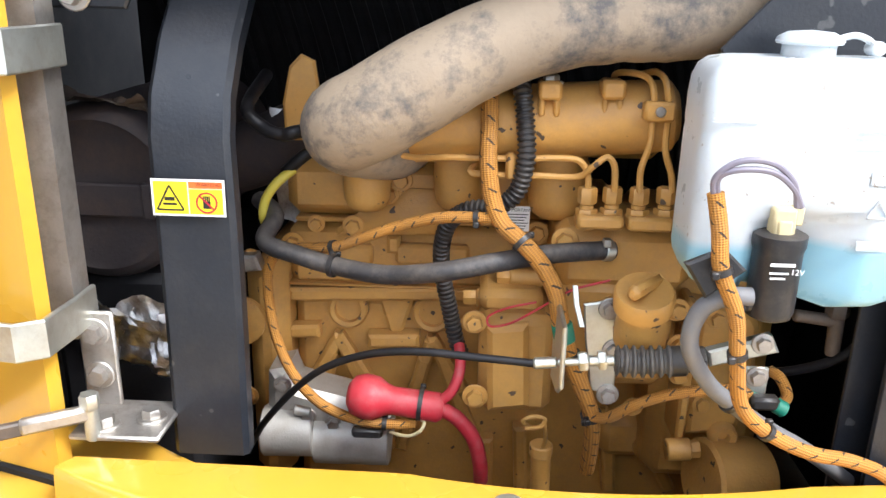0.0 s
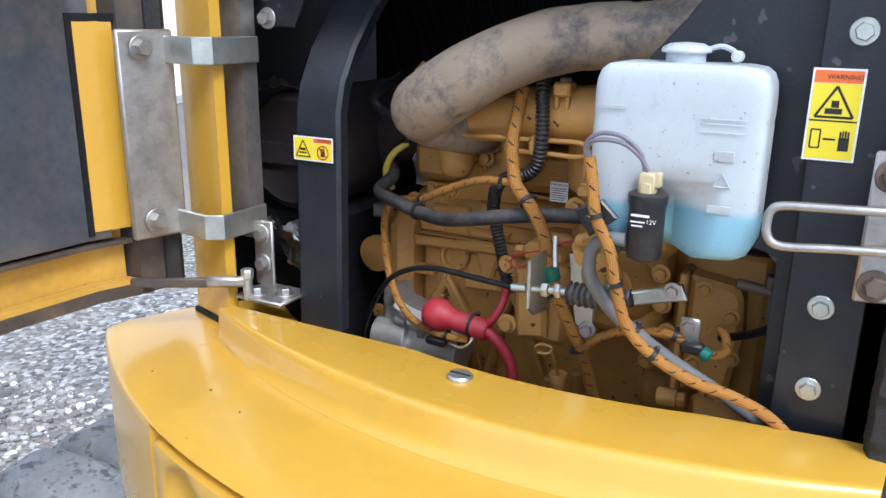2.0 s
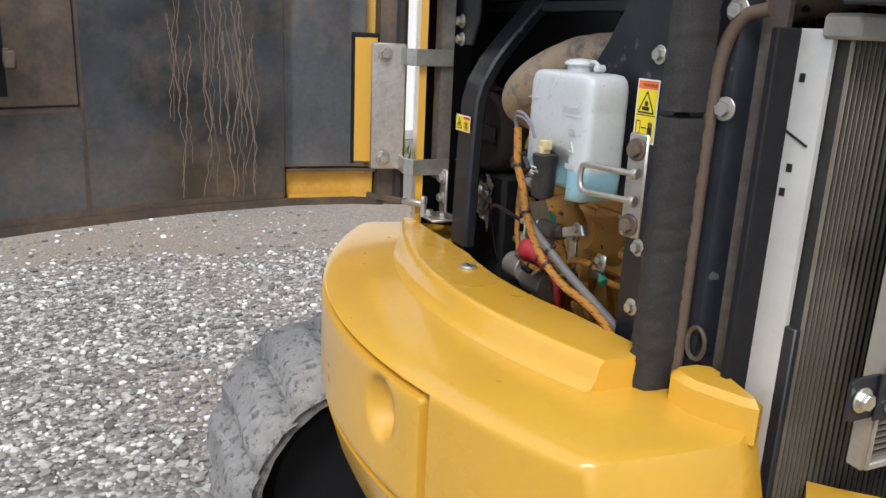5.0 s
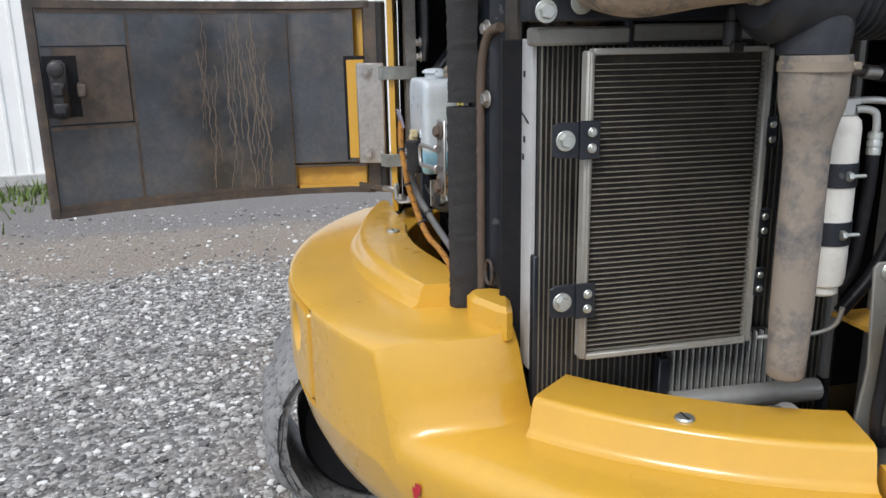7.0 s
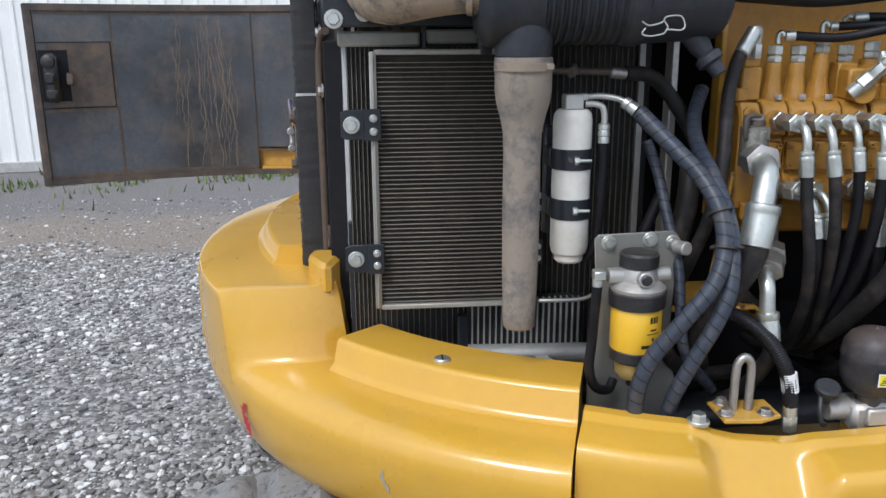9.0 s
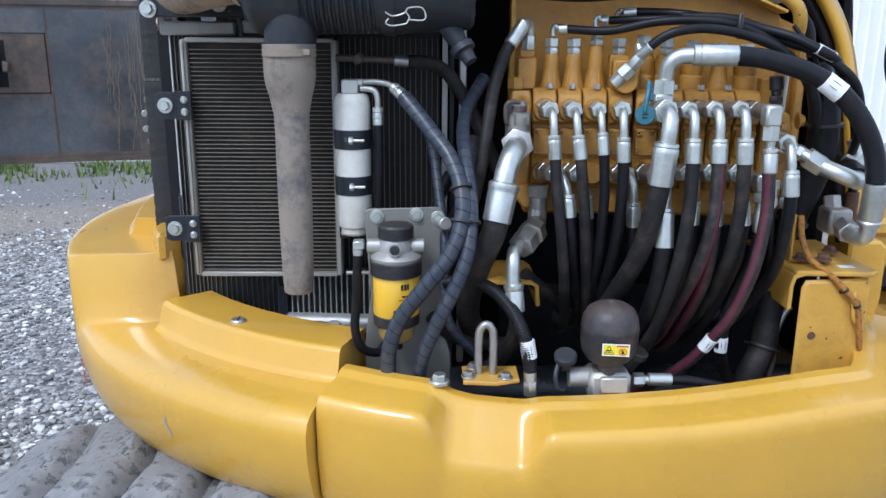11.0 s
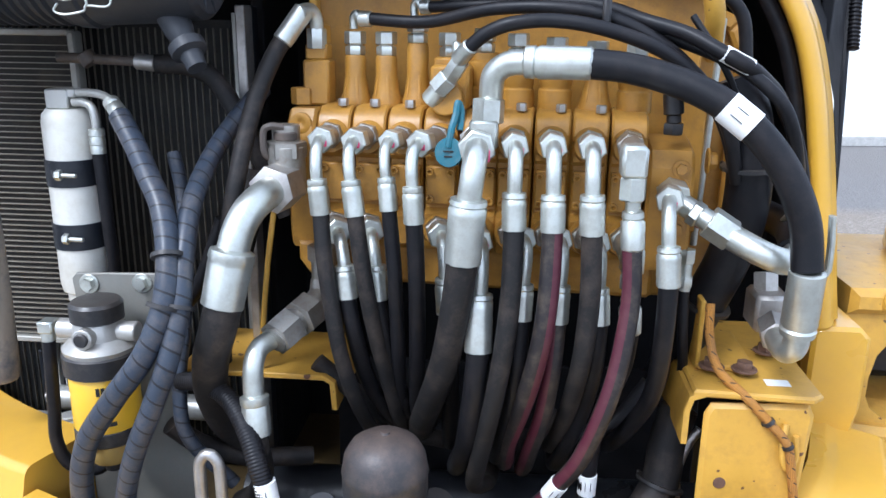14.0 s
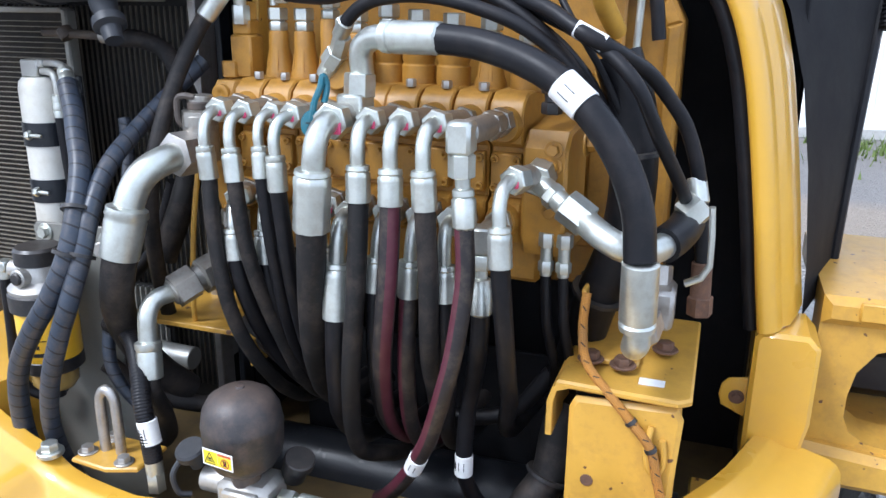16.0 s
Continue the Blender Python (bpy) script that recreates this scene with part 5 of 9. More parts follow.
part("foil", foil_sheet((-0.45, 0.80, 1.26), (-0.37, 0.80, 1.235), (-0.33, 0.82, 1.17), (-0.42, 0.84, 1.20)), foil, muf, "crumpled silver foil", sharp=25)
part("foil", foil_sheet((-0.36, 0.78, 1.25), (-0.255, 0.79, 1.235), (-0.25, 0.80, 1.13), (-0.34, 0.82, 1.16)), foil, muf, sharp=25)
part("foil", foil_sheet((-0.272, 0.79, 1.265), (-0.245, 0.79, 1.262), (-0.245, 0.80, 1.19), (-0.268, 0.80, 1.20), 12, 20), foil, muf, sharp=25)
part("foil", foil_sheet((-0.45, 0.82, 1.44), (-0.31, 0.83, 1.452), (-0.27, 0.86, 1.42), (-0.43, 0.88, 1.46), 30, 8), rusty_door, muf, "torn brown insulation", sharp=25)
part("foil", foil_sheet((-0.20, 0.95, 1.43), (-0.15, 0.96, 1.42), (-0.16, 0.97, 1.28), (-0.20, 0.96, 1.29), 16, 20, 0.004), foil, muf, sharp=25)
part("exhaust_bend", M().tube([(-0.30, 1.0, 1.34), (-0.22, 0.98, 1.37), (-0.15, 0.97, 1.40), (-0.08, 1.0, 1.42)], 0.042, 16), muffler, muf)
part("pedestal", M().box((-0.36, 1.0, 1.02), (0.16, 0.3, 0.46), 0.01), dull_black, muf)

# ---------- intake hose over the engine ----------
hose = thing("intake_hose", (0.1, 0.76, 1.45), "thick rubber intake hose, tan with dust and scuffed dark on top", "intake hose")
part("hose", M().tube([(-0.045, 0.93, 1.40), (-0.052, 0.85, 1.412), (-0.085, 0.785, 1.433), (-0.051, 0.755, 1.456), (-0.004, 0.752, 1.485), (0.041, 0.760, 1.509), (0.096, 0.770, 1.529), (0.161, 0.775, 1.539), (0.240, 0.775, 1.546), (0.36, 0.79, 1.60), (0.46, 0.86, 1.64), (0.55, 0.95, 1.68)], 0.041, 28, True, 8,
      lambda d, w: 0.0405 + 0.0006 * math.sin(d * 900) + 0.003 * math.sin(d * 9)), tan_pipe, hose)
part("hose_clamp", M().lathe((-0.047, 0.905, 1.404), (-0.05, 0.86, 1.411), [(0, 0.043), (0.012, 0.043)], 28).box((-0.075, 0.885, 1.452), (0.022, 0.014, 0.010), 0.002), zinc, hose, "zinc hose clamp")

# ---------- hoses, cables and harnesses round the engine ----------
def line_thing(name, pts, r, material, label, category, seg=12, ties=(), rings=False, base=None):
    t = thing(name, base or pts[0], label, category)
    part("sleeve" if material == braid else "line", corrugated(pts, r) if rings else M().tube(pts, r, seg, True, 8), material, t)
    for i in ties:
        d = Vector(pts[min(i + 1, len(pts) - 1)]) - Vector(pts[max(i - 1, 0)])
        tie(pts[i], d, r * 1.15, t)
    return t


w1 = line_thing("wiring_harness", [(0.051, 0.800, 1.471), (0.052, 0.785, 1.441), (0.052, 0.770, 1.406), (0.057, 0.765, 1.374), (0.067, 0.755, 1.352), (0.086, 0.745, 1.337), (0.105, 0.735, 1.318), (0.118, 0.730, 1.295), (0.125, 0.730, 1.264), (0.136, 0.730, 1.229), (0.151, 0.735, 1.193), (0.165, 0.750, 1.154), (0.171, 0.770, 1.112), (0.174, 0.800, 1.057)], 0.0085, braid, "orange braided wiring harness with black flecks and cable ties", "harness", 14, (5, 9, 11))
part("tape", M().rod((0.126, 0.730, 1.263), (0.131, 0.730, 1.243), 0.0102, 16), green_tape, w1, "green tape band")
line_thing("wiring_harness", [(0.062, 0.760, 1.355), (0.043, 0.765, 1.354), (0.008, 0.775, 1.350), (-0.030, 0.790, 1.337), (-0.068, 0.800, 1.321), (-0.106, 0.815, 1.303), (-0.154, 0.840, 1.292), (-0.177, 0.850, 1.280), (-0.184, 0.840, 1.261), (-0.182, 0.835, 1.223), (-0.174, 0.830, 1.185), (-0.155, 0.820, 1.149), (-0.126, 0.810, 1.122), (-0.089, 0.800, 1.110), (-0.051, 0.795, 1.107), (-0.017, 0.800, 1.106)], 0.0058, braid, "orange braided wiring harness with black flecks and cable ties", "harness", 12, (1, 5, 14))
w3 = line_thing("wiring_harness", [(0.211, 0.590, 1.428), (0.217, 0.588, 1.40), (0.222, 0.588, 1.37), (0.238, 0.591, 1.335), (0.245, 0.595, 1.30), (0.258, 0.608, 1.251), (0.285, 0.615, 1.222), (0.325, 0.622, 1.20), (0.365, 0.633, 1.187), (0.40, 0.642, 1.170), (0.424, 0.650, 1.146), (0.43, 0.66, 1.12)], 0.0062, braid, "orange braided wiring harness with black flecks and cable ties", "harness", 12, (2, 4, 6))
part("mount_pad", M().prism([(0.197, 1.372), (0.225, 1.385), (0.243, 1.368), (0.215, 1.345)], "y", 0.594, 0.602, 0.002), plastic_black, w3, "black square harness mount")
for o in (0.0, 0.006):
    part("wire", M().tube([(0.210 + o * 0.4, 0.589, 1.425), (0.208 + o * 0.4, 0.585, 1.440), (0.222, 0.580, 1.453 - o), (0.245, 0.580, 1.452 - o), (0.262, 0.583, 1.438 - o * 0.6), (0.268 + o * 0.5, 0.586, 1.420)], 0.0023, 8), grey_wire, w3, "grey wire")
w4 = line_thing("wiring_harness", [(0.164, 0.745, 1.155), (0.178, 0.730, 1.163), (0.198, 0.715, 1.186), (0.226, 0.705, 1.204), (0.260, 0.700, 1.213), (0.291, 0.700, 1.214), (0.310, 0.705, 1.200), (0.334, 0.715, 1.193), (0.345, 0.725, 1.198), (0.340, 0.735, 1.211), (0.333, 0.745, 1.214)], 0.0055, braid, "orange braided wiring harness with black flecks and cable ties", "harness", 12, (0, 5))
part("tape", M().rod((0.299, 0.702, 1.208), (0.313, 0.706, 1.199), 0.0068, 14), green_tape, w4, "green tape band")
line_thing("corrugated_conduit", [(0.078, 0.810, 1.491), (0.082, 0.790, 1.470), (0.086, 0.785, 1.442), (0.088, 0.780, 1.410), (0.081, 0.785, 1.376), (0.062, 0.790, 1.359), (0.035, 0.800, 1.352), (0.015, 0.810, 1.335), (0.007, 0.820, 1.304), (0.009, 0.830, 1.268), (0.017, 0.835, 1.227), (0.024, 0.835, 1.194), (0.030, 0.835, 1.177)], 0.0085, plastic_black, "black corrugated wiring conduit", "conduit", rings=True)
bh = line_thing("heater_hose", [(-0.20, 0.88, 1.335), (-0.175, 0.85, 1.325), (-0.178, 0.815, 1.307), (-0.140, 0.805, 1.296), (-0.104, 0.800, 1.288), (-0.048, 0.775, 1.289), (0.010, 0.750, 1.303), (0.064, 0.755, 1.313), (0.114, 0.775, 1.316), (0.168, 0.795, 1.315), (0.181, 0.800, 1.314)], 0.0098, mat("black_heater_hose", (0.028, 0.028, 0.032), 0.5, 0, 0.25, DUST, 0.4, 14, 300, 0.05, 0.3), "black rubber hose with a dusty top across the engine", "hose", 14, (4,))
part("spring_clamp", M().rod((0.170, 0.796, 1.315), (0.180, 0.800, 1.314), 0.0112, 18).box(Vector((0.173, 0.790, 1.325)), (0.008, 0.01, 0.008), 0.001), zinc, bh, "zinc hose clamp")
line_thing("rubber_hose", [(-0.19, 0.90, 1.47), (-0.193, 0.830, 1.444), (-0.175, 0.820, 1.426), (-0.154, 0.815, 1.420), (-0.130, 0.820, 1.424), (-0.05, 0.9, 1.42)], 0.007, rubber, "thin black rubber hose behind the support bar", "hose")
cb = line_thing("throttle_cable", [(-0.202, 0.800, 1.072), (-0.177, 0.775, 1.117), (-0.137, 0.745, 1.172), (-0.100, 0.720, 1.211), (-0.055, 0.700, 1.237), (-0.007, 0.685, 1.249), (0.045, 0.680, 1.248), (0.098, 0.678, 1.245)], 0.0037, rubber, "black sheathed throttle cable with a zinc end fitting", "cable")
part("end_fitting", M().rod((0.097, 0.678, 1.245), (0.118, 0.678, 1.247), 0.0052).rod((0.118, 0.678, 1.247), (0.140, 0.677, 1.249), 0.0035), zinc, cb, "zinc cable end")
part("lock_nut", M().hexa((0.137, 0.677, 1.249), (0.145, 0.677, 1.250), 0.009).hexa((0.154, 0.676, 1.251), (0.161, 0.676, 1.252), 0.009).rod((0.145, 0.677, 1.250), (0.169, 0.676, 1.252), 0.005), zinc, cb, "zinc lock nuts")
part("boot", corrugated([(0.169, 0.676, 1.252), (0.189, 0.675, 1.252), (0.220, 0.672, 1.255)], 0.0125, 0.0075, 0.0018, 16), mat("dusty_bellows", (0.09, 0.085, 0.08), 0.6, 0, 0.3, DUST, 0.5, 30, 300, 0.1, 0.2), cb, "grey dusty bellows boot")
part("sleeve_end", M().rod((0.219, 0.672, 1.255), (0.246, 0.668, 1.261), 0.0115, 6).rod((0.216, 0.672, 1.255), (0.230, 0.670, 1.257), 0.0135, 16), plastic_black, cb)
part("clevis_bar", M().prism([(0.245, 0.668, 1.269)[::2], (0.298, 0.668, 1.286)[::2], (0.306, 0.668, 1.270)[::2], (0.249, 0.668, 1.254)[::2]], "y", .664, .676, .002), zinc, cb, "zinc clevis bar")
bolt((0.290, 0.664, 1.279), (0, -1, 0), 0.0065, cb, steel)
br = thing("cable_bracket", (0.159, 0.700, 1.239), "zinc plated throttle cable bracket bolted to the engine", "bracket")
part("plate", M().prism([(0.147, 0.740, 1.279)[::2], (0.180, 0.740, 1.285)[::2], (0.183, 0.740, 1.268)[::2], (0.177, 0.740, 1.256)[::2], (0.184, 0.740, 1.232)[::2], (0.183, 0.740, 1.183)[::2], (0.160, 0.740, 1.188)[::2], (0.151, 0.740, 1.243)[::2]], "y", .738, .743, .0015), zinc, br)
part("tab", M().prism([(0.668, 1.285), (0.742, 1.285), (0.742, 1.20), (0.69, 1.21), (0.668, 1.225)], "x", 0.120, 0.1245, .0015), zinc, br)
part("finger", M().strip([(0.135, 0.720, 1.305), (0.137, 0.715, 1.288), (0.142, 0.705, 1.270)], (1, 0, 0), 0.005, 0.003, 0.0006), zinc, br)
for p in ((0.172, 0.738, 1.276), (0.179, 0.738, 1.233), (0.177, 0.738, 1.185)):
    bolt(p, (0, -1, 0), 0.0075, br, steel)
# battery cable with red boots
bc = thing("battery_cable", (-0.05, 0.80, 1.13), "red battery cable with dusty red rubber terminal boots", "cable")
part("terminal_boot", M().lathe((-0.092, 0.805, 1.137), (0.0, 0.80, 1.128), [(0, 0.012), (0.006, 0.021), (0.018, 0.025), (0.032, 0.024), (0.042, 0.018), (0.05, 0.0155), (0.10, 0.0165), (0.106, 0.012)], 22), red_rubber, bc)
tie((-0.012, 0.802, 1.1295), (1, -0.05, -0.1), 0.0165, bc)
part("cable", M().tube([(0.006, 0.80, 1.128), (0.028, 0.80, 1.115), (0.047, 0.80, 1.09), (0.055, 0.80, 1.06), (0.057, 0.81, 1.03)], 0.0085, 12), red_rubber, bc)
part("cable", M().tube([(0.006, 0.80, 1.132), (0.022, 0.80, 1.148), (0.030, 0.81, 1.17), (0.028, 0.83, 1.19)], 0.006, 12), red_rubber, bc)
wire = thing("terminal_wire", (-0.045, 0.790, 1.104), "black connector with a cream wire loop by the starter", "wire")
part("connector", M().box(Vector((-0.071, 0.800, 1.093)), (0.034, 0.012, 0.012), 0.003), plastic_black, wire)
part("wire", M().tube([(-0.046, 0.800, 1.094), (-0.026, 0.790, 1.096), (-0.012, 0.785, 1.105), (-0.007, 0.790, 1.114), (-0.016, 0.800, 1.113)], 0.0019, 8), cream, wire)
line_thing("yellow_wire", [(-0.155, 0.860, 1.375), (-0.172, 0.850, 1.361), (-0.185, 0.850, 1.342), (-0.188, 0.850, 1.323), (-0.183, 0.860, 1.302)], 0.0052, yellow_wire, "yellow insulated wire beside the support bar", "wire")
line_thing("wire_sleeve", [(-0.134, 0.865, 1.396), (-0.148, 0.860, 1.386), (-0.164, 0.860, 1.371)], 0.0068, rubber, "black sleeve over the yellow wire", "sleeve")
line_thing("lock_wire", [(0.104, 0.760, 1.271), (0.077, 0.765, 1.262), (0.058, 0.770, 1.250), (0.060, 0.770, 1.239), (0.081, 0.765, 1.246), (0.107, 0.755, 1.267), (0.135, 0.750, 1.288), (0.171, 0.745, 1.302)], 0.0012, red_rubber, "thin red sealing wire loop", "wire", 6)
line_thing("overflow_hose", [(0.251, 0.600, 1.346), (0.234, 0.600, 1.345), (0.218, 0.605, 1.334), (0.212, 0.610, 1.312), (0.217, 0.615, 1.288), (0.237, 0.625, 1.258), (0.259, 0.635, 1.237), (0.296, 0.650, 1.207), (0.348, 0.670, 1.171), (0.404, 0.700, 1.123)], 0.0072, grey_hose, "grey rubber overflow hose held with cable ties", "hose", 12, (1, 6))

# ---------- washer bottle ----------
def bottle_mat():
    m = mat("translucent_bottle", (0.54, 0.575, 0.59), 0.32, 0, 0.03, (0.4, 0.35, 0.27), 0.14, 40, 200, 0.02, 0, 0, (0.34, 0.31, 0.27))
    t = m.node_tree
    n, link = t.nodes, t.links.new
    b = n["Principled BSDF"]
    s = n.new("ShaderNodeSeparateXYZ")
    link(n["Texture Coordinate"].outputs["Object"], s.inputs[0])
    k = n.new("ShaderNodeMapRange")
    k.inputs["From Min"].default_value, k.inputs["From Max"].default_value = 1.386, 1.378
    link(s.outputs[2], k.inputs["Value"])
    x = n.new("ShaderNodeMix")
    x.data_type = "RGBA"
    link(k.outputs[0], x.inputs["Factor"])
    link(b.inputs["Base Color"].links[0].from_socket, x.inputs["A"])
    x.inputs["B"].default_value = (0.27, 0.48, 0.57, 1)
    link(x.outputs["Result"], b.inputs["Base Color"])
    b.inputs["Subsurface Weight"].default_value = 0.35
    b.inputs["Subsurface Radius"].default_value = (0.02, 0.025, 0.03)
    b.inputs["Subsurface Scale"].default_value = 1.0
    return m


bottle_white = bottle_mat()
bottle = thing("washer_bottle", (0.28, 0.65, 1.335), "translucent white plastic washer bottle part filled with blue fluid", "washer bottle")
BX, BY, BW, BD = 0.2865, 0.645, 0.0830, 0.037
rows = []
for z, k, pinch in ((1.333, 0.60, 1), (1.3355, 0.80, 1), (1.341, 0.92, 1), (1.352, 0.985, 1), (1.37, 1.0, 1), (1.392, 1.0, 0.9), (1.402, 1.0, 0.55), (1.412, 1.0, 0.1), (1.43, 1.0, 0), (1.462, 1.0, 0), (1.466, 0.992, 0), (1.470, 1.0, 0), (1.49, 1.0, 0), (1.503, 0.985, 0), (1.512, 0.94, 0), (1.517, 0.86, 0), (1.519, 0.72, 0), (1.5195, 0.3, 0)):
    row = []
    for i in range(72):
        a = 2 * math.pi * i / 72
        c, s = math.cos(a), math.sin(a)
        e = 0.26
        x = BW * k * (abs(c) ** e) * (1 if c > 0 else -1) * (1.0 if k > 0.7 else 1)
        y = BD * (0.35 + 0.65 * k) * (abs(s) ** e) * (1 if s > 0 else -1)
        if s < 0:
            d = abs(x + 0.016) / 0.021
            y += 0.036 * pinch * smooth01((1.35 - d) / 0.55)
        if abs(x - 0.012) < 0.0022 and s < 0:
            y -= 0.0008
        row.append((BX + x, BY + y, z + (0.010 * smooth01((-x - 0.01) / 0.03) if z < 1.37 else 0)))
    rows.append(row)
part("tank", M().grid(rows, True), bottle_white, bottle, sharp=60)
part("cap", M().lathe((0.283, 0.648, 1.518), (0.283, 0.648, 2), [(0, 0.019), (0.010, 0.019), (0.0105, 0.023), (0.0125, 0.024), (0.0155, 0.0225), (0.019, 0.016), (0.0205, 0.0)], 32), bottle_white, bottle, "white snap cap")
part("cap_strap", M().tube([(0.303, 0.648, 1.532), (0.315, 0.648, 1.535), (0.325, 0.648, 1.532), (0.331, 0.648, 1.527)], 0.0025, 8).rod((0.331, 0.64, 1.526), (0.331, 0.656, 1.526), 0.0055), bottle_white, bottle)
part("moulded_mark", M().box((0.335, 0.6072, 1.437), (0.018, 0.001, 0.010), 0.0003).tube([(0.328, 0.607, 1.408), (0.335, 0.607, 1.421), (0.343, 0.607, 1.408), (0.328, 0.607, 1.408)], 0.0012, 6, True, 1).box((0.335, 0.6072, 1.386), (0.022, 0.001, 0.008), 0.0003), bottle_white, bottle)
for x0, x1, z in ((0.208, 0.24, 1.478), (0.208, 0.24, 1.4755), (0.31, 0.352, 1.471), (0.31, 0.352, 1.4665), (0.31, 0.352, 1.459)):
    part("moulded_line", M().box(((x0 + x1) / 2, 0.6068, z), (x1 - x0, 0.0008, 0.0008), 0.0002), bottle_white, bottle)
pump = thing("washer_pump", (0.267, 0.605, 1.33), "black cylindrical washer pump with a cream connector", "pump")
part("motor", M().lathe((0.268, 0.608, 1.326), (0.268, 0.608, 2), [(0, 0.011), (0.003, 0.0165), (0.008, 0.018), (0.055, 0.018), (0.060, 0.0195), (0.068, 0.0195), (0.070, 0.015)], 26), plastic_black, pump)
part("outlet", M().rod((0.256, 0.605, 1.338), (0.233, 0.603, 1.340), 0.0058).box((0.243, 0.604, 1.339), (0.012, 0.016, 0.014), 0.003), plastic_black, pump)
part("connector", M().box((0.267, 0.606, 1.404), (0.017, 0.014, 0.022), 0.002).box((0.277, 0.606, 1.409), (0.006, 0.012, 0.014), 0.001).box((0.267, 0.6, 1.398), (0.010, 0.006, 0.016), 0.001), cream, pump, "cream plug connector")
mk = M()
o = Vector((0.256, 0.5892, 1.372))
plate(mk, o, X, Z, 0.001, 0.002, 0.019, 0.0045, 0.0, 0.0002)
plate(mk, o, X, Z, 0.001, -0.004, 0.015, -0.0025, 0.0, 0.0002)
plate(mk, o, X, Z, 0.002, -0.008, 0.013, -0.0065, 0.0, 0.0002)
part("printed_bars", mk, label_white, pump, "pale printing")
part("voltage_mark", text_mesh("12V", 0.0045, label_white, Vector((0.272, 0.5885, 1.368)), X, Z), None, pump)

# ---------- black panel, striker and foam pillar ----------
panel = thing("bulkhead", (0.42, 0.67, 1.12), "black painted bulkhead panel beside the washer bottle, bolted", "panel")
part("sheet", M().prism([(0.385, 1.10), (0.47, 1.10), (0.47, 1.70), (0.37, 1.70), (0.27, 1.56), (0.235, 1.52), (0.27, 1.42), (0.335, 1.335), (0.375, 1.325), (0.385, 1.315)], "y", 0.700, 0.705, 0.001), black_paint, panel)
part("flange", M().box((0.437, 0.672, 1.40), (0.072, 0.006, 0.58), 0.0015), black_paint, panel)
for z in (1.551, 1.286, 1.197):
    bolt((0.434, 0.669, z), (0, -1, 0), 0.0085, panel, zinc)
warning_label((0.3965, 0.6685, 1.432), X, Z, 0.045, 0.086, True, "tall yellow and orange warning sticker on the black panel")
fit2 = thing("tee_fitting", (0.40, 0.70, 1.25), "dirty brass and black hose fittings in the bay's dark corner", "fitting")
part("pipe", M().rod((0.345, 0.74, 1.275), (0.385, 0.74, 1.27), 0.006).rod((0.385, 0.74, 1.29), (0.387, 0.74, 1.235), 0.007).hexa((0.385, 0.74, 1.29), (0.385, 0.74, 1.275), 0.011), rusty_door, fit2)
part("thermostat_pipe", M().tube([(0.33, 0.80, 1.31), (0.37, 0.79, 1.312), (0.41, 0.80, 1.31)], 0.017, 14), rubber, fit2)
line_thing("vent_hose", [(0.33, 0.78, 1.19), (0.37, 0.75, 1.215), (0.395, 0.73, 1.24), (0.41, 0.73, 1.26)], 0.005, rubber, "thin black vent hose in the bay's corner", "hose")
sensor = thing("sensor_bracket", (0.33, 0.69, 1.22), "zinc bracket with a green-taped sensor plug", "bracket")
part("plate", M().box((0.305, 0.705, 1.222), (0.022, 0.004, 0.03), 0.002), zinc, sensor)
bolt((0.305, 0.703, 1.228), (0, -1, 0), 0.007, sensor, steel)
part("plug", M().box((0.312, 0.695, 1.206), (0.026, 0.014, 0.013), 0.003), plastic_black, sensor)
part("tape", M().rod((0.322, 0.695, 1.204), (0.332, 0.693, 1.199), 0.0075), green_tape, sensor)

strike = thing("hood_striker", (0.475, 0.62, 1.38), "galvanised striker plate with a bent rod loop for the hood latch", "striker")
part("plate", M().box((0.474, 0.618, 1.384), (0.032, 0.005, 0.138), 0.003, Matrix.Rotation(radians(12), 4, "Z")), steel, strike)
for z in (1.432, 1.332):
    bolt((0.474, 0.615, z), (0.2, -1, 0), 0.010, strike, rusty_door)
part("loop", M().tube([(0.484, 0.604, 1.403), (0.46, 0.600, 1.4025), (0.42, 0.598, 1.401), (0.39, 0.597, 1.399), (0.382, 0.597, 1.393), (0.380, 0.597, 1.383), (0.381, 0.597, 1.372), (0.387, 0.597, 1.364), (0.40, 0.597, 1.362), (0.44, 0.600, 1.365), (0.484, 0.604, 1.367)], 0.0042, 12, True, 5), steel, strike, "bent steel rod loop")
for z in (1.403, 1.367):
    part("weld_boss", M().rod((0.482, 0.606, z), (0.49, 0.608, z), 0.008), steel, strike)

pillar = thing("foam_pillar", (0.51, 0.65, 1.11), "black hood pillar with a thick crumbling foam seal", "pillar")


def foam_block(z0, z1, cx, cy):
    rows, rg = [], random.Random(int(z0 * 1000))
    for i in range(int((z1 - z0) / 0.006) + 1):
        z = min(z1, z0 + 0.006 * i)
        row = []
        for dx, dy in ((-0.022, -0.004), (-0.017, -0.020), (0.0, -0.025), (0.016, -0.018), (0.021, 0.0), (0.02, 0.024), (-0.02, 0.024)):
            row.append((cx + dx + rg.uniform(-0.0016, 0.0016), cy + dy + rg.uniform(-0.0016, 0.0016), z))
        rows.append(row)
    return M().grid(rows, True)


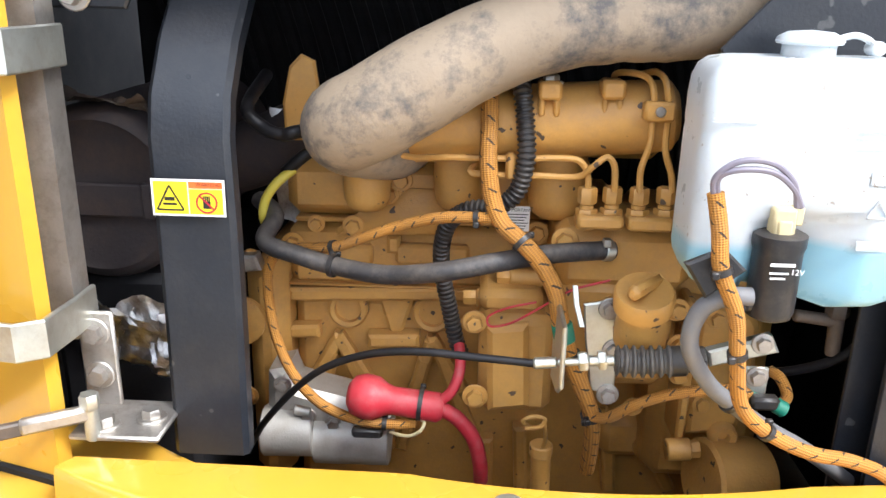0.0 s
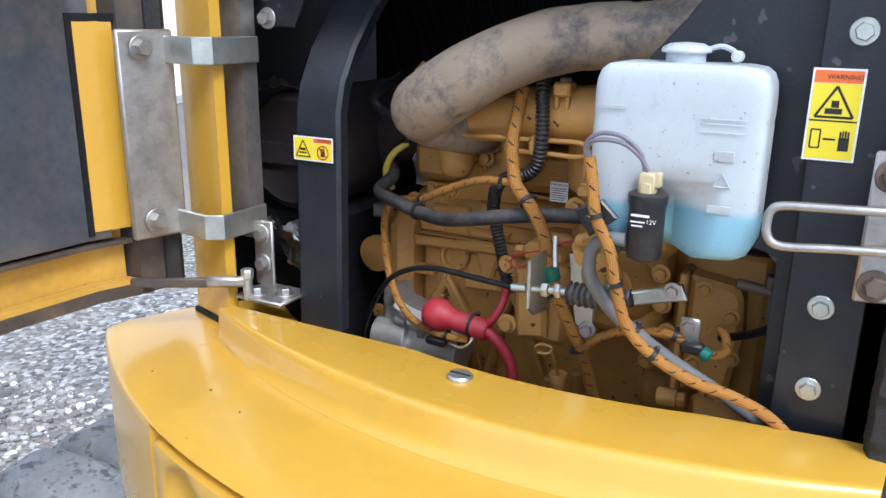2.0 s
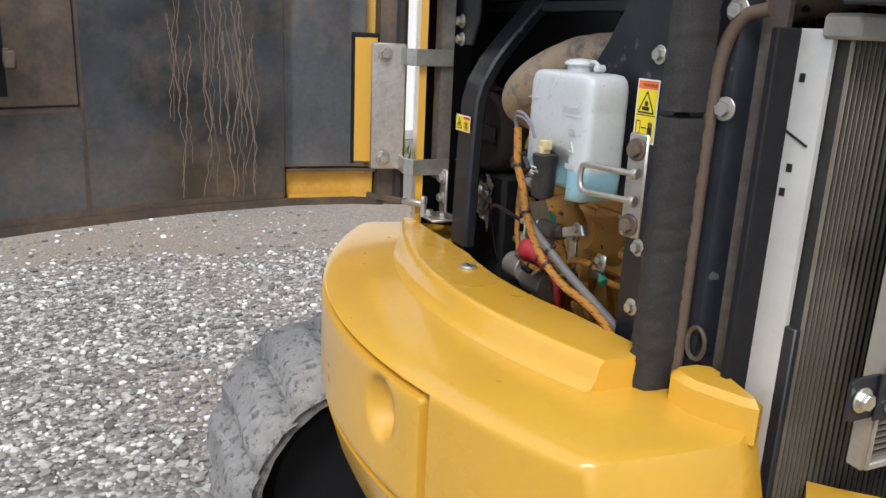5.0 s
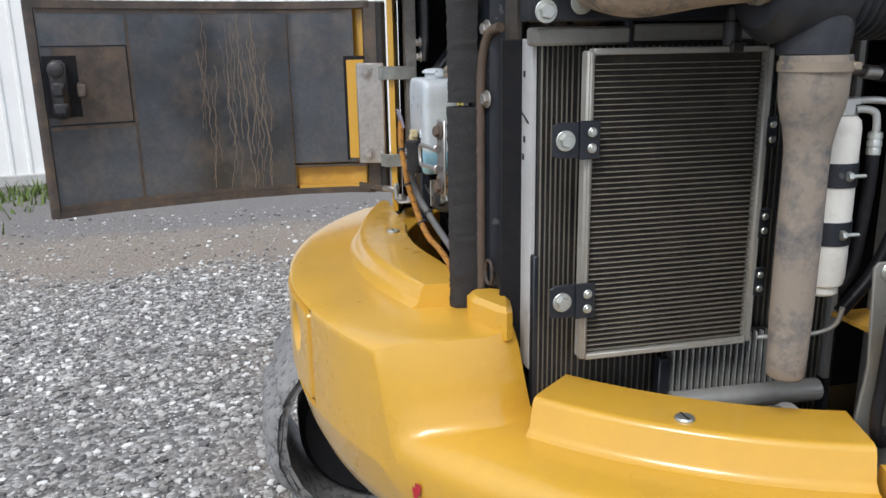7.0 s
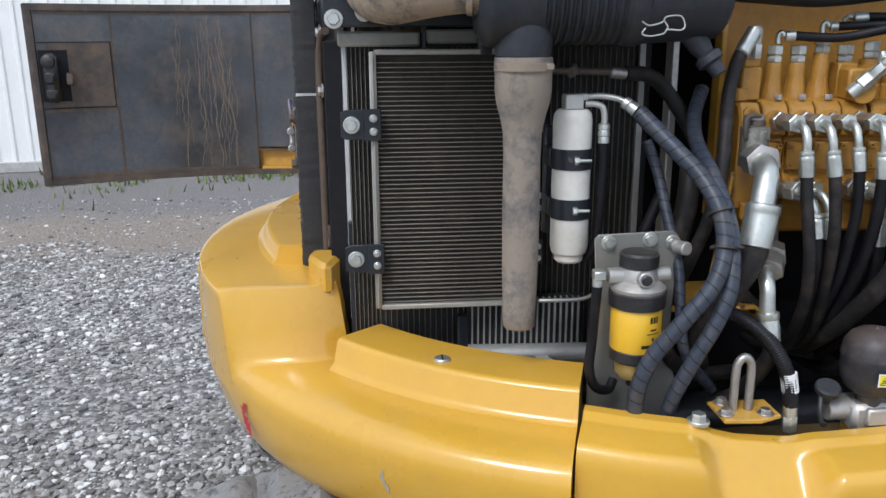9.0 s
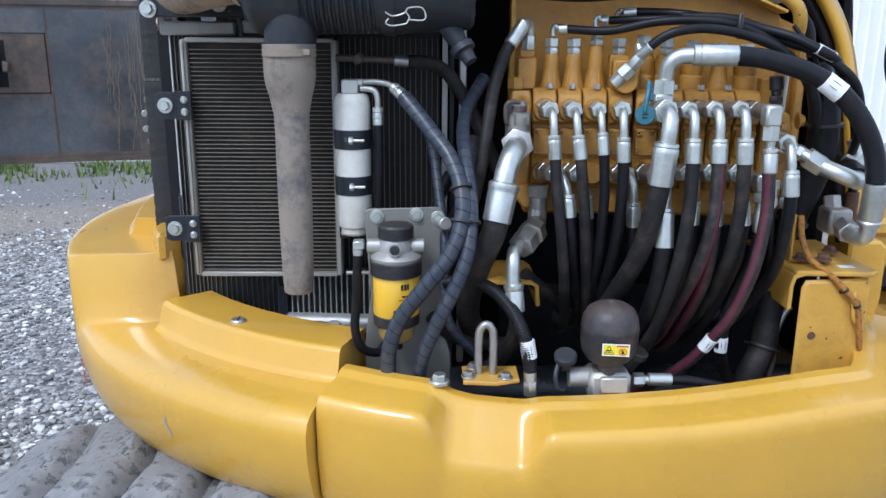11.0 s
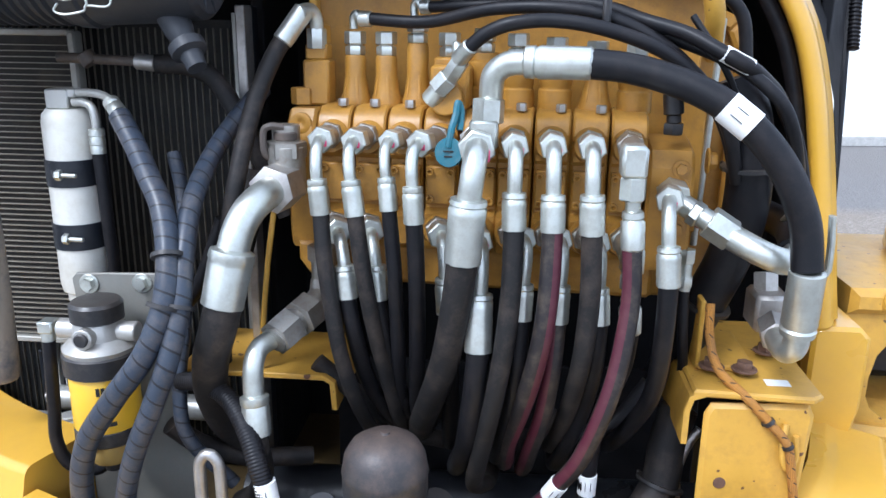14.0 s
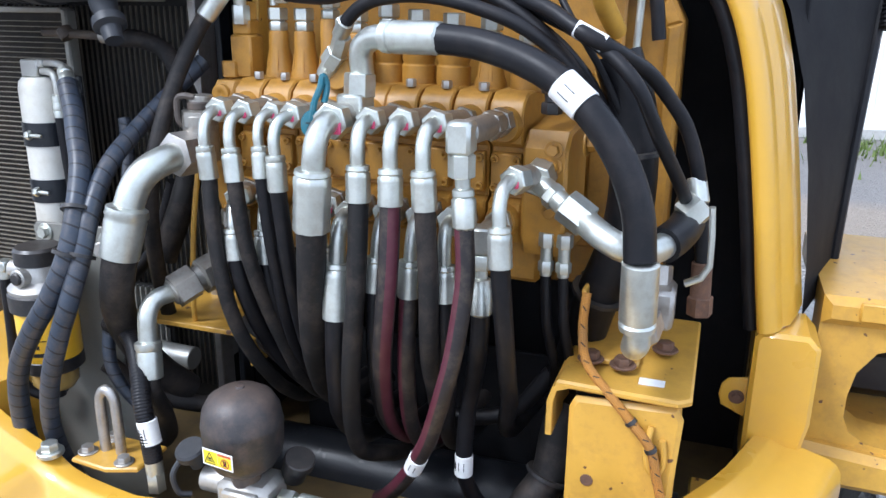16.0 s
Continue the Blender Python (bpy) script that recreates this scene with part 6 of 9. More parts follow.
part("foam_seal", foam_block(1.112, 1.482, 0.512, 0.645), foam, pillar, "dark grey foam seal", sharp=50)
part("foam_seal", foam_block(1.486, 1.752, 0.512, 0.647), foam, pillar, sharp=50)
part("column", M().prism([(0.495, 0.676), (0.550, 0.687), (0.560, 0.708), (0.560, 0.745), (0.495, 0.735)], "z", 1.10, 1.755, 0.004), black_paint, pillar, "black pressed steel column")
part("seal_channel", M().tube([(0.530, 0.676, 1.12), (0.530, 0.676, 1.30), (0.531, 0.676, 1.45), (0.533, 0.677, 1.53), (0.541, 0.680, 1.575), (0.558, 0.686, 1.602), (0.585, 0.695, 1.61)], 0.0085, 10), mat("brown_rubber_channel", (0.12, 0.085, 0.06), 0.7, 0, 0.25, (0.05, 0.04, 0.03), 0.4, 30, 300, 0.1), pillar, "brown stained rubber channel")
part("drain_ring", M().tube([(0.552 + 0.013 * math.cos(a), 0.684 + 0.003 * math.cos(a), 1.185 + 0.022 * math.sin(a)) for a in (2 * math.pi * k / 16 for k in range(17))], 0.0035, 6, False, 2), rusty_door, pillar)
for z in (1.492, 1.608):
    bolt((0.547, 0.684, z), (0.2, -0.98, 0), 0.010, pillar, steel)
part("inner_strip", M().prism([(0.5602, 0.711), (0.586, 0.7235), (0.586, 0.731), (0.5602, 0.722)], "z", 1.08, 1.70, 0.002), mat("grey_brown_strip", (0.07, 0.058, 0.048), 0.6, 0, 0.2, DUST, 0.3, 14, 200, 0.05), pillar, "grey-brown rubber strip")

# ---------- coolers ----------
core = mat("cooler_core", (0.02, 0.02, 0.02), 0.7, 0.2, 0.3, (0.07, 0.06, 0.045), 0.4, 9, 300, 0.2)
brown_core = mat("dusty_condenser_core", (0.022, 0.018, 0.014), 0.75, 0.1, 0.3, (0.09, 0.066, 0.042), 0.5, 9, 300, 0.2)
dusty_alu = mat("dusty_aluminium", (0.36, 0.35, 0.31), 0.5, 0.3, 0.12, (0.26, 0.21, 0.15), 0.4, 20, 240, 0.06, 0.1)
fin_light = mat("fin_edge", (0.25, 0.225, 0.18), 0.55, 0.5, 0.2, (0.16, 0.13, 0.09), 0.4, 8, 300, 0.05)
radiator = thing("radiator", (0.65, 1.0, 0.86), "tall aluminium radiator with dusty black fins and grey side rails", "radiator")
part("core", M().box((0.640, 1.019, 1.22), (0.05, 0.562, 0.74), 0.001), core, radiator)
rail = part("side_rail", M().prism([(0.587, 0.7255), (0.640, 0.7275), (0.6485, 0.7285), (0.6485, 0.736), (0.587, 0.736)], "z", 1.03, 1.59, 0.0015), mat("pale_aluminium", (0.62, 0.62, 0.6), 0.45, 0.25, 0.06, DUST, 0.15, 8, 200, 0.03), radiator, "pale grey side rail")
for x, z in ((0.617, 1.535), (0.619, 1.43), (0.614, 1.40)):
    part("stamp", M().box((x, 0.7262, z), (0.008, 0.0012, 0.010), 0.0002), ink, rail)
part("rail_gap", M().box((0.616, 0.7262, 1.468), (0.05, 0.0016, 0.003), 0.0002, Matrix.Rotation(radians(24), 4, "Y")), ink, rail)
part("side_rail", M().box((0.662, 1.31, 1.28), (0.03, 0.012, 0.64), 0.001), alu, radiator)
part("top_tank", M().box((0.66, 0.80, 1.593), (0.05, 0.155, 0.028), 0.004), dusty_alu, radiator, "pale grey top tank")
part("top_tank", M().box((0.65, 1.06, 1.597), (0.05, 0.34, 0.026), 0.004), dusty_alu, radiator)
fin_me = mesh_of(M().box((0.6665, 0, 1.235), (0.006, 0.0014, 0.69), 0.0003), "tube", fin_light)
for k in range(7):
    ob = part("tube", fin_me, None, radiator)
    ob.matrix_basis = Matrix.Translation((0, 0.7385 + k * 0.0085, 0))
for k in range(44):
    ob = part("tube", fin_me, None, radiator)
    ob.matrix_basis = Matrix.Translation((0, 0.80 + k * 0.0115, -0.003))
zig = M()
for k in range(7):
    y0 = 0.7395 + k * 0.0085
    pts = [((0.6662), y0 + (0.001 if i % 2 else 0.0065), 0.90 + i * 0.0032) for i in range(212)]
    zig.add([(x - d, y, z) for x, y, z in pts for d in (0.0, 0.004)], [(2 * i, 2 * i + 1, 2 * i + 3, 2 * i + 2) for i in range(len(pts) - 1)])
tagged(part("zigzag_fin", zig, fin_dark, radiator, "fine zigzag fins"), kind="stuff")

cond = thing("condenser", (0.735, 0.94, 1.085), "air-conditioning condenser with pale flat tubes and dark dusty fins", "condenser")
part("core", M().box((0.725, 0.935, 1.327), (0.014, 0.29, 0.475), 0.001), brown_core, cond)
tube_me = mesh_of(M().box((0.7345, 0.937, 0), (0.008, 0.290, 0.0015), 0.0004), "tube", fin_light)
for k in range(54):
    ob = part("tube", tube_me, None, cond)
    ob.matrix_basis = Matrix.Translation((0, 0, 1.094 + k * 0.00862))
for y in (0.787, 1.087):
    part("header", M().box((0.735, y, 1.327), (0.024, 0.013, 0.488), 0.003), dusty_alu, cond, "pale aluminium header")
part("header_lip", M().box((0.749, 0.7865, 1.327), (0.004, 0.004, 0.48), 0.001), dusty_alu, cond)
for z in (1.0855, 1.5695):
    part("frame_bar", M().box((0.735, 0.937, z), (0.022, 0.292, 0.010), 0.002), dusty_alu, cond)
for z in (1.441, 1.187):
    bk = thing("condenser_bracket", (0.735, 0.775, z), "black bracket with zinc bolts holding the condenser", "bracket", "condenser brackets")
    part("arm", M().prism([(0.726, z - 0.022), (0.735, z - 0.027), (0.773, z - 0.027), (0.773, z + 0.027), (0.735, z + 0.027), (0.726, z + 0.022)], "x", 0.748, 0.753, 0.001), black_paint, bk)
    part("pad", M().prism([(0.768, z - 0.029), (0.800, z - 0.029), (0.800, z + 0.029), (0.768, z + 0.029)], "x", 0.7535, 0.7585, 0.0015), black_paint, bk)
    bolt((0.753, 0.746, z), X, 0.0105, bk, zinc)
    for dz in (-0.012, 0.012):
        part("screw", M().rod((0.7585, 0.786, z + dz), (0.763, 0.786, z + dz), 0.0075, 16).rod((0.763, 0.786, z + dz), (0.766, 0.786, z + dz), 0.005, 8), zinc, bk)
for z in (1.44, 1.29, 1.19):
    bk = thing("condenser_bracket", (0.73, 1.10, z), "small black bracket at the condenser's edge", "bracket", "condenser brackets")
    part("pad", M().box((0.745, 1.098, z), (0.006, 0.02, 0.05), 0.002), black_paint, bk)
    for dz in (-0.012, 0.012):
        part("screw", M().rod((0.748, 1.098, z + dz), (0.753, 1.098, z + dz), 0.006, 12), zinc, bk)

oil = thing("oil_cooler", (0.70, 1.08, 0.93), "finned aluminium oil cooler with a round silver tank", "oil cooler")
part("tank", M().rod((0.715, 0.965, 0.968), (0.715, 1.26, 0.962), 0.021, 24), alu, oil)
fin2 = mesh_of(M().box((0.70, 0, 1.025), (0.012, 0.0028, 0.115), 0.0006), "fin", alu)
for k in range(19):
    ob = part("fin", fin2, None, oil)
    ob.matrix_basis = Matrix.Translation((0, 0.975 + k * 0.0122, 0))
part("core", M().box((0.69, 1.085, 1.02), (0.012, 0.24, 0.13), 0.002), core, oil)
part("mount", M().rod((0.715, 0.955, 0.968), (0.715, 0.966, 0.968), 0.010), steel, oil)
part("feet", M().box((0.70, 0.98, 0.87), (0.03, 0.02, 0.16), 0.002), dull_black, oil)

xm = thing("cooler_frame", (0.7, 0.9, 1.62), "black steel cross member over the coolers, bolted", "frame")
part("beam", M().box((0.715, 0.90, 1.645), (0.03, 0.40, 0.062), 0.003), black_paint, xm)
part("end_cap", M().box((0.70, 0.703, 1.652), (0.05, 0.008, 0.075), 0.002), black_paint, xm)
for y, z in ((0.775, 1.64), (0.72, 1.628), (0.86, 1.64)):
    bolt((0.731, y, z), X, 0.0115, xm, zinc)
part("mullion", M().box((0.66, 0.885, 1.60), (0.02, 0.008, 0.05), 0.001), black_paint, xm)
part("stand", M().box((0.655, 0.735, 1.02), (0.02, 0.012, 0.44), 0.002), black_paint, xm)
part("stand", M().box((0.65, 1.325, 1.18), (0.03, 0.012, 0.86), 0.002), black_paint, xm)
part("stand", M().box((0.70, 0.955, 0.9), (0.02, 0.02, 0.3), 0.002), black_paint, xm)

# ---------- air cleaner ----------
air = thing("air_cleaner", (0.9, 1.15, 1.58), "dusty black plastic air cleaner canister with ribs and wire clips", "air cleaner")


def can_r(d):
    if 0.10 < d < 0.235:
        return 0.081 + 0.0022 * (1 if math.sin(2 * math.pi * d / 0.0135) > 0 else -1)
    return 0.083


prof = [(0, 0.03), (0.0, 0.062), (0.006, 0.066), (0.012, 0.078)] + [(0.02 + i * 0.00335, can_r(0.02 + i * 0.00335)) for i in range(66)] + [(0.242, 0.086), (0.262, 0.087), (0.266, 0.083), (0.36, 0.080), (0.395, 0.077), (0.402, 0.070), (0.402, 0.066), (0.398, 0.05), (0.398, 0)]
part("canister", M().lathe((0.895, 0.955, 1.660), (0.895, 1.5, 1.668), prof, 56), canister_black, air)
for k in range(14):
    a = 2 * math.pi * k / 14
    c = Vector((0.895, 1.356, 1.666))
    d = Vector((math.cos(a), 0, math.sin(a)))
    part("end_rib", M().box(c + d * 0.045, (0.05, 0.006, 0.004), 0.001, Matrix.Rotation(-a, 4, "Y")), canister_black, air)
cl = M().tube([(0.978, 1.204, 1.615), (0.976, 1.217, 1.609), (0.976, 1.237, 1.614), (0.976, 1.243, 1.622), (0.975, 1.266, 1.623), (0.976, 1.273, 1.609), (0.977, 1.267, 1.602), (0.977, 1.244, 1.603), (0.977, 1.240, 1.597), (0.978, 1.217, 1.593), (0.978, 1.205, 1.597), (0.978, 1.210, 1.605)], 0.0014, 8, True, 3).tube([(0.978, 1.238, 1.617), (0.978, 1.245, 1.607), (0.978, 1.242, 1.600)], 0.0014, 8)
part("wire_clip", cl, zinc, air, "bright wire clip")
part("outlet_neck", M().lathe((0.912, 1.035, 1.63), (0.915, 1.030, 1.55), [(0, 0.050), (0.05, 0.047), (0.07, 0.045)], 28), canister_black, air)
part("inlet_bend", M().tube([(0.91, 0.975, 1.675), (0.90, 0.94, 1.68), (0.87, 0.885, 1.675), (0.82, 0.82, 1.665), (0.76, 0.79, 1.68), (0.70, 0.80, 1.71), (0.62, 0.9, 1.71)], 0.05, 24), tan_pipe, air, "dusty tan intake bend")
part("inlet_clamp", M().lathe((0.908, 0.958, 1.677), (0.905, 0.945, 1.679), [(0, 0.052), (0.010, 0.052)], 30), steel, air)
part("drain_valve", M().lathe((0.905, 1.31, 1.60), (0.93, 1.345, 1.545), [(0, 0.02), (0.03, 0.018), (0.045, 0.014), (0.05, 0.022), (0.062, 0.022), (0.066, 0.014), (0.085, 0.012)], 18), canister_black, air, "rubber dust valve")
part("canister_bracket", M().box((0.80, 1.12, 1.68), (0.08, 0.04, 0.15), 0.004), black_paint, air)
ind = part("indicator", M().rod((0.795, 0.985, 1.575), (0.795, 0.985, 1.61), 0.0135, 16).rod((0.795, 0.985, 1.606), (0.795, 0.985, 1.63), 0.010).box((0.81, 0.985, 1.573), (0.008, 0.020, 0.016), 0.002), plastic_black, air, "black restriction indicator")
warning_label((0.9705, 1.006, 1.655), Y, Z, 0.03, 0.045, True, "small yellow warning sticker on the air cleaner")

duct = thing("dust_duct", (0.93, 1.03, 1.1), "dusty grey-brown rubber duct hanging in front of the condenser", "duct")
rows = []
for z, w, d in ((1.562, 0.047, 0.042), (1.545, 0.048, 0.042), (1.54, 0.0465, 0.042), (1.51, 0.0465, 0.04), (1.49, 0.044, 0.036), (1.47, 0.038, 0.030), (1.44, 0.032, 0.027), (1.40, 0.031, 0.027), (1.30, 0.0315, 0.027), (1.20, 0.0305, 0.027), (1.13, 0.0285, 0.026), (1.106, 0.0275, 0.025), (1.103, 0.025, 0.023)):
    rows.append([(0.925 + d * math.cos(a), 1.030 + w * math.sin(a), z) for a in (2 * math.pi * k / 32 for k in range(32))])
part("duct", M().grid(rows, True), mat("dusty_duct_rubber", (0.27, 0.225, 0.175), 0.8, 0, 0.2, (0.075, 0.078, 0.088), 0.85, 8, 160, 0.12, 0, 0, None, (0.47, 0.66)), duct, sharp=60)
part("clamp_band", M().lathe((0.924, 1.03, 1.541), (0.924, 1.03, 2), [(0, 0.0475), (0.013, 0.0475)], 32).box((0.955, 1.066, 1.5475), (0.014, 0.014, 0.011), 0.002), mat("dusty_band", (0.33, 0.27, 0.2), 0.6, 0.4), duct, "dusty worm-drive clamp")

# ---------- receiver drier ----------
drier = thing("receiver_drier", (0.852, 1.132, 1.2), "white receiver-drier canister held by two black straps", "receiver drier")
part("canister", M().lathe((0.852, 1.132, 1.200), (0.852, 1.132, 2), [(0, 0.022), (0.004, 0.026), (0.014, 0.026), (0.018, 0.0315), (0.03, 0.034), (0.255, 0.034), (0.266, 0.032), (0.273, 0.026), (0.274, 0.0)], 36), white_can, drier)
part("head_block", M().box((0.855, 1.13, 1.486), (0.034, 0.032, 0.026), 0.002).box((0.86, 1.148, 1.494), (0.02, 0.014, 0.012), 0.002), alu, drier)
for z in (1.388, 1.300):
    b2 = part("strap", M().lathe((0.852, 1.132, z - 0.018), (0.852, 1.132, 2), [(0, 0.0345), (0, 0.0358), (0.036, 0.0358), (0.036, 0.0345)], 36).box((0.82, 1.10, z), (0.05, 0.012, 0.034), 0.002), black_paint, drier, "black strap")
    part("strap_bolt", M().hexa((0.89, 1.128, z), (0.89, 1.136, z), 0.0075).rod((0.89, 1.13, z), (0.892, 1.158, z), 0.003), zinc, b2)
part("bracket", M().box((0.79, 1.12, 1.34), (0.02, 0.05, 0.2), 0.003), black_paint, drier)
p1 = thing("refrigerant_pipe", (0.86, 1.16, 1.45), "bent aluminium refrigerant pipe with a crimped hose end", "pipe")
part("pipe", M().tube([(0.865, 1.15, 1.482), (0.868, 1.165, 1.482), (0.872, 1.178, 1.477), (0.873, 1.182, 1.462), (0.873, 1.182, 1.445)], 0.0055, 12), alu, p1)
part("ferrule", M().lathe((0.873, 1.182, 1.45), (0.873, 1.182, 1.2), [(0, 0.006), (0.002, 0.010), (0.010, 0.0105), (0.011, 0.009), (0.016, 0.0105), (0.022, 0.0105), (0.023, 0.009), (0.026, 0.010), (0.034, 0.010)], 18), zinc, p1, "crimped ferrule")
part("hose", M().tube([(0.873, 1.182, 1.42), (0.872, 1.183, 1.37), (0.868, 1.182, 1.31), (0.86, 1.18, 1.24), (0.85, 1.165, 1.20)], 0.0088, 12), rubber, p1)
p2 = thing("refrigerant_pipe", (0.9, 1.2, 1.48), "bent aluminium refrigerant pipe with a crimped hose end", "pipe")
part("pipe", M().tube([(0.862, 1.155, 1.494), (0.866, 1.175, 1.495), (0.876, 1.20, 1.492), (0.888, 1.217, 1.484)], 0.0055, 12), alu, p2)
part("ferrule", M().lathe((0.884, 1.211, 1.487), (0.905, 1.238, 1.465), [(0, 0.006), (0.002, 0.0105), (0.010, 0.011), (0.012, 0.0095), (0.016, 0.011), (0.028, 0.011)], 18), zinc, p2, "crimped ferrule")
p3 = thing("condenser_pipe", (0.85, 1.15, 1.52), "grimy refrigerant pipe run across the cooler's end", "pipe")
part("pipe", M().tube([(0.800, 1.097, 1.537), (0.800, 1.128, 1.536), (0.800, 1.179, 1.534), (0.800, 1.215, 1.533)], 0.007, 12).rod((0.800, 1.136, 1.543), (0.800, 1.146, 1.528), 0.012), rusty_door, p3)
part("ferrule", M().rod((0.800, 1.210, 1.533), (0.800, 1.239, 1.530), 0.011), steel, p3)
part("hose", M().tube([(0.800, 1.237, 1.530), (0.790, 1.276, 1.528), (0.780, 1.312, 1.509), (0.790, 1.349, 1.458), (0.800, 1.381, 1.397), (0.800, 1.414, 1.322)], 0.0135, 14), dusty_rubber, p3)
p4 = thing("condenser_outlet", (0.8, 1.12, 1.08), "thin aluminium outlet pipe of the condenser", "pipe")
part("pipe", M().tube([(0.750, 1.103, 1.091), (0.770, 1.149, 1.097), (0.800, 1.180, 1.110), (0.820, 1.196, 1.130), (0.830, 1.197, 1.161)], 0.0042, 10), alu, p4)

# ---------- fuel filter ----------
FX, FY = 0.985, 1.219
ff = thing("fuel_filter", (FX, FY, 1.03), "fuel filter with a yellow can, cast head and clear sediment bowl", "fuel filter")
part("head", M().lathe((FX, FY, 1.183), (FX, FY, 2), [(0, 0.044), (0.008, 0.046), (0.014, 0.040), (0.02, 0.032), (0.04, 0.030), (0.046, 0.026)], 36).rod((FX, FY - 0.052, 1.21), (FX, FY + 0.052, 1.21), 0.013, 18).rod((FX, FY, 1.21), (FX + 0.042, FY, 1.212), 0.013, 18), cast_alu, ff)
part("head_plug", M().rod((FX + 0.04, FY, 1.212), (FX + 0.046, FY, 1.212), 0.009, 16), plastic_black, ff)
part("primer_cap", M().lathe((FX, FY, 1.224), (FX, FY, 2), [(0, 0.029), (0.002, 0.0325), (0.022, 0.0325), (0.026, 0.029), (0.027, 0.02), (0.0255, 0.0)], 36), plastic_black, ff, "black knurled priming cap")
part("collar", M().lathe((FX, FY, 1.157), (FX, FY, 2), [(0, 0.044), (0.002, 0.0475), (0.026, 0.0475), (0.028, 0.045)], 24), plastic_black, ff, "black ribbed collar")
can = part("can", M().lathe((FX, FY, 1.083), (FX, FY, 2), [(0, 0.0415), (0.002, 0.0425), (0.076, 0.0425), (0.078, 0.041)], 40), mat("filter_yellow", (0.78, 0.46, 0.02), 0.35, 0, 0.03, DUST, 0.08, 20, 300, 0, 0, 0.3), ff, "yellow filter can with black print")


def on_can(z, a0, a1, h, m):
    rows = []
    for k in range(7):
        a = radians(a0 + (a1 - a0) * k / 6)
        rows.append([(FX + 0.0430 * math.cos(a), FY + 0.0430 * math.sin(a), z), (FX + 0.0430 * math.cos(a), FY + 0.0430 * math.sin(a), z + h)])
    return m.grid(rows)


pm = M()
for z, a0, a1, h in ((1.137, 14, 20, 0.011), (1.137, 22, 28, 0.011), (1.137, 30, 35, 0.011), (1.124, 16, 32, 0.003), (1.118, 8, 40, 0.0015), (1.106, 20, 26, 0.006), (1.094, -4, 42, 0.006)):
    on_can(z, a0, a1, h, pm)
part("print_bars", pm, ink, can, "black printed shapes")
part("lower_ring", M().lathe((FX, FY, 1.062), (FX, FY, 2), [(0, 0.040), (0.003, 0.043), (0.02, 0.043), (0.022, 0.041)], 30), plastic_black, ff)
part("bowl", M().lathe((FX, FY, 1.028), (FX, FY, 2), [(0, 0.012), (0.002, 0.026), (0.012, 0.033), (0.036, 0.034)], 30), mat("amber_bowl", (0.38, 0.26, 0.08), 0.2, 0, 0.1, DUST, 0.2, 30, 300, 0, 0, 0.5), ff, "amber sediment bowl")
part("drain", M().rod((FX, FY, 1.012), (FX, FY, 1.03), 0.011), plastic_black, ff)
fp = thing("filter_bracket", (0.925, 1.23, 0.80), "grey painted steel plate that carries the fuel filter", "bracket")
part("plate", M().prism([(1.155, 0.80), (1.32, 0.80), (1.32, 0.98), (1.30, 1.05), (1.305, 1.262), (1.295, 1.27), (1.165, 1.266), (1.158, 1.258), (1.168, 1.10), (1.155, 1.0)], "x", 0.925, 0.931, 0.0015), mat("grey_bracket_paint", (0.22, 0.215, 0.19), 0.5, 0.2, 0.15, DUST, 0.35, 14, 300, 0.05, 0.2), fp)
for y, z in ((1.182, 1.252), (1.255, 1.256), (1.295, 1.25)):
    bolt((0.931, y, z), X, 0.009, fp, zinc)
part("cap_boss", M().rod((0.935, 1.30, 1.243), (0.96, 1.31, 1.245), 0.012), cast_alu, fp)
fl = thing("fuel_line", (0.97, 1.16, 1.0), "black fuel line with a zinc banjo from the filter", "fuel line")
part("hose", M().tube([(0.985, 1.150, 1.194), (0.985, 1.148, 1.159), (0.985, 1.145, 1.099), (0.985, 1.142, 1.048), (0.980, 1.154, 1.010), (0.965, 1.182, 0.995), (0.950, 1.196, 1.007)], 0.0085, 12), rubber, fl)
part("banjo", M().box((0.985, 1.152, 1.212), (0.022, 0.020, 0.016), 0.002).rod((0.985, 1.150, 1.207), (0.985, 1.150, 1.191), 0.009), zinc, fl)
ra, rb = Vector((0.875, 1.022, 1.000)), Vector((0.875, 1.150, 0.859))
rc = (ra + rb) / 2
reserve = thing("coolant_bottle", (0.865, 1.13, 0.80), "dirty translucent coolant bottle with a dark printed label", "bottle")
part("tank", M().box((rc.x, rc.y, (ra.z + 0.805) / 2), (0.07, abs(ra.y - rb.y), ra.z - 0.805), 0.022), mat("old_bottle_plastic", (0.55, 0.45, 0.38), 0.45, 0, 0.1, (0.3, 0.2, 0.15), 0.4, 12, 300, 0.05), reserve)
part("cap", M().rod((0.865, rc.y, ra.z - 0.004), (0.865, rc.y, ra.z + 0.014), 0.021, 24).rod((0.865, rc.y, ra.z + 0.014), (0.865, rc.y, ra.z + 0.02), 0.014, 20), white_can, reserve)
part("print", plate(M(), Vector((0.9005, rc.y - 0.04, rc.z + 0.005)), Y, Z, 0, 0, 0.034, 0.042, 0), ink, reserve)
part("hose", M().tube([(0.865, rc.y, ra.z + 0.012), (0.865, rc.y - 0.03, ra.z + 0.018), (0.85, rc.y - 0.07, ra.z + 0.01), (0.83, rc.y - 0.1, ra.z)], 0.005, 10), grey_hose, reserve)

